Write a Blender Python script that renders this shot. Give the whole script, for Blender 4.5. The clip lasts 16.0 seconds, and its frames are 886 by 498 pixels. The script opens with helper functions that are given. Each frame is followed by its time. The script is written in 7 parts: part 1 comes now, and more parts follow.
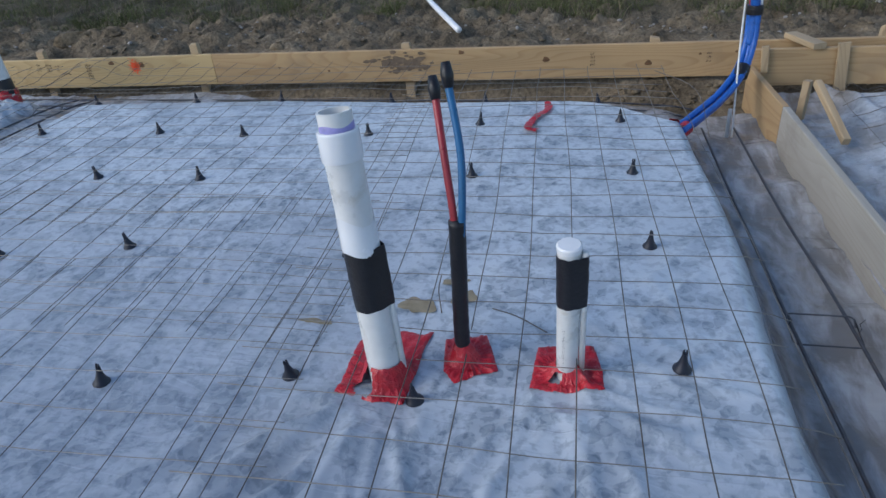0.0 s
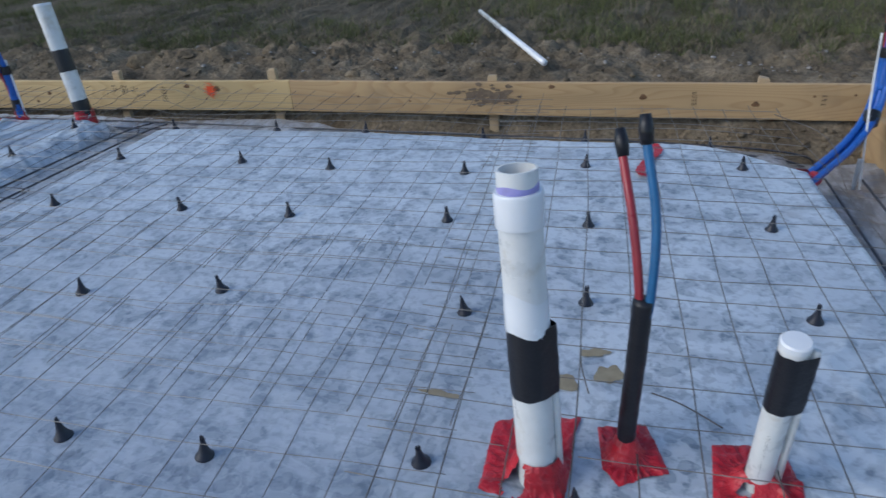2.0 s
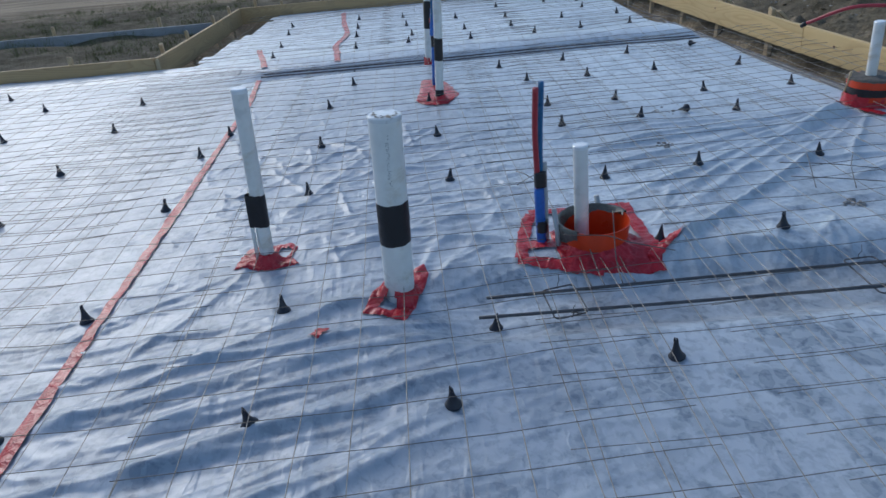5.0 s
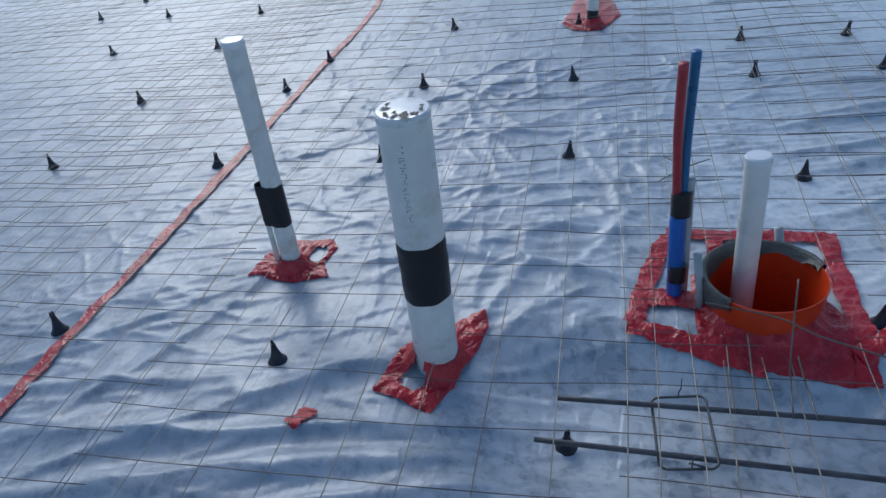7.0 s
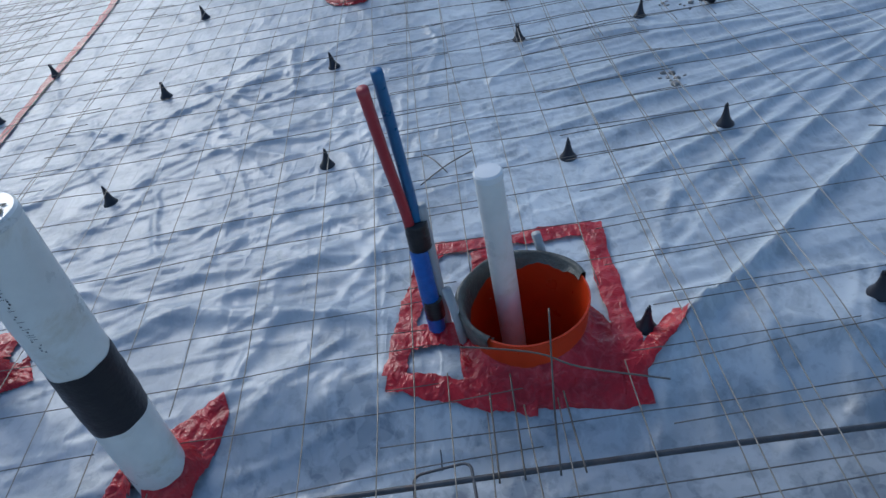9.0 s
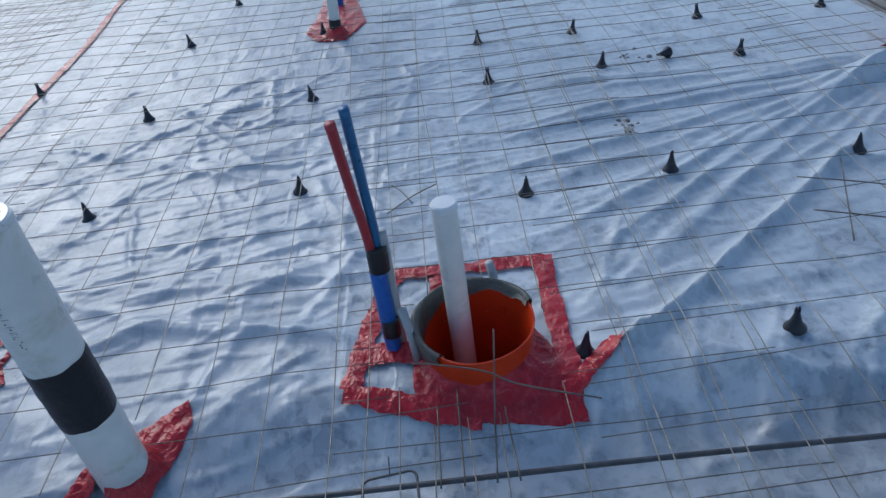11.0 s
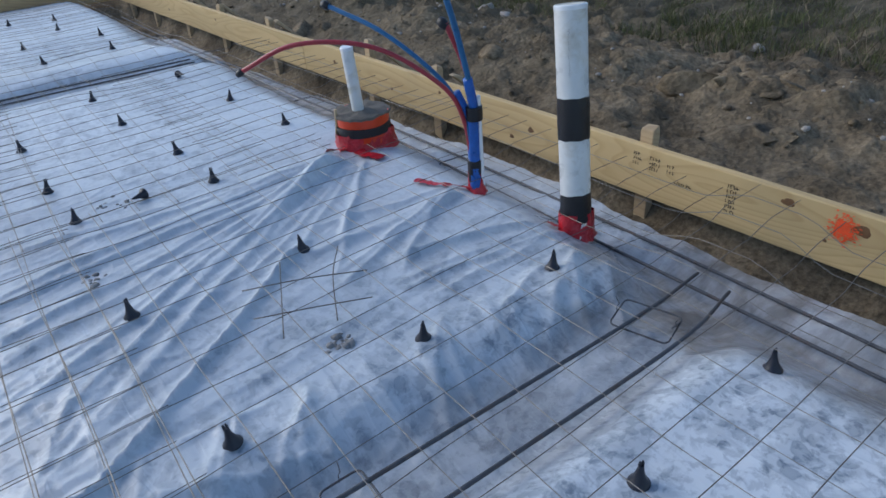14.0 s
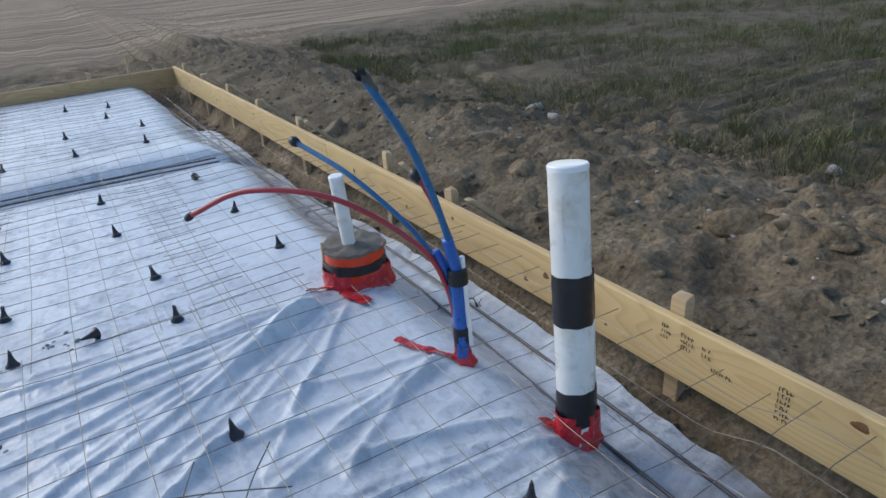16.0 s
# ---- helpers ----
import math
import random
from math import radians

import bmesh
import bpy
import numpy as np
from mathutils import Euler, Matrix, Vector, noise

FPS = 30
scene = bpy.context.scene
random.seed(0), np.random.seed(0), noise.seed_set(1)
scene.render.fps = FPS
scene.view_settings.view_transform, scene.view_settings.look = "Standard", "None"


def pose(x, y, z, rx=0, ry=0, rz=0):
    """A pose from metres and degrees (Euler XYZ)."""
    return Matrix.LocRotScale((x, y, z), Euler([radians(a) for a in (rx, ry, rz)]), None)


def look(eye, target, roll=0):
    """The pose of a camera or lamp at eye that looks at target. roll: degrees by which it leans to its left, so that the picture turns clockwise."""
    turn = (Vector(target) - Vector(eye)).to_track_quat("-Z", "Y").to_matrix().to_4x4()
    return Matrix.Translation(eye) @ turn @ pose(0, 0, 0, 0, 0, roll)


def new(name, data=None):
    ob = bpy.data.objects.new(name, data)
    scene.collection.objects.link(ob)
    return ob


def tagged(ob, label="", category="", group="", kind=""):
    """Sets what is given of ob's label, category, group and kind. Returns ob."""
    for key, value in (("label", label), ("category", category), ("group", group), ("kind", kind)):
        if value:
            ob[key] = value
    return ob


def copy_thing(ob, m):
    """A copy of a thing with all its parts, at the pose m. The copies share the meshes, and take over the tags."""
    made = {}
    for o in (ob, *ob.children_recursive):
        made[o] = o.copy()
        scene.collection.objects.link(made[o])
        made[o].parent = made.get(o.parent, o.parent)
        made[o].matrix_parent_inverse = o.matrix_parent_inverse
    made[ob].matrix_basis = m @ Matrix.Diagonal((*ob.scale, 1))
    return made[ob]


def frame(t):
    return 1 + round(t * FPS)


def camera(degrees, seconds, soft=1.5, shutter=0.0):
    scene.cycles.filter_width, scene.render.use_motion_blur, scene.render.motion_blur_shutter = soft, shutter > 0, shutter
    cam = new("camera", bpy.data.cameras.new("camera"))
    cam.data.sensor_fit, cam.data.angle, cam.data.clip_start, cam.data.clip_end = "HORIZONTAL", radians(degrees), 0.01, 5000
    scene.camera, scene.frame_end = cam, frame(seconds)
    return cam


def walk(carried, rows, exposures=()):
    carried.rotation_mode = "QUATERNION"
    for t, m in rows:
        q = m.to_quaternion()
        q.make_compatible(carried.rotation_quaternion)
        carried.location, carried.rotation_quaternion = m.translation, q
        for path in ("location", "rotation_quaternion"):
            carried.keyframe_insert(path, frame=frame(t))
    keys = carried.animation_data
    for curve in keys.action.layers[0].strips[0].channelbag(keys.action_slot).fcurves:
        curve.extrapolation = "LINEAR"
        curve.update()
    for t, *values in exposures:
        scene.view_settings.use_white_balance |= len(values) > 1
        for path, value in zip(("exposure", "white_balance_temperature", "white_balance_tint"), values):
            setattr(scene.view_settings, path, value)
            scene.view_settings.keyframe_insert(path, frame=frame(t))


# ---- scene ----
cam = camera(67.4, 16.0, shutter=0.09)
PATH = [
    (0, (-0.032, 0.094, 1.332), (-0.464, 1.755, 0.305), -5.3),
    (0.5, (-0.028, 0.107, 1.349), (-0.41, 1.795, 0.346), -4.6),
    (1, (-0.038, 0.125, 1.355), (-0.396, 1.845, 0.398), -3.7),
    (1.5, (-0.157, 0.208, 1.329), (-0.462, 1.933, 0.364), -3.0),
    (2, (-0.428, 0.297, 1.328), (-0.957, 1.972, 0.37), -4.3),
    (2.2, (-0.549, 0.359, 1.299), (-1.352, 1.932, 0.361), -5.2),
    (2.3, (-0.582, 0.419, 1.305), (-1.543, 1.9, 0.367), -6.8),
    (2.4, (-0.63, 0.474, 1.323), (-1.735, 1.857, 0.392), -8.4),
    (2.5, (-0.697, 0.514, 1.328), (-1.929, 1.817, 0.442), -7.6),
    (3, (-0.902, 0.677, 1.323), (-2.449, 1.609, 0.463), -3.5),
    (3.5, (-1.248, 0.827, 1.304), (-2.886, 1.498, 0.373), -4.8),
    (4, (-1.433, 1.017, 1.314), (-3.149, 1.515, 0.415), -6.0),
    (4.5, (-1.568, 1.232, 1.339), (-3.349, 1.481, 0.463), -4.2),
    (5, (-1.717, 1.309, 1.323), (-3.493, 1.314, 0.404), -5.2),
    (5.2, (-1.827, 1.323, 1.308), (-3.59, 1.242, 0.365), -5.2),
    (7.5, (-2.931, 1.704, 1.219), (-4.484, 1.166, 0.079), -9.4),
    (8, (-3.091, 1.809, 1.207), (-4.66, 1.482, 0.01), -9.3),
    (8.5, (-3.123, 1.866, 1.181), (-4.675, 1.695, -0.068), -11.0),
    (9, (-3.131, 1.881, 1.187), (-4.661, 1.758, -0.096), -11.3),
    (11.3, (-2.957, 1.951, 1.25), (-4.551, 1.925, 0.042), -6.5),
    (11.5, (-2.902, 1.968, 1.247), (-4.494, 1.956, 0.036), -6.1),
    (12, (-2.8, 2.011, 1.259), (-4.389, 2.07, 0.046), -5.1),
    (12.5, (-2.712, 2.069, 1.268), (-4.316, 2.328, 0.102), -5.0),
    (13, (-2.647, 2.139, 1.272), (-4.233, 2.616, 0.15), -6.9),
    (13.5, (-2.661, 2.291, 1.248), (-4.138, 3.017, 0.112), -6.1),
    (14, (-2.813, 2.535, 1.282), (-4.236, 3.487, 0.248), -5.1),
    (14.5, (-2.848, 2.719, 1.321), (-4.249, 3.744, 0.328), -5.6),
    (15, (-2.846, 2.916, 1.348), (-4.323, 3.882, 0.409), -2.3),
    (15.5, (-2.939, 3.039, 1.369), (-4.512, 3.896, 0.48), -4.1),
    (16, (-3.127, 3.149, 1.361), (-4.735, 3.994, 0.524), -4.9),
]
BASE = 0.55
EXPOSURES = [(t, BASE + stops, kelvin, tint) for t, stops, kelvin, tint in ((0.0, -0.05, 6000.0, 9.0), (2.5, -0.05, 5950.0, 8.0), (3.5, -0.09, 5950.0, 7.0), (5.0, -0.17, 5930.0, 6.0), (7.5, -0.34, 5800.0, 5.0),
                                                                      (9.0, -0.28, 5850.0, 5.0), (12.5, -0.16, 5900.0, 7.0), (14.0, 0.0, 6050.0, 9.0), (15.0, 0.18, 6250.0, 9.0), (16.0, 0.28, 6400.0, 9.0))]
walk(cam, [(t, look(eye, target, roll)) for t, eye, target, roll in PATH], EXPOSURES)

# ---- world and light ----
SUN_AZ, SUN_EL = 238.0, 34.0          # compass bearing (from +y, clockwise) and height of the sun behind thin cloud
world = bpy.data.worlds.new("sky")
scene.world = world
world.use_nodes = True
wn = world.node_tree
sky = wn.nodes.new("ShaderNodeTexSky")
sky.sky_type = "NISHITA"
sky.sun_disc = False
sky.sun_elevation, sky.sun_rotation = radians(SUN_EL), radians(SUN_AZ)
sky.air_density, sky.dust_density, sky.ozone_density = 1.0, 1.0, 1.5
wn.links.new(sky.outputs[0], wn.nodes["Background"].inputs[0])
wn.nodes["Background"].inputs[1].default_value = 0.12
sun_data = bpy.data.lights.new("sun", "SUN")
sun_data.energy, sun_data.angle, sun_data.color = 0.9, radians(30), (1.0, 0.95, 0.88)
az, el = radians(SUN_AZ), radians(SUN_EL)
sun_dir = Vector((math.sin(az) * math.cos(el), math.cos(az) * math.cos(el), math.sin(el)))
sun = new("sun", sun_data)
sun.matrix_world = look(sun_dir * 50, (0, 0, 0))

# ---- numbers and small tools ----
rng = np.random.default_rng(7)


def lattice_noise(x, y, seed=0):
    """Smooth 2D gradient noise on arrays, about -0.7 to 0.7."""
    x, y = np.asarray(x, float), np.asarray(y, float)
    r = np.random.default_rng(seed)
    perm = r.permutation(256)
    ang = r.random(256) * 2 * np.pi
    gx, gy = np.cos(ang), np.sin(ang)
    xi, yi = np.floor(x).astype(int), np.floor(y).astype(int)
    xf, yf = x - xi, y - yi
    u, v = xf * xf * xf * (xf * (xf * 6 - 15) + 10), yf * yf * yf * (yf * (yf * 6 - 15) + 10)

    def corner(i, j):
        k = perm[(perm[(xi + i) & 255] + yi + j) & 255]
        return gx[k] * (xf - i) + gy[k] * (yf - j)
    a = corner(0, 0) * (1 - u) + corner(1, 0) * u
    b = corner(0, 1) * (1 - u) + corner(1, 1) * u
    return a * (1 - v) + b * v


def fractal(x, y, seed=0, octaves=4, gain=0.5):
    total, amp = 0.0, 1.0
    for k in range(octaves):
        total = total + amp * lattice_noise(np.asarray(x) * 2 ** k, np.asarray(y) * 2 ** k, seed + k)
        amp *= gain
    return total


def smooth(a, b, x):
    t = np.clip((np.asarray(x, float) - a) / (b - a), 0, 1)
    return t * t * (3 - 2 * t)


def mesh_object(name, verts, faces, material=None, parent=None, smooth_shade=True, label="", category="", group="", kind=""):
    me = bpy.data.meshes.new(name)
    me.from_pydata([tuple(map(float, v)) for v in verts], [], [tuple(int(i) for i in f) for f in faces])
    me.update()
    if material:
        me.materials.append(material)
    if smooth_shade:
        me.shade_smooth()
    ob = new(name, me)
    if parent:
        ob.parent = parent
    return tagged(ob, label, category, group, kind)


def part(name, bm, material, parent, label=""):
    me = bpy.data.meshes.new(name)
    bm.to_mesh(me)
    bm.free()
    me.materials.append(material)
    me.shade_smooth()
    ob = new(name, me)
    ob.parent = parent
    return tagged(ob, label)


def base(name, at, label, category, group="", kind=""):
    ob = new(name)
    ob.empty_display_size = 0.05
    ob.matrix_basis = Matrix.Translation(at)
    return tagged(ob, label, category, group, kind)


def tube_data(points, radius, sides=8, cap=True, radii=None):
    """Vertices and faces of a tube along points."""
    pts = [Vector(p) for p in points]
    n = len(pts)
    verts, faces = [], []
    up = Vector((0, 0, 1))
    first = (pts[1] - pts[0]).normalized()
    side = first.cross(up)
    if side.length < 1e-3:
        side = first.cross(Vector((0, 1, 0)))
    side.normalize()
    for i, p in enumerate(pts):
        d = (pts[min(i + 1, n - 1)] - pts[max(i - 1, 0)]).normalized()
        side = (side - d * side.dot(d)).normalized()
        other = d.cross(side)
        r = radii[i] if radii else radius
        for k in range(sides):
            a = 2 * math.pi * k / sides
            verts.append(p + side * (r * math.cos(a)) + other * (r * math.sin(a)))
    for i in range(n - 1):
        for k in range(sides):
            a, b = i * sides + k, i * sides + (k + 1) % sides
            faces.append((a, a + sides, b + sides, b))
    if cap:
        faces.append(tuple(range(sides)))
        faces.append(tuple((n - 1) * sides + k for k in reversed(range(sides))))
    return verts, faces


def tube(name, points, radius, material, parent=None, sides=8, label="", radii=None, cap=True, origin=(0, 0, 0)):
    verts, faces = tube_data([Vector(p) - Vector(origin) for p in points], radius, sides, cap, radii)
    return mesh_object(name, verts, faces, material, parent, True, label)


def bezier(points, steps=10):
    """A smooth line (Catmull-Rom) through points."""
    p = [Vector(q) for q in points]
    p = [p[0] * 2 - p[1]] + p + [p[-1] * 2 - p[-2]]
    out = []
    for i in range(1, len(p) - 2):
        for s in range(steps):
            t = s / steps
            out.append(0.5 * ((2 * p[i]) + (p[i + 1] - p[i - 1]) * t + (2 * p[i - 1] - 5 * p[i] + 4 * p[i + 1] - p[i + 2]) * t * t
                              + (3 * p[i] - p[i - 1] - 3 * p[i + 1] + p[i + 2]) * t ** 3))
    out.append(p[-2])
    return out


def lathe_data(profile, sides=40, wobble=0.0, seed=0):
    """A surface turned about z from (radius, height) pairs; sharp corners of the profile stay sharp."""
    verts, faces = [], []
    full, cuts = [profile[0]], set()
    for i in range(1, len(profile)):
        full.append(profile[i])
        if i < len(profile) - 1:
            (r0_, z0_), (r1_, z1_), (r2_, z2_) = profile[i - 1], profile[i], profile[i + 1]
            bend = abs(math.remainder(math.atan2(z2_ - z1_, r2_ - r1_) - math.atan2(z1_ - z0_, r1_ - r0_), 2 * math.pi))
            if bend > radians(40):
                cuts.add(len(full) - 1)
                full.append(profile[i])
    profile = full
    n = len(profile)
    r0 = random.Random(seed)
    ph = [r0.random() * 6.28 for _ in range(3)]
    for r, z in profile:
        for k in range(sides):
            a = 2 * math.pi * k / sides
            w = 1 + wobble * (math.sin(2 * a + ph[0]) + 0.6 * math.sin(3 * a + ph[1]) + 0.4 * math.sin(5 * a + ph[2]))
            verts.append((r * w * math.cos(a), r * w * math.sin(a), z))
    for i in range(n - 1):
        if i in cuts:
            continue
        for k in range(sides):
            a, b = i * sides + k, i * sides + (k + 1) % sides
            faces.append((a, b, b + sides, a + sides))
    return verts, faces


def aim(at, top):
    """The matrix that sets a thing built along z upright between two points."""
    d = Vector(top) - Vector(at)
    return Matrix.Translation(at) @ d.to_track_quat("Z", "Y").to_matrix().to_4x4()


# ---- materials ----
def material(name):
    m = bpy.data.materials.new(name)
    m.use_nodes = True
    nodes, links = m.node_tree.nodes, m.node_tree.links
    return m, nodes, links, nodes["Principled BSDF"]


def node(nodes, kind, **values):
    n = nodes.new(kind)
    for key, value in values.items():
        n.inputs[key.replace("_", " ")].default_value = value
    return n


def ramp(nodes, stops, mode="LINEAR"):
    n = nodes.new("ShaderNodeValToRGB")
    n.color_ramp.interpolation = mode
    e = n.color_ramp.elements
    while len(e) < len(stops):
        e.new(0.5)
    for el_, (pos, col) in zip(e, stops):
        el_.position = pos
        el_.color = (*col, 1) if len(col) == 3 else col
    return n


def grey(v):
    return (v, v, v)


def mixed(nodes, links, fac, a, b, blend="MIX"):
    n = nodes.new("ShaderNodeMix")
    n.data_type, n.blend_type = "RGBA", blend
    for socket, value in ((n.inputs[0], fac), (n.inputs[6], a), (n.inputs[7], b)):
        if hasattr(value, "is_linked"):
            links.new(value, socket)
        elif isinstance(value, (int, float)):
            socket.default_value = value
        else:
            socket.default_value = (*value, 1)
    return n.outputs[2]


def bumped(nodes, links, bsdf, height, strength=0.3, distance=0.01):
    b = nodes.new("ShaderNodeBump")
    b.inputs["Strength"].default_value, b.inputs["Distance"].default_value = strength, distance
    links.new(height, b.inputs["Height"])
    links.new(b.outputs[0], bsdf.inputs["Normal"])


def place(nodes, links, scale=(1, 1, 1), turn=(0, 0, 0), world_space=True):
    if world_space:
        src = nodes.new("ShaderNodeNewGeometry").outputs["Position"]
    else:
        src = nodes.new("ShaderNodeTexCoord").outputs["Object"]
    m = nodes.new("ShaderNodeMapping")
    m.inputs["Scale"].default_value = scale
    m.inputs["Rotation"].default_value = [radians(a) for a in turn]
    links.new(src, m.inputs["Vector"])
    return m.outputs[0]


def noise_tex(nodes, links, vec, scale, detail=4, rough=0.5, distort=0.0):
    n = node(nodes, "ShaderNodeTexNoise", Scale=scale, Detail=detail, Roughness=rough, Distortion=distort)
    links.new(vec, n.inputs["Vector"])
    return n.outputs["Fac"]


def film_material(name):
    """Polythene sheet lying on damp sand: milky where it is dry, grey-blue in blotches where water clings under it."""
    m, n, l, b = material(name)
    p = place(n, l)
    big = noise_tex(n, l, p, 0.55, 3, 0.55)
    mid = noise_tex(n, l, p, 6.0, 6, 0.62, 0.6)
    fine = noise_tex(n, l, p, 28.0, 4, 0.6, 0.4)
    wet = n.new("ShaderNodeAttribute")
    wet.attribute_name = "wet"
    clear = n.new("ShaderNodeAttribute")
    clear.attribute_name = "clear"
    blot = ramp(n, [(0.47, grey(0)), (0.535, grey(1))])
    l.new(mid, blot.inputs[0])
    # water drops clinging under the sheet: rounded cells with crisp rims
    wob = node(n, "ShaderNodeTexNoise", Scale=9.0, Detail=3.0)
    l.new(p, wob.inputs["Vector"])
    bent = n.new("ShaderNodeVectorMath")
    bent.operation = "MULTIPLY_ADD"
    bent.inputs[1].default_value = (0.10, 0.10, 0.0)
    l.new(wob.outputs["Color"], bent.inputs[0])
    l.new(p, bent.inputs[2])
    flat = n.new("ShaderNodeVectorMath")
    flat.operation = "MULTIPLY"
    flat.inputs[1].default_value = (1, 1, 0)
    l.new(bent.outputs[0], flat.inputs[0])
    cells = node(n, "ShaderNodeTexVoronoi", Scale=17.0, Randomness=1.0)
    l.new(flat.outputs[0], cells.inputs["Vector"])
    drop = ramp(n, [(0.0, grey(0.55)), (0.30, grey(0.75)), (0.43, grey(1.0)), (0.47, grey(0.0))])
    l.new(cells.outputs["Distance"], drop.inputs[0])
    pick = n.new("ShaderNodeMath")
    pick.operation = "MULTIPLY"
    some = ramp(n, [(0.44, grey(0)), (0.56, grey(1))])
    l.new(mid, some.inputs[0])
    l.new(drop.outputs[0], pick.inputs[0])
    l.new(some.outputs[0], pick.inputs[1])
    spots = ramp(n, [(0.50, grey(0)), (0.60, grey(1))])
    l.new(fine, spots.inputs[0])
    area = ramp(n, [(0.36, grey(0)), (0.62, grey(1))])
    l.new(big, area.inputs[0])
    dry = mixed(n, l, area.outputs[0], (0.655, 0.70, 0.735), (0.495, 0.545, 0.595))
    # mask that pulls the dry tone towards a darker blue-grey
    darker_tone = n.new("ShaderNodeAttribute")
    darker_tone.attribute_name = "darker_tone"
    dry = mixed(n, l, darker_tone.outputs["Fac"], dry, (0.39, 0.43, 0.485))
    both = mixed(n, l, 0.35, mixed(n, l, 0.55, blot.outputs[0], pick.outputs[0]), spots.outputs[0])
    amount = n.new("ShaderNodeMath")
    amount.operation = "MULTIPLY"
    l.new(both, amount.inputs[0])
    l.new(wet.outputs["Fac"], amount.inputs[1])
    damp = mixed(n, l, amount.outputs[0], dry, (0.150, 0.190, 0.240))
    cling = noise_tex(n, l, place(n, l, (2.6, 0.9, 1), (0, 0, 4)), 4.0, 5, 0.6, 0.4)
    cr = ramp(n, [(0.42, grey(0)), (0.66, grey(1))])
    l.new(cling, cr.inputs[0])
    soil = mixed(n, l, cr.outputs[0], (0.215, 0.20, 0.185), (0.41, 0.41, 0.415))
    col = mixed(n, l, clear.outputs["Fac"], damp, soil)
    l.new(col, b.inputs["Base Color"])
    rough = ramp(n, [(0.3, grey(0.28)), (0.7, grey(0.46))])
    l.new(mid, rough.inputs[0])
    l.new(mixed(n, l, clear.outputs["Fac"], rough.outputs[0], grey(0.2)), b.inputs["Roughness"])
    b.inputs["IOR"].default_value = 1.5
    # sharp little creases: straight-edged crumple facets, long one way
    def crumple(scale, stretch, turn):
        v = node(n, "ShaderNodeTexVoronoi", Scale=scale, Randomness=1.0)
        v.feature = "DISTANCE_TO_EDGE"
        warp = n.new("ShaderNodeVectorMath")
        warp.operation = "MULTIPLY_ADD"
        warp.inputs[1].default_value = (0.16, 0.16, 0.0)
        l.new(wob.outputs["Color"], warp.inputs[0])
        l.new(place(n, l, (1, stretch, 0), (0, 0, turn)), warp.inputs[2])
        l.new(warp.outputs[0], v.inputs["Vector"])
        r_ = ramp(n, [(0.0, grey(1)), (0.10, grey(0.62)), (0.28, grey(0.18)), (0.6, grey(0))])
        r_.color_ramp.interpolation = "EASE"
        l.new(v.outputs["Distance"], r_.inputs[0])
        return r_.outputs[0]
    long_ = crumple(3.4, 2.6, 48)
    short = crumple(8.0, 1.7, -35)
    tiny = noise_tex(n, l, p, 60.0, 3, 0.6)
    gate = mixed(n, l, 1.0, long_, area.outputs[0], "MULTIPLY")
    h = mixed(n, l, 0.06, mixed(n, l, 0.22, gate, short), tiny)
    # long taut wrinkles, two ways, each in its own stretches of the sheet
    def wrinkles(scale, stretch, turn, sharp):
        v = noise_tex(n, l, place(n, l, (stretch, 1, 0), (0, 0, turn)), scale, 2, 0.5, 0.35)
        r_ = ramp(n, [(0.5 - sharp, grey(0)), (0.5, grey(1)), (0.5 + 2.2 * sharp, grey(0))])
        r_.color_ramp.interpolation = "EASE"
        l.new(v, r_.inputs[0])
        return r_.outputs[0]
    sway = ramp(n, [(0.42, grey(0)), (0.58, grey(1))])
    l.new(noise_tex(n, l, p, 0.9, 2, 0.5), sway.inputs[0])
    taut = mixed(n, l, sway.outputs[0], wrinkles(7.0, 0.16, 62, 0.055), wrinkles(6.0, 0.20, 8, 0.055))
    taut = mixed(n, l, 0.35, taut, wrinkles(13.0, 0.25, -40, 0.05))
    h = mixed(n, l, 0.45, h, taut)
    bumped(n, l, b, h, 0.42, 0.010)
    # the milky sheet lets light spread sideways
    b.inputs["Subsurface Weight"].default_value = 0.25
    b.inputs["Subsurface Radius"].default_value = (1.0, 1.0, 1.0)
    b.inputs["Subsurface Scale"].default_value = 0.006
    return m


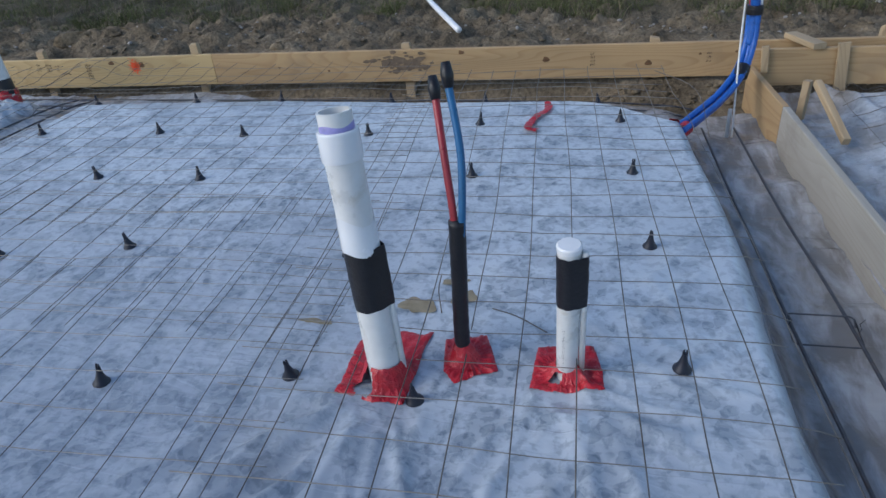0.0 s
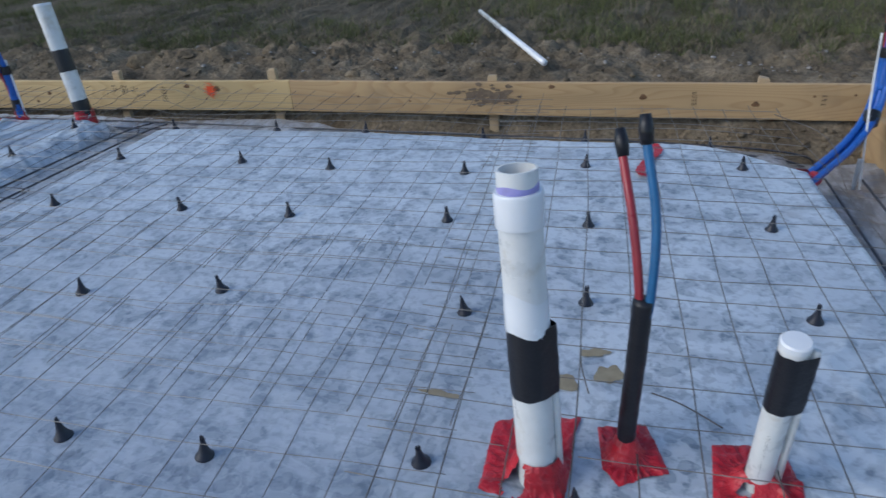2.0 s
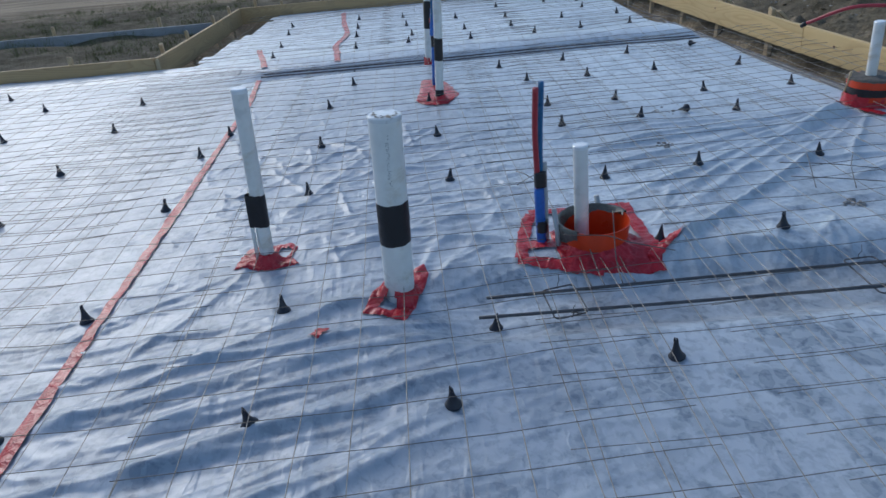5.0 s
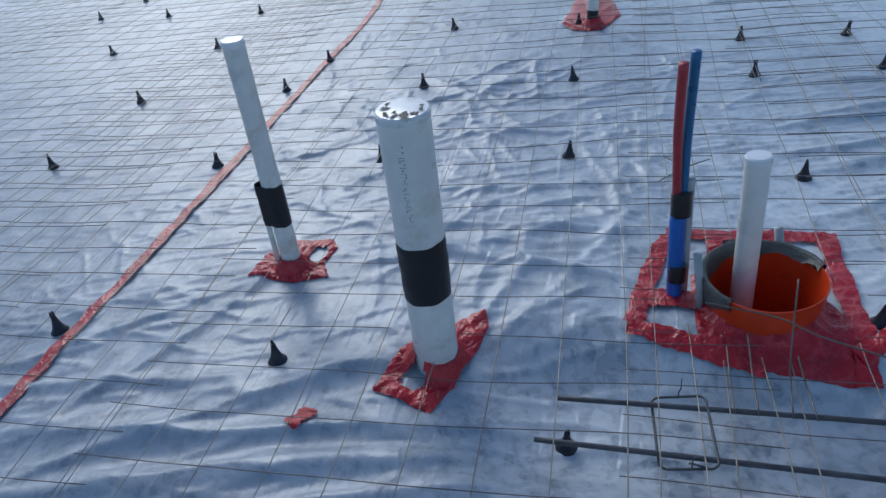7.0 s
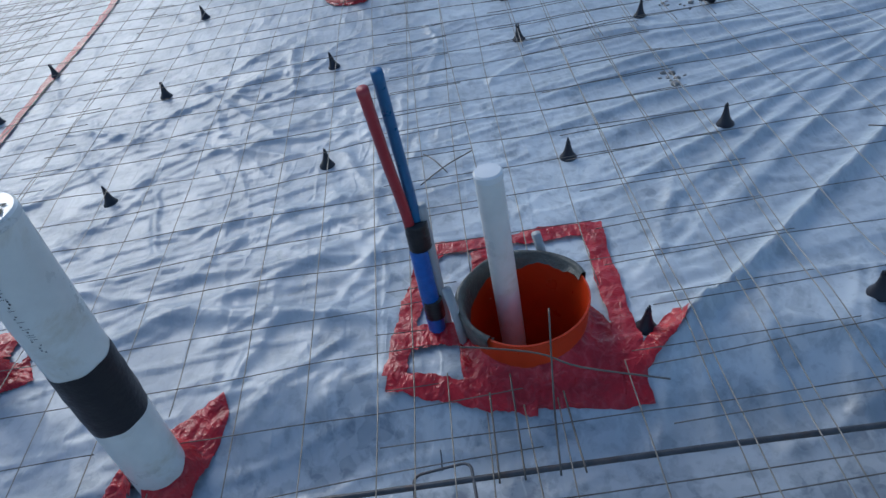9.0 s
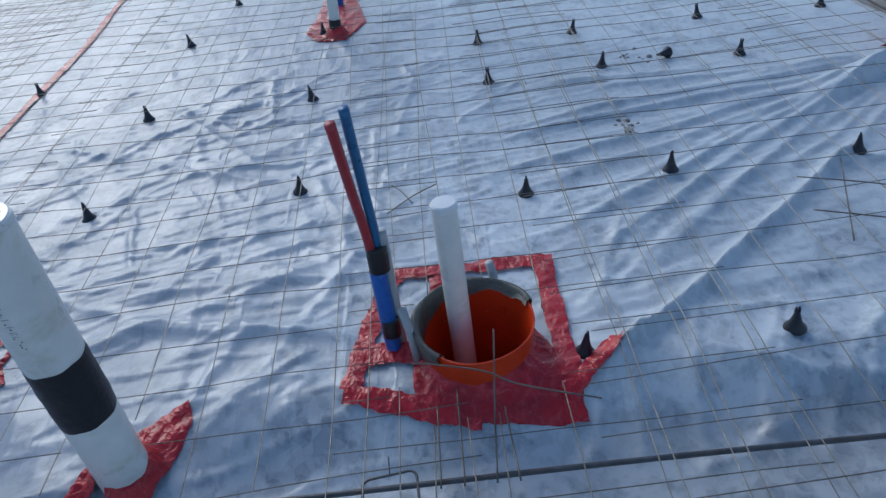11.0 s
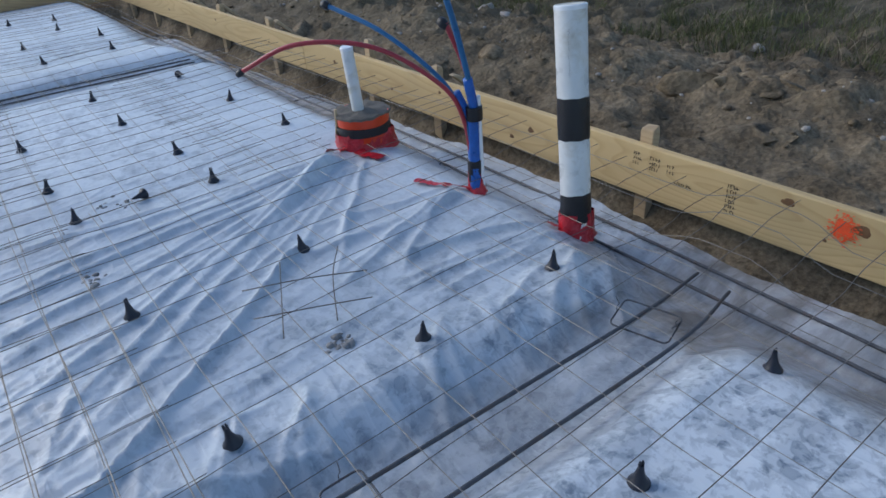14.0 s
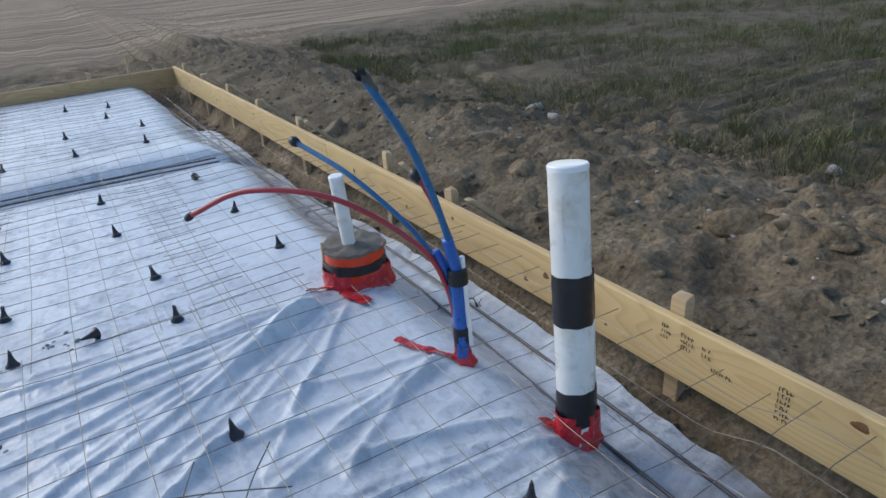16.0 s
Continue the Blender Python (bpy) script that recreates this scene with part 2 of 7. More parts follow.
def soil_material(name, relief=0.06):
    m, n, l, b = material(name)
    p = place(n, l)
    big = noise_tex(n, l, p, 0.8, 5, 0.65)
    mid = noise_tex(n, l, p, 3.0, 7, 0.65)
    fine = noise_tex(n, l, p, 38.0, 6, 0.7)
    c1 = ramp(n, [(0.3, (0.118, 0.090, 0.057)), (0.5, (0.212, 0.167, 0.112)), (0.72, (0.325, 0.265, 0.185))])
    l.new(mid, c1.inputs[0])
    c2 = ramp(n, [(0.38, (0.66, 0.66, 0.65)), (0.62, (1.15, 1.12, 1.06))])
    l.new(big, c2.inputs[0])
    c = mixed(n, l, 1.0, c1.outputs[0], c2.outputs[0], "MULTIPLY")
    f = ramp(n, [(0.34, grey(0.5)), (0.66, grey(1.4))])
    l.new(fine, f.inputs[0])
    c = mixed(n, l, 0.85, c, f.outputs[0], "MULTIPLY")
    # sand track to the west, grass floor to the north
    sand = n.new("ShaderNodeAttribute")
    sand.attribute_name = "sand"
    turf = n.new("ShaderNodeAttribute")
    turf.attribute_name = "turf"
    streak = noise_tex(n, l, place(n, l, (2.2, 0.18, 1), (0, 0, -6)), 1.2, 5, 0.6)
    sr = ramp(n, [(0.36, (0.150, 0.108, 0.070)), (0.50, (0.255, 0.195, 0.135)), (0.64, (0.37, 0.292, 0.205))])
    l.new(streak, sr.inputs[0])
    sandc = mixed(n, l, 0.5, sr.outputs[0], mixed(n, l, 1.0, sr.outputs[0], f.outputs[0], "MULTIPLY"))
    c = mixed(n, l, sand.outputs["Fac"], c, sandc)
    tr_ = ramp(n, [(0.35, (0.075, 0.064, 0.041)), (0.6, (0.14, 0.118, 0.08))])
    l.new(mid, tr_.inputs[0])
    c = mixed(n, l, turf.outputs["Fac"], c, tr_.outputs[0])
    l.new(c, b.inputs["Base Color"])
    b.inputs["Roughness"].default_value = 0.95
    b.inputs["Specular IOR Level"].default_value = 0.2
    crumb = node(n, "ShaderNodeTexVoronoi", Scale=16.0, Randomness=1.0)
    crumb.inputs["Detail"].default_value = 2.0
    l.new(p, crumb.inputs["Vector"])
    h = mixed(n, l, 0.35, mixed(n, l, 0.5, mid, crumb.outputs["Distance"]), fine)
    bumped(n, l, b, h, 1.0, relief)
    return m


def wood_material(name, light, dark, along=(1, 0, 0), weather=0.15):
    """Sawn softwood, grain along the object's x."""
    m, n, l, b = material(name)
    info = n.new("ShaderNodeObjectInfo")
    tc = n.new("ShaderNodeTexCoord")
    add = n.new("ShaderNodeVectorMath")
    add.operation = "ADD"
    shift = n.new("ShaderNodeVectorMath")
    shift.operation = "SCALE"
    shift.inputs[0].default_value = (13.0, 7.0, 5.0)
    l.new(info.outputs["Random"], shift.inputs["Scale"])
    l.new(tc.outputs["Object"], add.inputs[0])
    l.new(shift.outputs[0], add.inputs[1])
    mp = n.new("ShaderNodeMapping")
    mp.inputs["Scale"].default_value = (0.45, 4.0, 4.0)
    l.new(add.outputs[0], mp.inputs["Vector"])
    warp = noise_tex(n, l, mp.outputs[0], 1.3, 4, 0.55, 0.4)
    # growth rings: contour lines of a slow field, stretched along the grain
    field_ = noise_tex(n, l, mp.outputs[0], 1.0, 1.5, 0.4, 0.15)
    many = n.new("ShaderNodeMath")
    many.operation = "MULTIPLY"
    many.inputs[1].default_value = 26.0
    l.new(field_, many.inputs[0])
    saw = n.new("ShaderNodeMath")
    saw.operation = "FRACT"
    l.new(many.outputs[0], saw.inputs[0])
    r = ramp(n, [(0.0, light), (0.55, tuple(a * 0.92 + c * 0.08 for a, c in zip(light, dark))), (0.88, tuple(a * 0.60 + c * 0.40 for a, c in zip(light, dark))), (1.0, light)])
    l.new(saw.outputs[0], r.inputs[0])
    tone = ramp(n, [(0.3, grey(0.84)), (0.7, grey(1.10))])
    l.new(warp, tone.inputs[0])
    c = mixed(n, l, 1.0, r.outputs[0], tone.outputs[0], "MULTIPLY")
    stain = noise_tex(n, l, tc.outputs["Object"], 2.3, 5, 0.65)
    s = ramp(n, [(0.55, grey(0)), (0.75, grey(1))])
    l.new(stain, s.inputs[0])
    sm = n.new("ShaderNodeMath")
    sm.operation = "MULTIPLY"
    sm.inputs[1].default_value = weather
    l.new(s.outputs[0], sm.inputs[0])
    c = mixed(n, l, sm.outputs[0], c, (0.17, 0.13, 0.095))
    l.new(c, b.inputs["Base Color"])
    b.inputs["Roughness"].default_value = 0.72
    fib = noise_tex(n, l, mp.outputs[0], 22.0, 3, 0.6)
    bumped(n, l, b, fib, 0.12, 0.002)
    return m


def plain_material(name, color, rough=0.5, vary=0.18, scale=25.0, metal=0.0, bump=0.15, dirt=None, dirt_amount=0.0):
    """A plain surface with faint mottling, scuffs and, where given, dirt."""
    m, n, l, b = material(name)
    p = place(n, l)
    f = noise_tex(n, l, p, scale, 5, 0.6)
    r = ramp(n, [(0.3, grey(1 - vary)), (0.7, grey(1 + vary * 0.6))])
    l.new(f, r.inputs[0])
    c = mixed(n, l, 1.0, color, r.outputs[0], "MULTIPLY")
    if dirt:
        d = noise_tex(n, l, p, scale * 0.45, 6, 0.7, 0.5)
        dr = ramp(n, [(0.52, grey(0)), (0.72, grey(dirt_amount))])
        l.new(d, dr.inputs[0])
        c = mixed(n, l, dr.outputs[0], c, dirt)
    l.new(c, b.inputs["Base Color"])
    rr = ramp(n, [(0.3, grey(max(0.05, rough - 0.1))), (0.7, grey(min(1, rough + 0.1)))])
    l.new(f, rr.inputs[0])
    l.new(rr.outputs[0], b.inputs["Roughness"])
    b.inputs["Metallic"].default_value = metal
    if bump:
        bumped(n, l, b, noise_tex(n, l, p, scale * 2.5, 3, 0.6), bump, 0.004)
    return m


def tape_material():
    """Thin glossy red tape: crinkled all over, its glints painted paler along the ridges, dusty in places."""
    m, n, l, b = material("red_sheathing_tape")
    p = place(n, l)
    wob = node(n, "ShaderNodeTexNoise", Scale=22.0, Detail=3.0)
    l.new(p, wob.inputs["Vector"])
    bent = n.new("ShaderNodeVectorMath")
    bent.operation = "MULTIPLY_ADD"
    bent.inputs[1].default_value = (0.06, 0.06, 0.06)
    l.new(wob.outputs["Color"], bent.inputs[0])
    l.new(p, bent.inputs[2])
    heights = []
    for scale in (17.0, 48.0):
        v = node(n, "ShaderNodeTexVoronoi", Scale=scale, Randomness=1.0)
        v.feature = "DISTANCE_TO_EDGE"
        l.new(bent.outputs[0], v.inputs["Vector"])
        r = ramp(n, [(0.0, grey(1)), (0.12, grey(0.5)), (0.4, grey(0.0))])
        l.new(v.outputs["Distance"], r.inputs[0])
        heights.append(r.outputs[0])
    h = mixed(n, l, 0.35, heights[0], heights[1])
    tone = noise_tex(n, l, p, 14.0, 5, 0.65, 0.5)
    c = ramp(n, [(0.30, (0.30, 0.006, 0.014)), (0.55, (0.50, 0.012, 0.024)), (0.80, (0.62, 0.045, 0.055))])
    l.new(tone, c.inputs[0])
    ridge = ramp(n, [(0.60, grey(0)), (0.98, grey(0.20))])
    l.new(h, ridge.inputs[0])
    l.new(mixed(n, l, ridge.outputs[0], c.outputs[0], (0.74, 0.16, 0.17)), b.inputs["Base Color"])
    b.inputs["Roughness"].default_value = 0.30
    bumped(n, l, b, h, 0.55, 0.006)
    return m


FILM = film_material("polythene_film")
SOIL = soil_material("damp_sandy_soil", 0.04)
CLOD = soil_material("broken_clods", 0.03)
LUMBER = wood_material("sawn_pine", (0.60, 0.43, 0.205), (0.40, 0.235, 0.085))
WARM_LUMBER = wood_material("reddish_sawn_pine", (0.50, 0.335, 0.165), (0.32, 0.17, 0.07), weather=0.3)
OLD_LUMBER = wood_material("concrete_stained_plank", (0.40, 0.365, 0.305), (0.33, 0.29, 0.23), weather=0.35)
GREY_BOARD = wood_material("grey_weathered_board", (0.30, 0.31, 0.32), (0.20, 0.20, 0.21), weather=0.4)
STAKE_WOOD = wood_material("split_stake_wood", (0.46, 0.34, 0.20), (0.28, 0.18, 0.09), weather=0.3)
KNOT = plain_material("wood_knot", (0.17, 0.085, 0.035), 0.6, 0.35, 90)
SOOT = plain_material("scorched_stain", (0.19, 0.135, 0.088), 0.85, 0.4, 40)
SPRAY = plain_material("orange_marker_paint", (0.90, 0.105, 0.026), 0.6, 0.12, 60)
PENCIL = plain_material("pencil_mark", (0.03, 0.024, 0.02), 0.7, 0.1, 60)
WIRE = plain_material("rusty_steel_wire", (0.180, 0.157, 0.134), 0.40, 0.4, 9, 0.6, 0.1, (0.045, 0.033, 0.025), 0.8)
# paler copy of WIRE: sky sheen on the x-running wires, put into the colour
CROSS_WIRE = plain_material("steel_wire_sky_sheen", (0.285, 0.258, 0.222), 0.38, 0.35, 9, 0.55, 0.1, (0.12, 0.092, 0.068), 0.7)
BAR = plain_material("dark_reinforcing_steel", (0.095, 0.097, 0.105), 0.5, 0.35, 30, 0.5, 0.3, (0.13, 0.075, 0.045), 0.6)
BLACK = plain_material("black_plastic", (0.013, 0.015, 0.026), 0.42, 0.25, 60)
PVC = plain_material("white_pvc", (0.69, 0.69, 0.67), 0.33, 0.10, 13, 0, 0.04, (0.46, 0.40, 0.29), 0.8)
MUD = plain_material("drying_mud", (0.24, 0.21, 0.17), 0.85, 0.4, 50, 0, 0.8)
PVC_MUDDY = plain_material("muddy_white_pvc", (0.70, 0.71, 0.71), 0.18, 0.08, 30, 0, 0.05, (0.16, 0.125, 0.075), 1.0)
PVC_CAP = plain_material("clean_white_pvc", (0.78, 0.79, 0.80), 0.18, 0.05, 9, 0, 0.03)
PURPLE = plain_material("purple_pipe_primer", (0.33, 0.31, 0.62), 0.45, 0.2, 40)
BLACK_TAPE = plain_material("black_tape", (0.009, 0.009, 0.012), 0.42, 0.3, 30, 0, 0.4)
RED_TAPE = tape_material()
RED_PEX = plain_material("red_pex_tubing", (0.34, 0.030, 0.040), 0.35, 0.15, 40)
BLUE_PEX = plain_material("blue_pex_tubing", (0.022, 0.125, 0.28), 0.35, 0.15, 40)
BLUE_TAPE = plain_material("bright_blue_sleeve", (0.02, 0.115, 0.44), 0.36, 0.25, 30, 0, 0.6)
ORANGE = plain_material("orange_bucket_plastic", (0.62, 0.050, 0.009), 0.34, 0.15, 12, 0, 0.08)
GREY_TAPE = plain_material("grey_duct_tape", (0.072, 0.078, 0.072), 0.4, 0.4, 28, 0, 1.0)
GREY_PIPE = plain_material("grey_conduit", (0.36, 0.38, 0.40), 0.4, 0.12, 30)
CEMENT = plain_material("grey_mud", (0.14, 0.125, 0.105), 0.9, 0.35, 30, 0, 0.9)
STONE = plain_material("pale_stone", (0.33, 0.30, 0.265), 0.9, 0.3, 18, 0, 0.8)
GREY_STONE = plain_material("grey_stone", (0.27, 0.265, 0.26), 0.9, 0.45, 30, 0, 0.8)
INK = plain_material("dark_print", (0.10, 0.10, 0.105), 0.6, 0.1, 60)


def pad_blotch_material():
    m, n, l, b = material("dry_sandy_stain")
    p = place(n, l)
    c = ramp(n, [(0.3, (0.24, 0.195, 0.12)), (0.7, (0.36, 0.30, 0.20))])
    l.new(noise_tex(n, l, p, 20, 5, 0.6), c.inputs[0])
    l.new(c.outputs[0], b.inputs["Base Color"])
    b.inputs["Roughness"].default_value = 0.85
    return m


SAND_STAIN = pad_blotch_material()

# ---- the ground plan ----
FORM_LOW = -0.117                        # lower edge of the forms at x = -4.2
WEST, SOUTH_A, JOG_X = -12.62, -1.43, -8.85
BUCKET = (-4.215, 1.955)
LATTICE = 0.1524


def north(x):
    """The inner face of the north form, which kinks a little at its eastern joint."""
    x = np.asarray(x, float)
    return 4.812 + np.where(x < -2.98, 0.043, 0.015) * (x + 2.98)


def form_low(x):
    return FORM_LOW - 0.0055 * (x + 4.2)


def pit(x, y):
    """How far into a footing trench a place lies: 0 on the pad, 1 on the trench floor."""
    x, y = np.asarray(x, float), np.asarray(y, float)
    crest = 4.02 + 0.02 * np.sin(x * 2.1) - 0.16 * smooth(-8.0, -9.5, x) + 0.08 * smooth(-3.9, -4.4, x) * smooth(-7.5, -6.0, x)
    # the pad's corner is rounded
    round_off = 0.38 * smooth(-0.35, 0.45, x) ** 2
    n_trench = smooth(-0.06, 0.34, y - crest + round_off)
    e_edge = 0.45 - 0.05 * (y - 2.3) + 0.02 * np.sin(y * 3.0)
    e_trench = smooth(0.0, 0.20, x - e_edge)
    return np.maximum(n_trench, e_trench)


def dip(x, y):
    """The two shallow cross trenches."""
    x, y = np.asarray(x, float), np.asarray(y, float)
    c1 = x + 3.76
    d1 = smooth(0.36, 0.12, -c1) * smooth(0.24, 0.04, c1) * smooth(0.98, 1.5, y)
    c2 = x + 8.26 + 0.031 * (y - 2)
    d2 = smooth(0.26, 0.08, -c2) * smooth(0.22, 0.05, c2) * smooth(-0.6, -0.1, y)
    return d1, d2


FOLDS = [  # single creases in the film: start, end, height, half width
    ((-4.06, 2.17), (-4.97, 3.36), 0.034, 0.022), ((-4.31, 1.66), (-4.44, 0.95), 0.012, 0.025), ((-4.55, 0.80), (-4.57, 1.63), 0.012, 0.025), ((-4.74, 0.36), (-4.42, 1.01), 0.010, 0.03),
    ((-4.15, 2.50), (-3.98, 2.95), 0.014, 0.03), ((-3.97, 2.72), (-3.86, 2.40), 0.014, 0.025), ((-4.30, 0.75), (-4.70, 1.65), 0.012, 0.035), ((-4.65, 0.55), (-4.75, 1.75), 0.010, 0.035),
    ((-4.75, 0.50), (-5.60, 0.95), 0.010, 0.04), ((-5.15, 1.00), (-5.80, 1.65), 0.010, 0.045), ((-5.45, 0.75), (-6.25, 1.25), 0.010, 0.04), ((-4.62, 0.65), (-4.58, 1.62), 0.010, 0.03),
    ((-4.82, 0.80), (-4.86, 1.70), 0.010, 0.03), ((-4.40, 0.85), (-4.36, 1.60), 0.010, 0.03), ((-5.30, 0.95), (-5.25, 1.60), 0.010, 0.03), ((-5.60, 1.05), (-5.95, 1.90), 0.010, 0.035),
    ((-0.62, 1.30), (-0.70, 0.75), 0.014, 0.035), ((-0.45, 1.40), (-0.52, 0.80), 0.012, 0.035), ((-0.80, 1.35), (-1.10, 0.70), 0.012, 0.04), ((-1.00, 1.30), (-1.50, 0.70), 0.010, 0.05),
    ((-0.25, 1.62), (-0.10, 1.95), 0.008, 0.03), ((0.10, 1.85), (0.38, 2.15), 0.012, 0.03), ((0.15, 1.60), (0.42, 1.75), 0.010, 0.03), ((0.12, 2.05), (0.40, 2.40), 0.010, 0.03),
    ((-4.22, 4.08), (-3.98, 3.66), 0.016, 0.028), ((-4.30, 4.12), (-4.12, 3.62), 0.014, 0.024), ((-4.16, 4.16), (-3.86, 3.88), 0.016, 0.026), ((-4.05, 3.85), (-3.80, 3.95), 0.014, 0.022),
    ((-5.42, 0.30), (-6.05, 1.45), 0.010, 0.03), ((-5.65, 0.25), (-5.15, 1.30), 0.010, 0.025), ((-5.95, 0.62), (-5.30, 1.22), 0.010, 0.028), ((-5.0, 0.2), (-5.7, 0.75), 0.010, 0.03),
]


def pulled(at, ends, height, half, seed):
    """Long creases that run together where a pipe or bucket gathers the film."""
    r = random.Random(seed)
    out = []
    for ex_, ey_ in ends:
        jx, jy = r.uniform(-0.08, 0.08), r.uniform(-0.05, 0.05)
        out.append(((ex_ + r.uniform(-0.04, 0.04), ey_ + r.uniform(-0.04, 0.04)), (at[0] + jx, at[1] + jy), height * r.uniform(0.65, 1.15), half * r.uniform(0.7, 1.3)))
    return out


def fan(at, heading, spread, count, reach, height, seed):
    """Creases that spread from where a pipe or tape pulls on the film."""
    r = random.Random(seed)
    out = []
    for k in range(count):
        a = radians(heading + spread * ((k + 0.5) / count - 0.5) + r.uniform(-4, 4))
        size = r.uniform(*reach)
        start = r.uniform(0.05, 0.16)
        c, s_ = math.cos(a), math.sin(a)
        out.append(((at[0] + c * (start + size), at[1] + s_ * (start + size)), (at[0] + c * start, at[1] + s_ * start), height * r.uniform(0.5, 1.2), r.uniform(0.016, 0.034)))
    return out


# north bucket: a long sweep towards the orange bucket
FOLDS += pulled((-5.60, 3.86), [(-5.62, 2.55), (-5.46, 2.40), (-5.28, 2.15), (-5.10, 2.20), (-4.95, 2.15), (-4.80, 2.25), (-4.66, 2.22), (-4.50, 2.30), (-4.40, 2.42), (-5.00, 1.95), (-5.40, 2.05), (-5.75, 2.30)], 0.021, 0.034, 41)
FOLDS += pulled((-5.56, 3.92), [(-5.30, 2.90), (-5.12, 2.80), (-4.98, 2.86), (-4.88, 2.98), (-4.78, 3.12), (-4.68, 3.26), (-4.92, 3.42), (-5.05, 3.30)], 0.013, 0.022, 42)
FOLDS += pulled((-4.92, 4.06), [(-5.02, 3.42), (-4.86, 3.30), (-4.70, 3.36), (-4.56, 3.52), (-4.78, 3.60), (-4.94, 3.10), (-4.62, 3.30)], 0.015, 0.022, 43) + pulled((-4.42, 4.14), [(-4.72, 3.55), (-4.62, 3.50), (-4.50, 3.46), (-4.40, 3.48), (-4.30, 3.50)], 0.015, 0.024, 44)
# short crossing creases where the western sheet was trodden
fr = random.Random(71)
for k in range(95):
    x0_, y0_ = fr.uniform(-7.0, -4.5), fr.uniform(-0.2, 2.0)
    a_, l_ = fr.uniform(0, math.pi), fr.uniform(0.15, 0.55)
    FOLDS.append(((x0_, y0_), (x0_ + l_ * math.cos(a_), y0_ + l_ * math.sin(a_)), fr.uniform(0.004, 0.009), fr.uniform(0.012, 0.020)))
# small folds down the bank of the cross trench
fr = random.Random(61)
for k in range(16):
    y0_ = 2.25 + 0.11 * k + fr.uniform(-0.04, 0.04)
    FOLDS.append(((-4.24 + fr.uniform(-0.10, 0.08), y0_ + fr.uniform(-0.05, 0.18)), (-3.86 + fr.uniform(-0.03, 0.05), y0_ - 0.05 + fr.uniform(-0.08, 0.05)), 0.012 * fr.uniform(0.5, 1.3), fr.uniform(0.016, 0.030)))
# broad folds that run south from the head of the cross trench, past the big pipe
fr = random.Random(52)
for k in range(9):
    x0_ = -3.78 + 0.075 * k + fr.uniform(-0.02, 0.02)
    FOLDS.append(((x0_ + 0.26 + 0.02 * k + fr.uniform(-0.05, 0.08), 0.05 + 0.06 * k + fr.uniform(-0.15, 0.15)), (x0_, 1.40 + fr.uniform(-0.10, 0.06)), 0.020 * fr.uniform(0.6, 1.15), fr.uniform(0.030, 0.050)))
for k in range(8):
    x0_ = -3.70 + 0.085 * k + fr.uniform(-0.03, 0.03)
    FOLDS.append(((x0_ + 0.30 + fr.uniform(-0.05, 0.08), 0.10 + fr.uniform(-0.25, 0.35)), (x0_ + 0.06, 1.05 + fr.uniform(-0.2, 0.2)), 0.011 * fr.uniform(0.6, 1.2), fr.uniform(0.018, 0.030)))
FOLDS += pulled((-3.88, 1.02), [(-3.62, -0.20), (-3.48, -0.12), (-3.30, 0.0)], 0.016, 0.036, 45) + pulled((-4.26, 0.50), [(-3.72, -0.12), (-3.90, -0.20), (-3.58, 0.10)], 0.013, 0.034, 47)
FOLDS += fan((-0.61, 1.47), -105, 80, 9, (0.4, 1.2), 0.014, 6) + fan((-3.95, 1.20), 150, 80, 7, (0.3, 1.0), 0.009, 7) + fan((-4.45, 1.70), 215, 70, 8, (0.3, 1.1), 0.005, 8)
FOLDS += fan((-4.25, 2.20), 120, 70, 7, (0.3, 1.2), 0.009, 9) + fan((-0.08, 1.50), -80, 120, 7, (0.15, 0.5), 0.010, 10) + fan((-6.67, 1.40), 30, 300, 12, (0.3, 1.0), 0.008, 11)
FOLDS += pulled((-0.03, 1.56), [(0.42, 1.86), (0.40, 1.72), (0.42, 1.60), (0.34, 1.46), (0.28, 1.30), (0.12, 1.14)], 0.011, 0.022, 48) + pulled((-0.10, 1.50), [(-0.34, 1.02), (-0.22, 0.98), (-0.12, 1.05), (0.0, 1.08)], 0.010, 0.020, 49)
FOLDS += pulled((-0.66, 1.42), [(-1.05, 1.05), (-0.92, 0.95), (-0.80, 0.90), (-1.12, 1.22), (-1.15, 1.36)], 0.012, 0.024, 50)
FOLDS += fan((0.40, 1.4), 150, 100, 7, (0.3, 0.8), 0.008, 12)


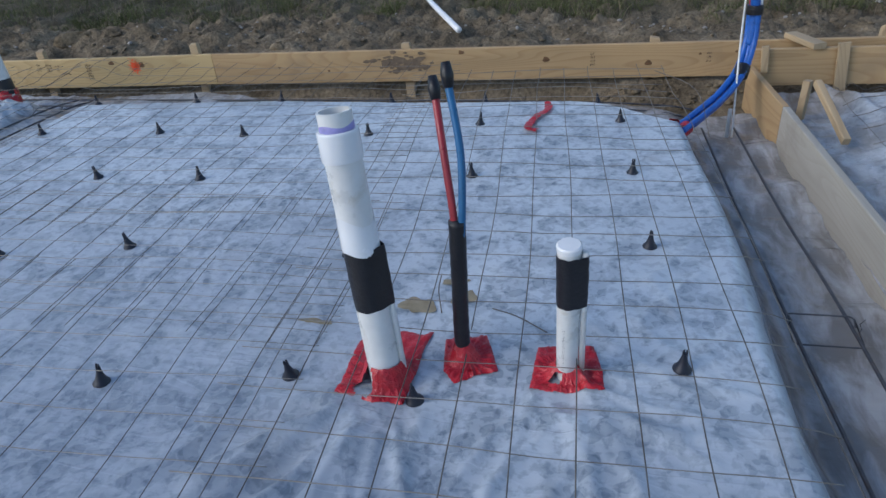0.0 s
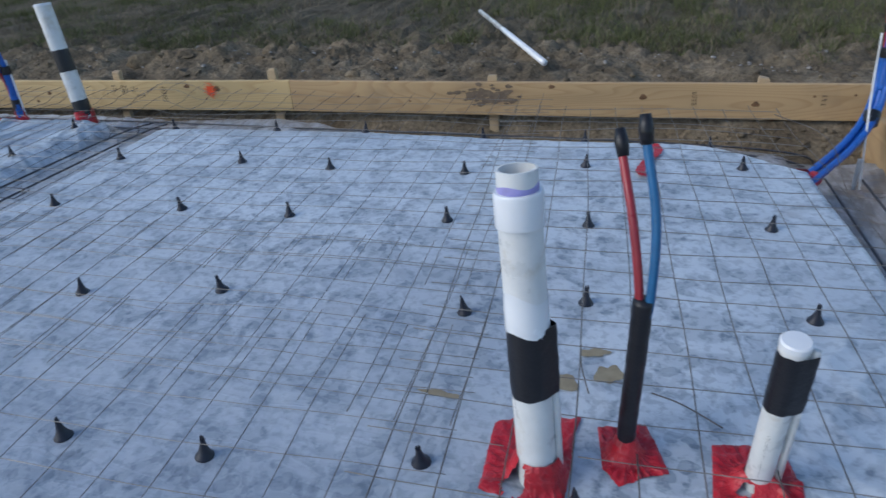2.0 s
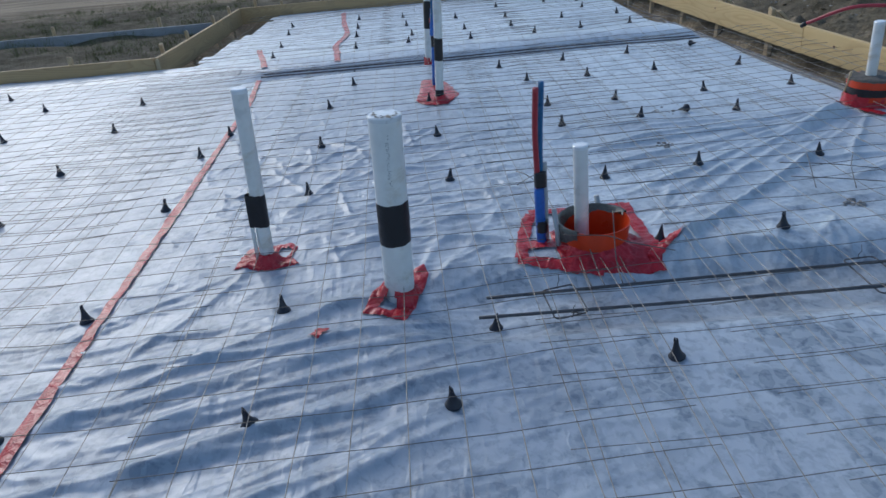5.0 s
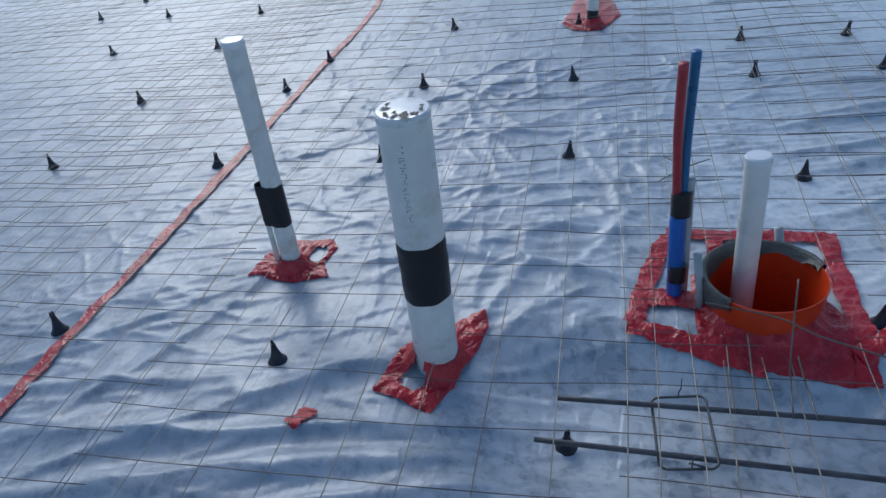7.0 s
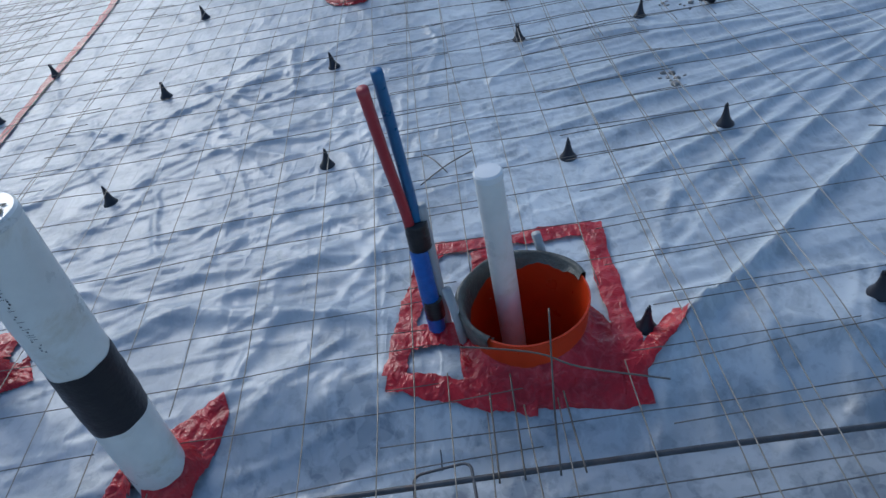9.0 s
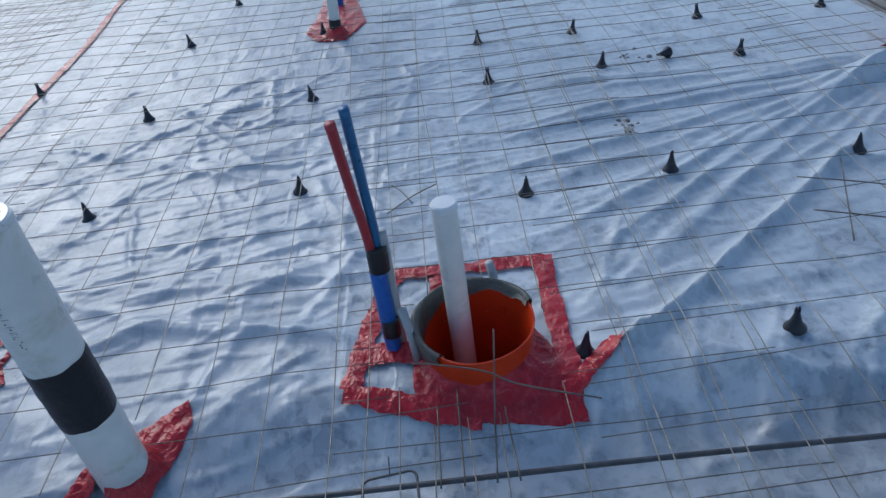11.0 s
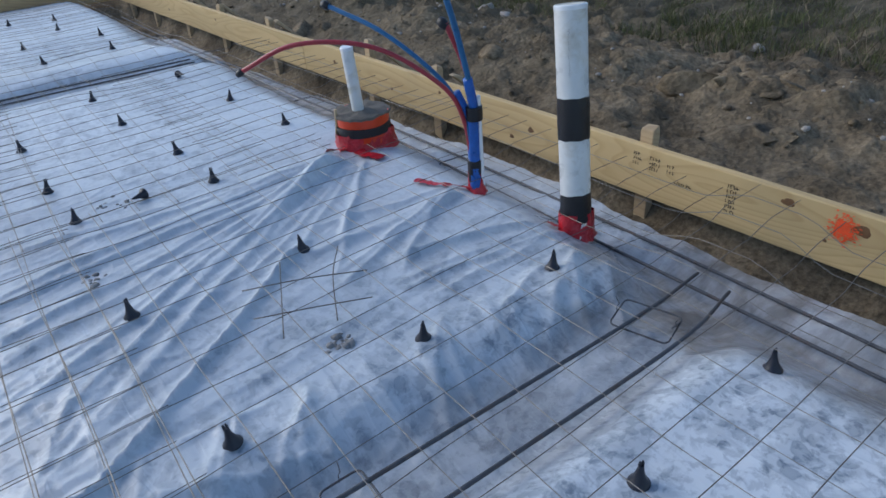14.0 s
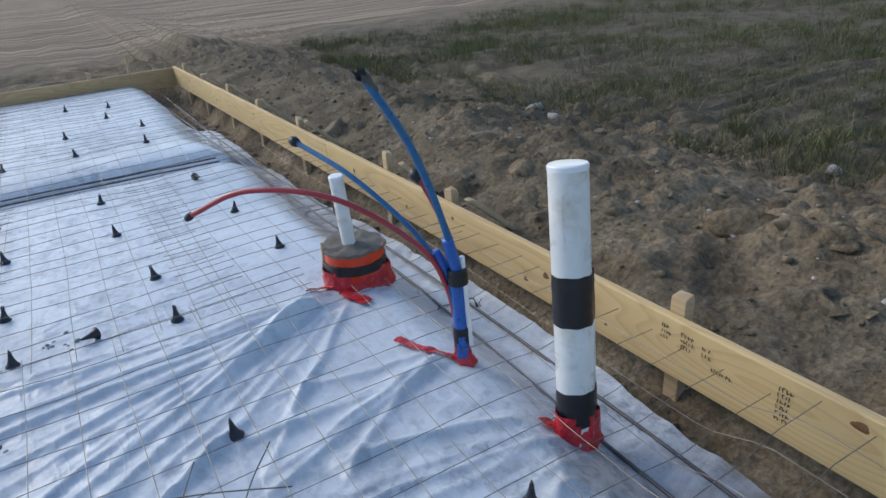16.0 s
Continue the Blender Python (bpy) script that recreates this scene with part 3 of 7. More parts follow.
def film_height(x, y, detail=True):
    """The vapour barrier's surface."""
    x, y = np.asarray(x, float), np.asarray(y, float)
    d1, d2 = dip(x, y)
    deep = pit(x, y)
    e_side = smooth(0.3, 0.6, x)
    floor_ = 0.16 + 0.04 * smooth(-2.6, -1.2, x) + 0.07 * e_side
    h = -(deep * floor_ + 0.085 * d1 * (1 - 0.8 * deep)) - 0.075 * d2
    # west lip of the cross trenches stands a little proud
    h = h + 0.014 * np.exp(-((x + 4.12) / 0.12) ** 2) * smooth(1.6, 2.3, y) * (1 - deep)
    h = h + 0.035 * np.exp(-((x + 8.75) / 0.25) ** 2) * (1 - deep)
    # the sheet turns up against the trench's outer side and the east form
    h = h + 0.035 * smooth(0.42, 0.28, north(x) - y) * deep * smooth(-2.4, -3.2, x)
    h = h + 0.01 * smooth(0.85, 1.02, x + 0.05 * (y - 2.4)) * e_side
    h = h + 0.007 * fractal(x * 0.9, y * 0.9, 3, 3)
    if not detail:
        return h
    west = smooth(-2.3, -3.6, x)
    # fine gathers, stronger on the loose western sheet
    w1 = 1 - np.abs(fractal((x * 0.75 + y * 0.66) * 1.8, (y * 0.75 - x * 0.66) * 8.0, 11, 3)) * 4.5
    w2 = 1 - np.abs(fractal((x * 0.25 - y * 0.97) * 2.0, (x * 0.97 + y * 0.25) * 8.5, 21, 3)) * 4.5
    w3 = fractal(x * 5, y * 5, 31, 3)
    zone = 0.75 * smooth(-0.05, 0.40, fractal(x * 0.5, y * 0.5, 41, 2))
    h = h + (0.0028 + 0.0022 * west * (0.15 + 1.3 * smooth(3.6, 2.3, y))) * (np.maximum(w1, 0) ** 2 * zone + np.maximum(w2, 0) ** 2 * (1 - zone))
    h = h + 0.0025 * w3 + 0.020 * deep * fractal(x * 4.0 + 2 * y, y * 3.0, 51, 4)
    # pleats pulled up against the east form
    h = h + 0.035 * e_side * smooth(0.72, 1.0, x + 0.05 * (y - 2.4)) * np.maximum(0, fractal(x * 1.2, y * 5.0, 55, 3) + 0.15)
    shape = np.broadcast(x, y).shape
    xf, yf, hf = np.broadcast_to(x, shape).ravel(), np.broadcast_to(y, shape).ravel(), np.array(np.broadcast_to(h, shape)).ravel()
    for (ax, ay), (bx, by), height, half in FOLDS:
        near = np.nonzero((xf > min(ax, bx) - 0.3) & (xf < max(ax, bx) + 0.3) & (yf > min(ay, by) - 0.3) & (yf < max(ay, by) + 0.3))[0]
        if len(near) == 0:
            continue
        qx, qy = xf[near], yf[near]
        dx, dy = bx - ax, by - ay
        size = math.hypot(dx, dy)
        t = ((qx - ax) * dx + (qy - ay) * dy) / size ** 2
        off = ((qx - ax) * -dy + (qy - ay) * dx) / size + 0.018 * np.sin(t * 4 + ax * 9) + 0.004 * np.sin(t * 17 + ay * 7)
        side = np.where(off > 0, 0.30, 0.85) if int(ax * 100) % 2 else np.where(off > 0, 0.85, 0.30)
        hf[near] += 1.15 * height * (0.45 * np.exp(-(off / (1.1 * half)) ** 2) + 0.55 * np.exp(-np.abs(off) / (side * half))) * smooth(-0.02, 0.14, t) * smooth(1.04, 0.92, t) * (1.08 - 0.30 * np.clip(t, 0, 1))
    h = hf.reshape(shape)
    return h


def terrain_height(x, y):
    x, y = np.asarray(x, float), np.asarray(y, float)
    gap = y - north(x)                                     # + outside the north form
    out_w = WEST - x
    out_s = np.where(x < JOG_X, SOUTH_A - y, -7.0 - y)
    out_sw = np.where(y < SOUTH_A, JOG_X - x, -1.0)
    outside = np.maximum.reduce([gap, out_w, np.minimum(out_s, 50), np.where(x < JOG_X, np.minimum(SOUTH_A - y, JOG_X - x), -7.0 - y), x - 5.0])
    inside_level = -1.2
    east = smooth(-0.3, 0.3, x) * smooth(1.6, 1.1, x)
    h = inside_level + (-0.32 - inside_level) * smooth(-0.36, -0.22, outside + 0.36 * east) + 0.21 * smooth(-0.03, 0.20, outside) + 0.13 * east * smooth(-0.30, -0.05, outside) * smooth(0.2, 0.0, outside)
    rough = smooth(-0.3, 0.1, outside)
    lumps = 0.055 * fractal(x * 1.3, y * 1.3, 61, 5, 0.55) + 0.070 * np.abs(fractal(x * 3.0, y * 3.0, 71, 5, 0.6)) + 0.022 * np.abs(fractal(x * 9, y * 9, 75, 4, 0.6))
    far = smooth(2.5, 14.0, outside)
    h = h + rough * lumps * (1 + 0.8 * smooth(0.4, 1.5, outside) * (1 - far))
    # spoil heaps thrown up beyond the north form, then a fall to the field
    h = h + 0.16 * np.exp(-((gap - 1.15) / 0.55) ** 2) * (0.5 + 1.2 * np.maximum(0, fractal(x * 0.55, y * 0.3, 81, 3) + 0.2)) * smooth(1, -2, x)
    h = h + 0.10 * np.exp(-((gap - 0.55) / 0.35) ** 2) * np.maximum(0, lattice_noise(x * 1.1, y, 91) + 0.25)
    h = h - 0.20 * smooth(1.4, 3.2, gap) * (0.25 + 0.75 * smooth(-1.0, -4.0, x))
    h = h + 0.35 * smooth(12, 60, outside) * fractal(x * 0.02, y * 0.02, 95, 3)
    return h


def sheet(name, xs, ys, height, keep=None, warp=None):
    """A height field as vertices and faces."""
    gx, gy = np.meshgrid(xs, ys, indexing="ij")
    if warp:
        gx, gy = warp(gx, gy)
    gz = height(gx, gy)
    verts = np.stack([gx.ravel(), gy.ravel(), gz.ravel()], 1)
    nx, ny = len(xs), len(ys)
    i, j = np.meshgrid(np.arange(nx - 1), np.arange(ny - 1), indexing="ij")
    a = (i * ny + j).ravel()
    faces = np.stack([a, a + ny, a + ny + 1, a + 1], 1)
    if keep is not None:
        mid = verts[faces].mean(1)
        faces = faces[keep(mid[:, 0], mid[:, 1])]
        used = np.unique(faces)
        back = np.full(len(verts), -1)
        back[used] = np.arange(len(used))
        verts, faces = verts[used], back[faces]
    return verts, faces


def quick_mesh(name, verts, faces, mat, attributes=(), flat=False):
    me = bpy.data.meshes.new(name)
    me.vertices.add(len(verts))
    me.vertices.foreach_set("co", np.asarray(verts, np.float32).ravel())
    k = faces.shape[1]
    me.loops.add(faces.size)
    me.loops.foreach_set("vertex_index", faces.astype(np.int32).ravel())
    me.polygons.add(len(faces))
    me.polygons.foreach_set("loop_start", np.arange(0, faces.size, k, dtype=np.int32))
    me.update(calc_edges=True)
    for key, values in attributes:
        at = me.attributes.new(key, "FLOAT", "POINT")
        at.data.foreach_set("value", np.asarray(values, np.float32))
    me.materials.append(mat)
    if not flat:
        me.shade_smooth()
    return new(name, me)


# ground
tx = np.concatenate([-np.geomspace(16, 900, 34)[::-1], np.arange(-15.9, -9, 0.11), np.arange(-9, 2.5, 0.030), np.geomspace(2.5, 900, 40)])
ty = np.concatenate([-np.geomspace(2, 900, 45)[::-1], np.arange(-1.9, 4.1, 0.2), np.arange(4.15, 7.6, 0.030), np.arange(7.6, 8.4, 0.06), np.geomspace(8.4, 900, 60)])
tv, tf = sheet("ground", tx, ty, terrain_height)
track = smooth(-15.5, -18.5, tv[:, 0] + 0.12 * (tv[:, 1] - 4) + 1.2 * fractal(tv[:, 0] * 0.2, tv[:, 1] * 0.2, 101, 3)) * smooth(22, 14, tv[:, 1] + 0.4 * (tv[:, 0] + 18))
edge = 2.55 + 0.6 * np.exp(-((tv[:, 0] + 4.8) / 1.3) ** 2) - 1.5 * smooth(-3.0, -0.5, tv[:, 0]) + 1.1 * fractal(tv[:, 0] * 0.35, tv[:, 1] * 0.25, 111, 4)
turf = 0.85 * smooth(-0.5, 1.2, tv[:, 1] - north(tv[:, 0]) - edge) * (1 - track)
turf = np.maximum(turf, 0.75 * smooth(-0.3, 0.2, fractal(tv[:, 0] * 0.4, tv[:, 1] * 0.4, 121, 4)) * (tv[:, 1] < 3) * (1 - track))
gap_ = tv[:, 1] - north(tv[:, 0])
turf = np.maximum(turf, 0.55 * smooth(-5.0, -8.5, tv[:, 0] + 1.0 * fractal(tv[:, 0] * 0.6, tv[:, 1] * 0.6, 123, 3)) * smooth(0.0, 0.5, gap_) * (1 - track))
turf = np.maximum(turf, 0.9 * smooth(-1.6, -2.0, tv[:, 1] + 0.2 * fractal(tv[:, 0], tv[:, 1], 124, 3)) * smooth(-16.5, -14.5, tv[:, 0]) * (tv[:, 0] < JOG_X))
ground = quick_mesh("ground", tv, tf, SOIL, (("sand", track), ("turf", turf)))
tagged(ground, "bare brown sandy soil with spoil heaps round the formwork", "ground", kind="structure")

# vapour barrier over the pad and down into the footing trenches
fx = np.concatenate([np.arange(WEST + 0.05, -8.6, 0.05), np.arange(-8.6, -6.2, 0.03), np.arange(-6.2, -2.4, 0.0092), np.arange(-2.4, 1.06, 0.0125)])
fy = np.concatenate([np.arange(-7.0, -0.8, 0.08), np.arange(-0.8, -0.3, 0.03), np.arange(-0.3, 4.74, 0.0096)])


def edge_wave(x):
    return 0.06 * lattice_noise(x * 1.7, x * 0 + 3.3, 131) + 0.025 * lattice_noise(x * 6, x * 0 + 5.4, 132)


def to_edge(x, y):
    """The last rows follow the film's torn northern edge."""
    last, turn = fy[-1], 3.9
    goal = north(x) - 0.17 + 0.035 * smooth(-6.2, -5.4, x) - 0.075 * smooth(-5.0, -4.2, x) + 0.30 * edge_wave(x) - 0.14 * smooth(-2.9, -2.0, x) - 0.10 * smooth(0.0, 0.4, x) - 0.09 * smooth(-6.2, -7.2, x) - 0.17 * smooth(-9.5, -10.4, x)
    return x, np.where(y < turn, y, turn + (y - turn) * (goal - turn) / (last - turn))


def on_film(x, y):
    wavy = edge_wave(x)
    hole = np.hypot(x - BUCKET[0], y - BUCKET[1]) > 0.138
    ok = hole & (x < 1.034 - 0.05 * (y - 2.4))
    notch = (x < JOG_X + 0.04) & (y < SOUTH_A + 0.28 + 2 * wavy + 0.25 * smooth(-9.2, -12, x))
    return ok & ~notch


fv, ff = sheet("vapour_barrier", fx, fy, film_height, on_film, to_edge)
X, Y = fv[:, 0], fv[:, 1]
wet = 0.40 + 0.36 * smooth(-4.4, -3.6, X) + 0.25 * smooth(-0.2, 0.3, fractal(X * 0.8, Y * 0.8, 141, 3))
wet = np.clip(wet * (1 - 0.45 * smooth(3.0, 4.0, Y) * smooth(-4.3, -5.0, X)) + 0.35 * smooth(-5.0, -4.3, X) * smooth(-2.9, -3.5, X) * smooth(2.3, 3.0, Y) + 0.25 * smooth(1.7, 0.9, Y) * smooth(-3, -2, X), 0, 1)
d1, d2 = dip(X, Y)
ragged = fractal(X * 3.0, Y * 3.0, 151, 4)
clear = np.clip(0.55 * smooth(4.06, 4.20, Y + 0.10 * ragged + 0.03 * smooth(-8.0, -9.5, X)) * smooth(-5.8, -6.6, X) * smooth(-10.2, -9.6, X) + smooth(0.12, 0.6, pit(X, Y) + 0.45 * ragged) * (0.32 + 0.68 * smooth(-3.0, 0.0, X)) * (1 - 0.45 * smooth(0.37, 0.29, north(X) - Y) * smooth(-2.4, -3.2, X)) + (0.27 + 0.25 * smooth(2.4, 3.7, Y)) * smooth(1.45, 2.3, Y) * smooth(0.3, 0.9, d1 + 0.4 * ragged) + 0.55 * smooth(3.75, 4.15, Y + 0.15 * ragged) * smooth(-4.5, -4.0, X) * smooth(-1.5, -2.5, X), 0, 1)
# the dry tone is darker towards the south and across the eastern middle
darker_tone = 0.85 * smooth(1.75, 0.85, Y + 0.25 * ragged) * smooth(-3.0, -2.0, X) + 0.95 * smooth(2.2, 1.0, Y + 0.3 * ragged) * smooth(-2.6, -3.4, X) * smooth(-9, -7, X)
darker_tone = np.clip(darker_tone + 0.55 * smooth(-3.9, -3.3, X) * smooth(-0.1, -1.0, X) * smooth(3.4, 2.0, Y + 0.3 * ragged), 0, 1)
film = quick_mesh("vapour_barrier", fv, ff, FILM, (("wet", wet), ("clear", clear), ("darker_tone", darker_tone)))
tagged(film, "wrinkled milky polythene vapour barrier with damp blotches", "plastic sheet", kind="structure")

# the neighbouring pad beyond the east form
ex, ey = np.arange(1.02, 4.6, 0.015), np.arange(-0.5, 4.62, 0.015)


def east_height(x, y):
    ridge = 0.07 * np.exp(-((x - 1.42 - 0.2 * (4.4 - y)) / 0.045) ** 2) * smooth(3.9, 4.3, y)
    return -0.19 + 0.12 * smooth(1.2, 1.7, x) * smooth(4.55, 4.2, y) + ridge + 0.008 * fractal(x * 2.5, y * 2.5, 161, 4) + 0.014 * np.maximum(0, 1 - 3 * np.abs(fractal(x * 2 + y, y * 4 - x * 2, 171, 3)))


ev, ef = sheet("vapour_barrier_east", ex, ey, east_height)
film_e = quick_mesh("vapour_barrier_east", ev, ef, FILM, (("wet", np.full(len(ev), 0.95)), ("clear", np.clip(0.25 + 0.8 * smooth(1.7, 1.15, ev[:, 0]) + 0.9 * fractal(ev[:, 0] * 2, ev[:, 1] * 2, 181, 3), 0, 1))))
tagged(film_e, "wrinkled polythene sheet on the neighbouring pad", "plastic sheet", kind="structure")


# ---- formwork ----
def board_mesh(name, length, height, thick, mat, seed=0, ends=0.0):
    """A sawn plank along x, its lower edge at z 0, slightly bowed, with eased edges."""
    bm = bmesh.new()
    r = random.Random(seed)
    n = max(4, int(length / 0.25))
    e = 0.004
    section = [(-thick / 2, e), (-thick / 2 + e, 0), (thick / 2 - e, 0), (thick / 2, e), (thick / 2, height - e), (thick / 2 - e, height), (-thick / 2 + e, height), (-thick / 2, height - e)]
    rings = []
    ph = r.random() * 6
    for i in range(n + 1):
        x = length * i / n
        wy, wz = 0.0012 * math.sin(x * 1.3 + ph), 0.003 * math.sin(x * 0.9 + ph * 2)
        rings.append([bm.verts.new((x, sy + wy, sz + wz)) for sy, sz in section])
    k = len(section)
    for a, b in zip(rings, rings[1:]):
        for i in range(k):
            bm.faces.new((a[i], a[(i + 1) % k], b[(i + 1) % k], b[i]))
    bm.faces.new(list(reversed(rings[0])))
    bm.faces.new(rings[-1])
    bmesh.ops.recalc_face_normals(bm, faces=bm.faces)
    me = bpy.data.meshes.new(name)
    bm.to_mesh(me)
    bm.free()
    me.materials.append(mat)
    return me


def form_board(a, b, low, height=0.235, thick=0.038, mat=LUMBER, label="", seed=0, flip=1):
    """A form plank whose inner face runs from a to b (plan); flip says on which side its thickness lies."""
    ax, ay = a
    bx, by = b
    length = math.hypot(bx - ax, by - ay)
    turn = math.atan2(by - ay, bx - ax)
    ob = new("form_board", board_mesh("form_board", length, height, thick, mat, seed))
    low_a, low_b = low if isinstance(low, tuple) else (low, low)
    ob.matrix_basis = Matrix.Translation((ax, ay, low_a)) @ Matrix.Rotation(turn, 4, "Z") @ Matrix.Rotation(-math.atan2(low_b - low_a, length), 4, "Y") @ Matrix.Translation((0, flip * thick / 2, 0))
    return tagged(ob, label, "form board", "formwork boards")


def knot(parent, x, z, rx, rz, face, mat=KNOT, name="knot", label=""):
    """An irregular flat disc set into a board's face; face is the local y of that face, facing -y."""
    verts, faces = [(x, face, z)], []
    n = 20
    r = random.Random(int(x * 1000))
    for ring, rr in ((0, 0.6), (1, 1.0)):
        for k in range(n):
            a = 2 * math.pi * k / n
            w = rr * (1 + 0.14 * math.sin(3 * a + x) + 0.08 * r.uniform(-1, 1))
            verts.append((x + rx * w * math.cos(a), face + (0.0005 if ring == 0 else 0.0025), z + rz * w * math.sin(a)))
    for k in range(n):
        faces.append((0, 1 + (k + 1) % n, 1 + k))
        faces.append((1 + k, 1 + (k + 1) % n, 1 + n + (k + 1) % n, 1 + n + k))
    return mesh_object(name, verts, faces, mat, parent, True, label)


def speckled(parent, x, z, sx, sz, mat, count, sizes, seed, name, label):
    """A blurred mark on a board's inner face: many small blots, thick in the middle and thinning outwards."""
    r = random.Random(seed)
    verts, faces = [], []
    for k in range(count):
        cx, cz = x + r.gauss(0, sx), z + r.gauss(0, sz)
        cz = min(max(cz, 0.012), 0.222)
        w = r.uniform(*sizes)
        y = -0.0215 - 0.0004 - 0.000004 * k
        i = len(verts)
        for j in range(7):
            a = 2 * math.pi * j / 7 + k
            verts.append((cx + 1.5 * w * math.cos(a) * r.uniform(0.7, 1.2), y, cz + 0.7 * w * math.sin(a) * r.uniform(0.7, 1.2)))
        faces.append(tuple(range(i, i + 7)))
    return mesh_object(name, verts, faces, mat, parent, False, label)


JOINTS = [3.2, -2.98, -7.57, WEST - 0.04]
north_boards = []
for k, (a, b) in enumerate(zip(JOINTS, JOINTS[1:])):
    text = ["pale sawn pine form board with a dark scorch mark", "pale pine form board with pencil marks and orange spray", "pale pine form board running to the far corner"][k]
    north_boards.append(form_board((b + 0.003, float(north(b))), (a - 0.003, float(north(a))), (form_low(b), form_low(a)), label=text, seed=k, mat=WARM_LUMBER if k == 0 else LUMBER))
form_board((WEST, SOUTH_A), (WEST, float(north(WEST)) - 0.003), -0.085, label="weathered pine form board across the far end", seed=5, mat=WARM_LUMBER)
form_board((WEST + 0.003, SOUTH_A), (JOG_X, SOUTH_A), -0.085, label="pine form board along the notch in the slab", seed=6, flip=-1, mat=WARM_LUMBER)
form_board((JOG_X, -7.0), (JOG_X, SOUTH_A - 0.045), -0.085, label="pine form board closing the slab's notch", seed=7, flip=1, mat=WARM_LUMBER)
east_low = -0.29
form_board((0.962, 3.88), (0.912, 4.645), east_low, 0.28, label="pine divider form board over the footing trench", seed=8, flip=-1, mat=WARM_LUMBER)
form_board((1.14, 0.0), (0.9625, 3.875), east_low, 0.28, label="concrete-stained divider form board", seed=9, flip=-1, mat=OLD_LUMBER)
form_board((0.93, 4.66), (4.6, 4.69), -0.148, label="inner form board of the neighbouring pad", seed=10, mat=WARM_LUMBER)

# knots, marks and stains on the north boards (their inner face is local y = -0.0215)
IN = -0.0215
b0, b1, b2 = north_boards
for x, z, rx, rz in ((0.55, 0.12, 0.012, 0.010), (0.95, 0.09, 0.009, 0.008), (1.98, 0.205, 0.022, 0.014), (2.587, 0.142, 0.024, 0.019), (3.287, 0.104, 0.024, 0.018), (3.62, 0.16, 0.010, 0.009), (3.85, 0.17, 0.010, 0.009)):
    knot(b0, x, z, rx, rz, IN)
speckled(b0, 1.53, 0.135, 0.10, 0.030, SOOT, 95, (0.008, 0.026), 3, "scorch_mark", "blurred dark scorch stain")
for x, z, rx, rz in ((0.45, 0.14, 0.016, 0.013), (1.15, 0.09, 0.012, 0.010), (2.39, 0.13, 0.024, 0.018), (2.75, 0.06, 0.010, 0.008), (3.708, 0.19, 0.030, 0.018), (2.25, 0.06, 0.018, 0.014), (3.966, 0.170, 0.034, 0.022), (3.86, 0.09, 0.009, 0.007), (1.65, 0.17, 0.012, 0.010)):
    knot(b1, x, z, rx, rz, IN)
speckled(b1, 3.913, 0.160, 0.020, 0.020, SPRAY, 620, (0.0010, 0.0045), 4, "paint_mark", "bright orange sprayed spot")
for x, z, rx, rz in ((0.9, 0.15, 0.02, 0.016), (2.1, 0.10, 0.016, 0.013), (3.4, 0.16, 0.018, 0.014), (4.5, 0.12, 0.016, 0.012)):
    knot(b2, x, z, rx, rz, IN)


def scribble(parent, x, z, w, h, seed):
    """A block of illegible pencil strokes."""
    r = random.Random(seed)
    verts, faces = [], []
    rows = max(1, int(h / 0.021))
    for row in range(rows):
        zz = z + h / 2 - (row + 0.5) * h / rows
        xx = x - w / 2
        while xx < x + w / 2:
            lw, lh = r.uniform(0.006, 0.012), r.uniform(0.010, 0.017)
            i = len(verts)
            s = r.uniform(-0.003, 0.003)
            verts += [(xx, IN - 0.001, zz - lh / 2), (xx + 0.0034, IN - 0.001, zz - lh / 2), (xx + 0.0034 + s, IN - 0.001, zz + lh / 2), (xx + s, IN - 0.001, zz + lh / 2)]
            faces.append((i, i + 1, i + 2, i + 3))
            if r.random() < 0.6:
                i = len(verts)
                zc = zz + r.uniform(-lh / 2, lh / 2)
                verts += [(xx, IN - 0.001, zc), (xx + lw, IN - 0.001, zc), (xx + lw, IN - 0.001, zc + 0.0034), (xx, IN - 0.001, zc + 0.0034)]
                faces.append((i, i + 1, i + 2, i + 3))
            xx += lw + 0.003
    return mesh_object("pencil_note", verts, faces, PENCIL, parent, False, "faint pencilled note")


for x, z, w, h, s in ((3.04, 0.170, 0.035, 0.07, 1), (3.13, 0.165, 0.045, 0.07, 2), (3.21, 0.165, 0.03, 0.05, 3), (3.27, 0.115, 0.07, 0.03, 4), (3.49, 0.125, 0.04, 0.13, 5)):
    scribble(b1, x, z, w, h, s)
for x, z, w, h, s in ((2.908, 0.137, 0.025, 0.10, 6), (3.68, 0.137, 0.03, 0.08, 7)):
    scribble(b0, x, z, w, h, s)


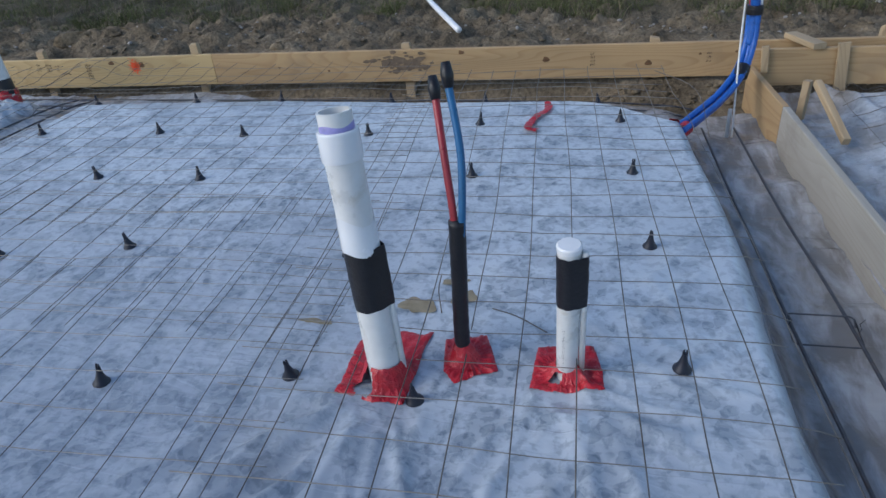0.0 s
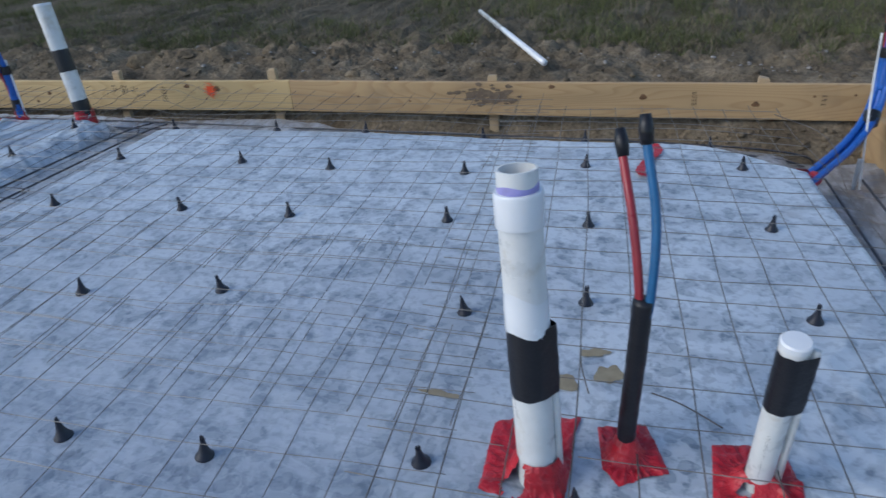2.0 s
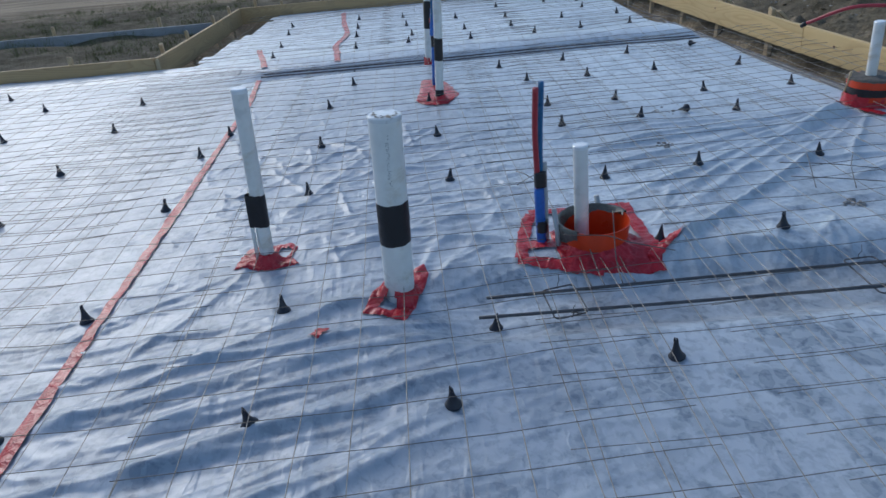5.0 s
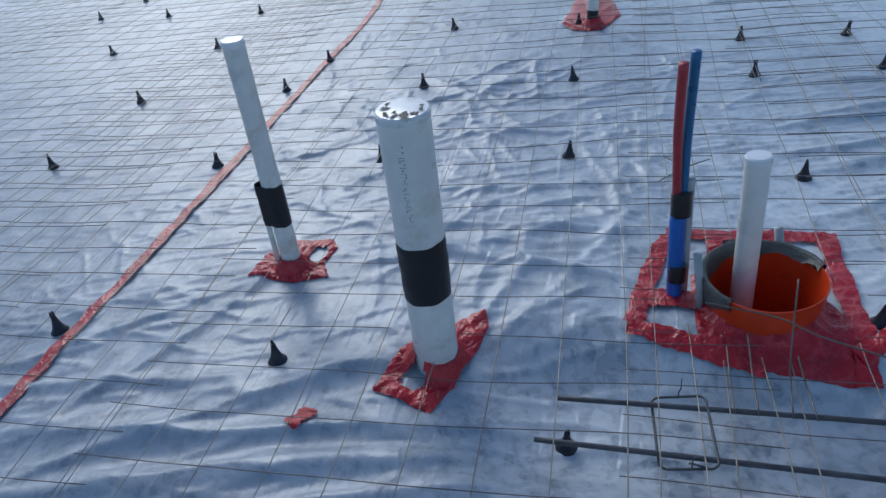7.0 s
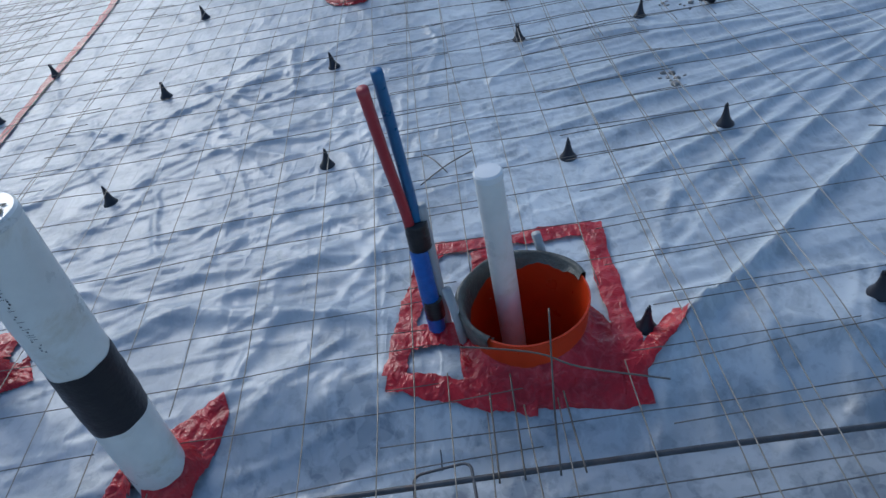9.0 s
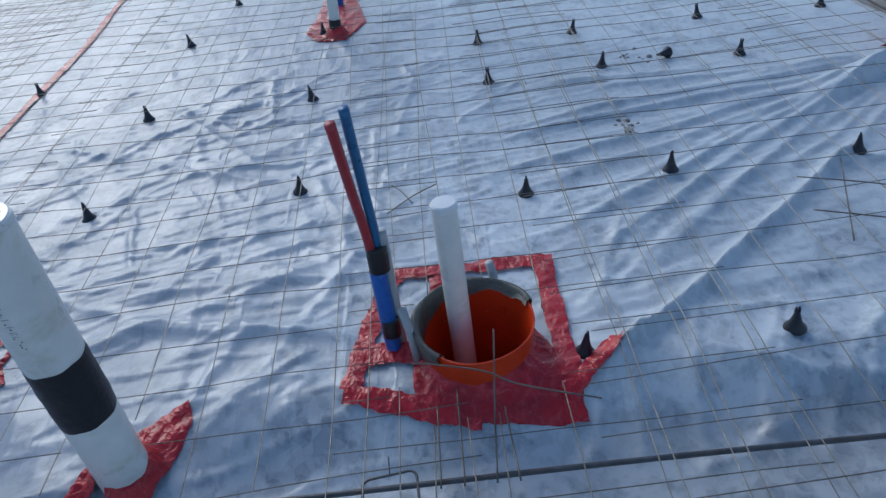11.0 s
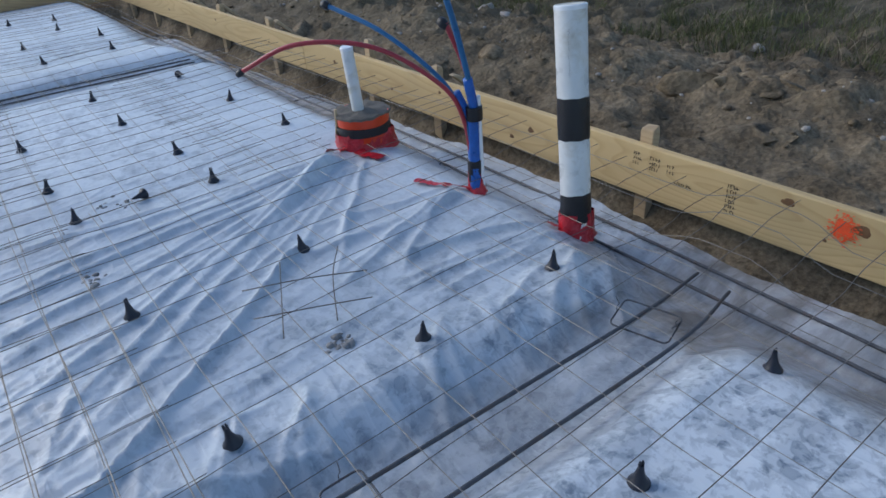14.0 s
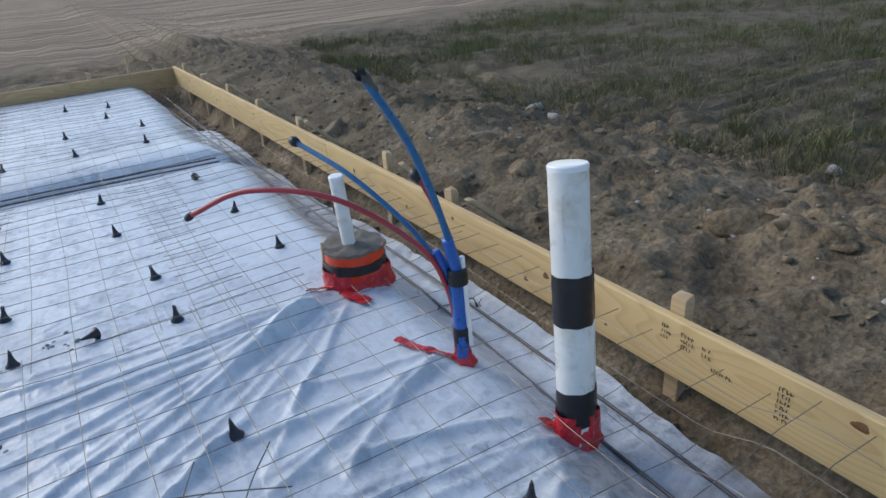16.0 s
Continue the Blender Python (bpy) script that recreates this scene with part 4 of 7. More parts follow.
def stake(at, top, size=0.045, lean=(0.0, 0.0), foot=-0.42, label="rough pointed wooden stake behind the form board", turn=0.0, wide=0.038):
    """A sawn stake with a split, uneven top."""
    r = random.Random(int(at[0] * 517 + at[1] * 91))
    bm = bmesh.new()
    h = top - foot
    rings = []
    for z, s in ((0, 0.35), (0.12, 1.0), (h * 0.6, 1.0), (h - 0.02, 1.0), (h, 0.86)):
        ox, oy = lean[0] * z / h, lean[1] * z / h
        jig = 0.0 if z < h else 0.012
        rings.append([bm.verts.new((ox + sx * size / 2 * s, oy + sy * wide / 2 * s, z + r.uniform(-jig, jig))) for sx, sy in ((-1, -1), (1, -1), (1, 1), (-1, 1))])
    for a, b in zip(rings, rings[1:]):
        for i in range(4):
            bm.faces.new((a[i], a[(i + 1) % 4], b[(i + 1) % 4], b[i]))
    bm.faces.new(rings[-1])
    bm.faces.new(list(reversed(rings[0])))
    bmesh.ops.bevel(bm, geom=bm.edges[:], offset=0.003, segments=1, affect="EDGES")
    me = bpy.data.meshes.new("wooden_stake")
    bm.to_mesh(me)
    bm.free()
    me.materials.append(STAKE_WOOD)
    # the grain runs along the stake
    ob = new("wooden_stake", me)
    ob.matrix_basis = Matrix.Translation((at[0], at[1], foot)) @ Matrix.Rotation(radians(turn), 4, "Z")
    return tagged(ob, label, "stake", "formwork stakes")


BACK = 0.038 + 0.024
for x, top in ((1.75, 0.15), (0.37, 0.125), (-1.41, 0.14), (-3.12, 0.185), (-4.53, 0.185), (-6.02, 0.19), (-6.75, 0.24), (-8.2, 0.20), (-9.3, 0.20), (-10.25, 0.22), (-11.3, 0.21), (-12.2, 0.24)):
    stake((x, float(north(x)) + BACK, 0), top, size=0.068, wide=0.046, turn=random.uniform(-6, 6), lean=(random.uniform(-0.05, 0.05), 0.004))
for x in (-6.55, -5.85, -8.1, -9.2, -10.1, -11.2, -12.1):   # raking kickers behind
    stake((x, float(north(x)) + 0.42, 0), 0.15 + 0.06 * random.random(), lean=(-0.06, -0.33), foot=-0.15, label="raking wooden kicker bracing the form board")
for y, top in ((3.4, 0.23), (2.2, 0.22), (0.4, 0.22), (-0.8, 0.21)):
    stake((WEST - BACK, y, 0), top, turn=90)
for x in (-9.3, -10.2, -11.4, -12.3):
    stake((x, SOUTH_A - BACK, 0), 0.23, lean=(0.05, -0.02))
for y in (-2.35, -3.6):
    stake((JOG_X - BACK, y, 0), 0.24, turn=90)
stake((JOG_X + 0.03, SOUTH_A - 0.0, 0), 0.14, foot=-0.2, label="dark wooden cleat at the notch corner", size=0.03)
form_board((-12.25, -8.0), (-12.15, -1.75), -0.16, 0.20, label="low grey weathered board beyond the notch", seed=12, mat=GREY_BOARD)
stake((-12.35, -2.6, 0), 0.16, foot=-0.3, turn=90)
stake((-12.35, -4.2, 0), 0.16, foot=-0.3, turn=90)
stake((-13.0, -1.3, 0), 0.34, lean=(0.05, 0.05), foot=-0.3)
stake((-13.25, 3.9, 0), 0.32, lean=(0.0, 0.03), foot=-0.3)

# ---- welded wire mesh ----
def wire_level(x, y):
    """The mesh rides on the chairs over the film and bridges the trenches."""
    x, y = np.asarray(x, float), np.asarray(y, float)
    d1, d2 = dip(x, y)
    free = np.maximum(pit(x, y), 0)
    z = film_height(x, y, False) + 0.040 + 0.020 * (1 - 0.8 * free) * fractal(x * 1.1, y * 1.1, 201, 3)
    bridge = 0.085 * d1 + 0.05 * d2 + free * (0.16 + 0.04 * smooth(-2.6, -1.2, x) + 0.06 * smooth(0.3, 0.6, x)) * 0.85
    return z + bridge


def wire_sheet(x0, x1, y0, y1, phase, slope=0.025, skew=0.035, lift=0.0, gauge=0.0015, label="rusty welded wire mesh sheet held up on the black chairs"):
    """One sheet of six-inch mesh; phase is a place where two of its wires cross, slope and skew turn and shear it there."""
    ox, oy = (x0 + x1) / 2, (y0 + y1) / 2
    ob = base("wire_mesh", (ox, oy, 0.03), label, "wire mesh", "welded wire mesh sheets", "")
    seed = int(x0 * 77 + y0 * 131)
    r = random.Random(seed)
    px, py = phase
    ph = [r.uniform(0, 6.28) for _ in range(4)]

    def at(qx, qy, k):
        wx = qx - skew * (qy - py) + 0.010 * math.sin(qy * 1.7 + ph[0] + 0.5 * qx) + 0.003 * math.sin(qy * 5 + k * 2.3)
        wy = qy + slope * (qx - px) + 0.010 * math.sin(qx * 1.3 + ph[1] + 0.6 * qy) + 0.003 * math.sin(qx * 4.1 + k * 1.7)
        return wx, wy

    def wire(line, extra, k, mat):
        a = np.array(line)
        z = wire_level(a[:, 0], a[:, 1]) + lift + extra + 0.006 * np.sin(a[:, 0] * 3.1 + a[:, 1] * 2.3 + k * 1.9 + ph[2])
        # the mesh is cut away round the buckets, the cut ends bent up
        d1_ = np.hypot(a[:, 0] - BUCKET[0], a[:, 1] - BUCKET[1])
        d2_ = np.hypot(a[:, 0] + 5.735, a[:, 1] - 4.065)
        cut = (d1_ < 0.185) | (d2_ < 0.20)
        cut |= (d1_ < 0.23) & (a[:, 0] > BUCKET[0] + 0.05)
        for qx, qy, qr in STUBS:
            cut |= np.hypot(a[:, 0] - qx, a[:, 1] - qy) < qr
        run = []
        for (x, y), zz, gone in list(zip(line, z, cut)) + [((0, 0), 0, True)]:
            if not gone:
                run.append((x - ox, y - oy, zz - 0.03))
            elif run:
                if len(run) > 1:
                    verts, faces = tube_data(run, gauge, 4)
                    mesh_object("wire", verts, faces, mat, ob)
                run = []
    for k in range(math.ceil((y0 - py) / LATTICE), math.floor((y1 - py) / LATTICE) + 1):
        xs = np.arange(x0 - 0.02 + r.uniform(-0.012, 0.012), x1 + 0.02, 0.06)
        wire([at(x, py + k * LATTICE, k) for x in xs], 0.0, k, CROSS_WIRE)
    for k in range(math.ceil((x0 - px) / LATTICE), math.floor((x1 - px) / LATTICE) + 1):
        ys = np.arange(y0 - 0.02 + r.uniform(-0.012, 0.012), y1 + 0.02, 0.06)
        wire([at(px + k * LATTICE, y, k) for y in ys], 0.0042, k, WIRE)
    return ob


# where pipes and sleeves come up through the mesh: place and clear radius
STUBS = [(-0.60, 1.49, 0.055), (-0.39, 1.61, 0.028), (-0.083, 1.575, 0.038), (-3.935, 1.135, 0.064), (-4.305, 0.552, 0.036), (-6.668, 1.40, 0.036), (-4.385, 4.222, 0.064), (-4.25, 1.74, 0.03), (-4.876, 4.12, 0.035), (-7.22, 1.38, 0.03)]
wire_sheet(-1.02, 0.56, -0.9, 4.46, (-0.052, 1.357), slope=0.015, skew=0.060, lift=0.044, gauge=0.0019)      # along the east edge
wire_sheet(-8.15, -0.80, 0.40, 1.935, (-3.045, 1.170), slope=0.028, skew=0.035, lift=0.036)                    # long sheets across the pad
wire_sheet(-8.15, -0.82, 1.60, 2.62, (-1.168, 1.806), slope=-0.008, skew=0.02, lift=0.002)
wire_sheet(-5.75, -0.90, 2.20, 4.70, (-3.420, 2.924), slope=0.020, skew=0.035, lift=0.030)
wire_sheet(-8.15, -5.62, 2.05, 3.58, (-6.03, 2.60), slope=0.02, skew=0.03, lift=0.022)
wire_sheet(-8.10, -5.60, 3.36, 4.60, (-6.10, 3.46), slope=0.04, skew=0.05, lift=0.028)
wire_sheet(-8.35, -0.85, -1.12, 0.50, (-3.10, 0.40), slope=0.033, skew=0.035, lift=0.024)
wire_sheet(-8.45, -0.9, -2.6, -0.20, (-3.64, -0.34), slope=0.02, skew=0.05, lift=0.030)
wire_sheet(-8.4, -3.9, -4.2, -2.5, (-3.9, -2.6), lift=0.02)
wire_sheet(-12.3, -8.0, -1.05, 1.0, (-9.0, 0.0), lift=0.02)
wire_sheet(-12.3, -8.0, 0.85, 2.5, (-9.05, 1.1), slope=0.0, lift=0.024)
wire_sheet(-12.3, -7.95, 2.3, 4.2, (-9.1, 2.4), lift=0.02)


def east_wires():
    ob = base("wire_mesh", (2.2, 3.0, 0.0), "rusty wire mesh on the neighbouring pad", "wire mesh", "welded wire mesh sheets")
    for k in range(9):
        line = [(1.42 + 0.22 * k - 2.2 - 0.05 * (y - 3), y - 3.0, float(east_height(1.42 + 0.22 * k, y)) + 0.03) for y in np.arange(1.2, 4.5, 0.1)]
        tube("wire", line, 0.0021, WIRE, ob, 4)
    for k in range(10):
        line = [(x - 2.2, 2.7 + 0.18 * k - 3.0 + 0.03 * x, float(east_height(x, 2.7 + 0.18 * k)) + 0.034) for x in np.arange(1.36, 4.0, 0.08)]
        tube("wire", line, 0.0021, WIRE, ob, 4)


east_wires()


def loose_wires(name, pieces, label):
    """An offcut or a few bent wire ends; pieces are lines in the world."""
    o = Vector(pieces[0][0])
    ob = base(name, o, label, "wire offcut")
    for line in pieces:
        tube("wire", [Vector(p) - o for p in bezier(line, 5)], 0.0022, WIRE, ob, 5)
    return ob


loose_wires("wire_offcut", [[(-4.80, 3.17, 0.075), (-4.6, 3.085, 0.072), (-4.40, 3.00, 0.068)], [(-4.76, 3.38, 0.072), (-4.6, 3.275, 0.074), (-4.38, 3.17, 0.06)],
                            [(-4.73, 3.00, 0.07), (-4.645, 3.19, 0.075), (-4.55, 3.38, 0.07)], [(-4.56, 2.97, 0.065), (-4.48, 3.14, 0.07), (-4.40, 3.31, 0.07)]], "cut-off square of rusty wire mesh on the film")
loose_wires("wire_offcut", [[(-4.808, 1.718, 0.045), (-4.87, 1.80, 0.06), (-4.943, 1.887, 0.055)], [(-4.957, 1.733, 0.06), (-4.90, 1.768, 0.066), (-4.839, 1.803, 0.055)]], "crossed scrap of mesh wire")
loose_wires("wire_end", [[(-3.80, 1.962, 0.035), (-3.92, 1.972, 0.06), (-4.00, 1.982, 0.13), (-4.07, 1.992, 0.205)]], "bent end of a cut mesh wire")
loose_wires("wire_end", [[(-4.075, 1.80, 0.118), (-4.071, 1.845, 0.112), (-4.03, 1.96, 0.118), (-3.995, 2.04, 0.10), (-3.967, 2.214, 0.06)]], "bent end of a cut mesh wire")
for p in (
          ((-3.80, 1.846, 0.035), (-3.90, 1.847, 0.035), (-4.00, 1.848, 0.05)), ((-3.80, 1.895, 0.035), (-3.92, 1.896, 0.04), (-4.03, 1.896, 0.065)), ((-3.80, 2.010, 0.035), (-3.9, 2.005, 0.035), (-3.98, 2.0, 0.05)),
          ((-0.15, 1.72, 0.04), (-0.25, 1.78, 0.05), (-0.33, 1.80, 0.06)), ((-0.50, 1.80, 0.03), (-0.53, 1.9, 0.05), (-0.54, 2.0, 0.05)), ((0.55, 3.55, -0.05), (0.50, 3.85, 0.10), (0.30, 4.15, 0.12))):
    loose_wires("wire_end", [list(p)], "bent end of a cut mesh wire")


# ---- mesh chairs ----
def build_chair():
    ob = base("mesh_chair", (0, 0, 0), "small black plastic cone chair under the wire mesh", "mesh chair", "black mesh chairs")
    prof = [(0.0265, 0.0), (0.0275, 0.003), (0.0265, 0.006), (0.0195, 0.014), (0.0135, 0.027), (0.0095, 0.042), (0.0072, 0.054), (0.0070, 0.060), (0.0, 0.060)]
    v, f = lathe_data(prof, 16)
    mesh_object("cone", v, f, BLACK, ob)
    for s in (-1, 1):
        v, f = tube_data([(0.0042 * s, 0, 0.054), (0.0046 * s, 0, 0.064), (0.0034 * s, 0, 0.072)], 0.0032, 6, radii=[0.0040, 0.0036, 0.0026])
        mesh_object("clip", v, f, BLACK, ob)
    return ob


CHAIRS = [  # x, y by rows from the north trench to the south
    [(-0.02, 4.02), (-0.70, 4.03), (-1.30, 4.03), (-2.06, 4.03), (-2.68, 4.02), (-3.45, 4.01), (-4.19, 3.90), (-6.30, 3.87), (-7.01, 3.81), (-9.25, 3.60), (-9.98, 3.66), (-11.30, 3.47)],
    [(0.10, 3.635), (-0.66, 3.59), (-1.27, 3.44), (-2.03, 3.42), (-2.60, 3.45), (-3.43, 3.43), (-4.17, 3.345), (-4.924, 3.309), (-5.842, 3.283), (-6.33, 3.265), (-7.085, 3.16), (-7.76, 3.13), (-9.22, 3.05), (-10.00, 3.00), (-10.68, 3.40), (-11.5, 3.05)],
    [(0.143, 2.982), (-0.59, 2.91), (-1.21, 2.87), (-1.98, 2.83), (-2.572, 2.823), (-3.321, 2.78), (-4.15, 2.734), (-4.92, 2.677), (-5.872, 2.672), (-6.33, 2.63), (-7.07, 2.61), (-7.715, 2.542), (-9.15, 2.53), (-9.76, 2.36), (-10.45, 2.38), (-11.4, 2.37)],
    [(0.186, 2.327), (-0.55, 2.31), (-0.96, 2.18), (-1.931, 2.162), (-2.503, 2.053), (-3.384, 2.015), (-4.149, 2.218), (-4.90, 2.184), (-5.832, 2.154), (-6.32, 2.15), (-7.06, 2.12), (-7.63, 1.963), (-9.18, 1.84), (-9.83, 1.82), (-10.75, 1.77)],
    [(0.236, 1.623), (-0.50, 1.42), (-0.906, 1.48), (-1.50, 1.38), (-1.96, 1.36), (-2.51, 1.345), (-3.245, 1.303), (-3.755, 1.485), (-5.079, 1.39), (-5.868, 1.352), (-6.74, 1.32), (-9.26, 1.16), (-9.72, 1.20), (-10.46, 1.13), (-11.2, 1.08)],
    [(-3.224, 0.708), (-3.883, 0.69), (-5.042, 0.631), (-5.841, 0.603), (-6.788, 0.557), (-7.497, 0.69), (-8.15, 0.64), (-9.22, 0.58), (-9.95, 0.54), (-10.6, 0.51), (-11.38, 0.47)],
    [(-3.28, -0.08), (-3.93, -0.08), (-5.01, -0.13), (-5.86, -0.18), (-6.29, -0.09), (-8.98, -0.28), (-9.72, -0.32), (-10.6, -0.38), (-11.25, -0.43)],
    [(-5.00, -1.01), (-5.76, -1.04), (-6.67, -1.06), (-7.47, -1.13), (-6.66, -1.89), (-7.57, -2.02), (-7.62, -2.72), (-8.12, -2.61)],
]
first_chair = build_chair()
spots = [p for row in CHAIRS for p in row] + [(-2.2, 0.62)]
for k, (x, y) in enumerate(spots):
    z = float(film_height(x, y)) - 0.002
    m = pose(x, y, z, random.uniform(-7, 7), random.uniform(-7, 7), random.uniform(0, 360))
    if k == 0:
        first_chair.matrix_basis = m
    else:
        copy_thing(first_chair, m)
for x, y, a in ((-5.90, 2.98, 30), (-7.85, 3.74, 110)):        # knocked over
    t_ = copy_thing(first_chair, pose(x, y, float(film_height(x, y)) + 0.022, 84, 0, a))
    t_["label"] = "black plastic cone chair lying on its side"

# ---- reinforcing bars ----
def bar(points, label, radius=0.0062):
    o = Vector(points[0])
    verts, faces = [], []
    pts = bezier(points, 14)
    v, f = tube_data([p - o for p in pts], radius, 8, radii=[radius * (1.0 + 0.07 * (i % 2)) for i in range(len(pts))])
    ob = mesh_object("rebar", v, f, BAR, None, True, label, "rebar", "reinforcing bars")
    ob.matrix_basis = Matrix.Translation(o)
    return ob


bar([(-3.695, 1.42, 0.012), (-3.69, 2.3, 0.0), (-3.68, 3.2, -0.005), (-3.70, 3.95, -0.03), (-3.80, 4.36, -0.10)], "dark steel bar lying in the cross trench")
bar([(-3.825, 1.46, 0.010), (-3.84, 2.3, 0.004), (-3.84, 3.1, 0.0), (-3.86, 3.95, -0.03), (-3.94, 4.38, -0.10)], "dark steel bar lying in the cross trench")
bar([(-8.16, -0.25, 0.0), (-8.2, 1.2, -0.01), (-8.25, 2.6, -0.01), (-8.30, 4.0, -0.03)], "dark steel bar in the far cross trench")
bar([(-8.28, -0.25, 0.0), (-8.32, 1.2, -0.01), (-8.38, 2.6, -0.01), (-8.42, 4.0, -0.03)], "dark steel bar in the far cross trench")
bar([(0.7, 4.42, -0.36), (0.2, 4.37, -0.20), (-2.0, 4.36, -0.15), (-4.4, 4.32, -0.122), (-5.95, 4.31, -0.098), (-7.8, 4.18, -0.070), (-9.4, 4.12, -0.09), (-11.5, 4.05, -0.12)], "long dark steel bar in the north footing trench")
bar([(0.7, 4.58, -0.38), (0.2, 4.55, -0.22), (-3.2, 4.47, -0.135), (-4.48, 4.46, -0.118), (-6.0, 4.41, -0.105), (-7.9, 4.27, -0.090), (-9.4, 4.20, -0.10), (-11.5, 4.18, -0.12)], "long dark steel bar in the north footing trench")
bar([(0.585, 4.05, -0.20), (0.63, 3.0, -0.20), (0.68, 2.0, -0.20), (0.72, 1.3, -0.20), (0.82, -1.0, -0.20)], "long dark steel bar in the east footing trench")
bar([(0.765, 4.05, -0.20), (0.81, 3.0, -0.20), (0.86, 2.3, -0.20), (0.90, 1.3, -0.20), (0.99, -1.0, -0.20)], "long dark steel bar in the east footing trench")


def stirrup(at, size, turn, tilt, label="bent wire stirrup tied to the bars"):
    """A rounded square of thin bar with a hooked end and tie twists."""
    w, h = size
    c = 0.018
    line = []
    for cx, cy, a0 in ((w / 2 - c, h / 2 - c, 0), (-w / 2 + c, h / 2 - c, 90), (-w / 2 + c, -h / 2 + c, 180), (w / 2 - c, -h / 2 + c, 270)):
        for s in range(5):
            a = radians(a0 + 22.5 * s)
            line.append((cx + c * math.cos(a), cy + c * math.sin(a), 0))
    line.append(line[0])
    line += [(w / 2 - 0.01, h / 2 - 0.06, 0.008)]
    ob = base("stirrup", at, label, "stirrup", "stirrups")
    ob.matrix_basis = pose(*at, tilt[0], tilt[1], turn)
    tube("loop", line, 0.0032, BAR, ob, 6)
    for s in (1, -1):
        tube("tie_wire", [(s * w / 2, 0.0, -0.006), (s * (w / 2 + 0.006), 0.004, 0.012), (s * (w / 2 - 0.004), 0.008, 0.03), (s * (w / 2 + 0.01), 0.012, 0.05)], 0.0015, BAR, ob, 5)
    return ob


stirrup((-3.765, 2.89, -0.004), (0.25, 0.115), -2, (3, 0))
stirrup((-3.765, 1.74, 0.004), (0.20, 0.12), 4, (6, 0))
stirrup((-3.83, 3.95, -0.03), (0.19, 0.12), 15, (12, 0))
stirrup((-5.35, 4.38, -0.13), (0.18, 0.13), 85, (25, 0))
stirrup((-6.9, 4.30, -0.13), (0.18, 0.13), 85, (25, 0))
stirrup((0.77, 2.13, -0.195), (0.22, 0.15), 0, (8, 0))

# ---- tape patches ----
def tape_patch(name, corners, center, inner, collar, label, hole=None, lift=0.006, seed=0):
    """Torn red tape round a pipe: corners in plan, sealed to the pipe with a collar."""
    cx, cy = center
    n, rings = 168, 9
    poly = [(px - cx, py - cy) for px, py in corners]
    r = random.Random(seed)
    verts, faces = [], []
    for k in range(n):
        a = 2 * math.pi * k / n
        d = (math.cos(a), math.sin(a))
        reach = 0.0
        for (x1, y1), (x2, y2) in zip(poly, poly[1:] + poly[:1]):
            ex_, ey_ = x2 - x1, y2 - y1
            den = d[0] * ey_ - d[1] * ex_
            if abs(den) < 1e-9:
                continue
            t = (x1 * ey_ - y1 * ex_) / den
            u = (x1 * d[1] - y1 * d[0]) / den
            if t > 0 and -1e-6 <= u <= 1 + 1e-6:
                reach = max(reach, t)
        reach *= 1 + r.uniform(-0.004, 0.004) + 0.006 * math.sin(5 * a + seed) * math.sin(11 * a + 2 * seed)
        for i in range(rings):
            s = i / (rings - 1)
            rad = inner + (max(reach, inner + 0.01) - inner) * s
            verts.append((rad * d[0], rad * d[1], lift + collar * math.exp(-((rad - inner) / 0.018) ** 2) + 0.0022 * r.uniform(-1, 1) * (0 < i) + 0.004 * max(0, math.sin(23 * a + 5 * s + seed)) * (0 < i < rings - 1) * s - (0.004 if i == rings - 1 else 0)))
    va = np.array(verts)
    va[:, 2] += film_height(va[:, 0] + cx, va[:, 1] + cy) + 0.010 * np.maximum(0, 0.45 - 2.2 * np.abs(fractal(va[:, 0] * 16, va[:, 1] * 16, seed + 900, 2)))
    verts = [tuple(q) for q in va]
    for k in range(n):
        for i in range(rings - 1):
            a, b = k * rings + i, ((k + 1) % n) * rings + i
            mid = [(verts[a][j] + verts[b + 1][j]) / 2 for j in range(2)]
            if hole and math.hypot((mid[0] - hole[0]) / hole[2], (mid[1] - hole[1]) / hole[3]) < 1:
                continue
            faces.append((a, a + 1, b + 1, b))
    ob = mesh_object(name, verts, faces, RED_TAPE, None, True, label, "tape", "red tape patches")
    ob.matrix_basis = Matrix.Translation((cx, cy, 0))
    return ob


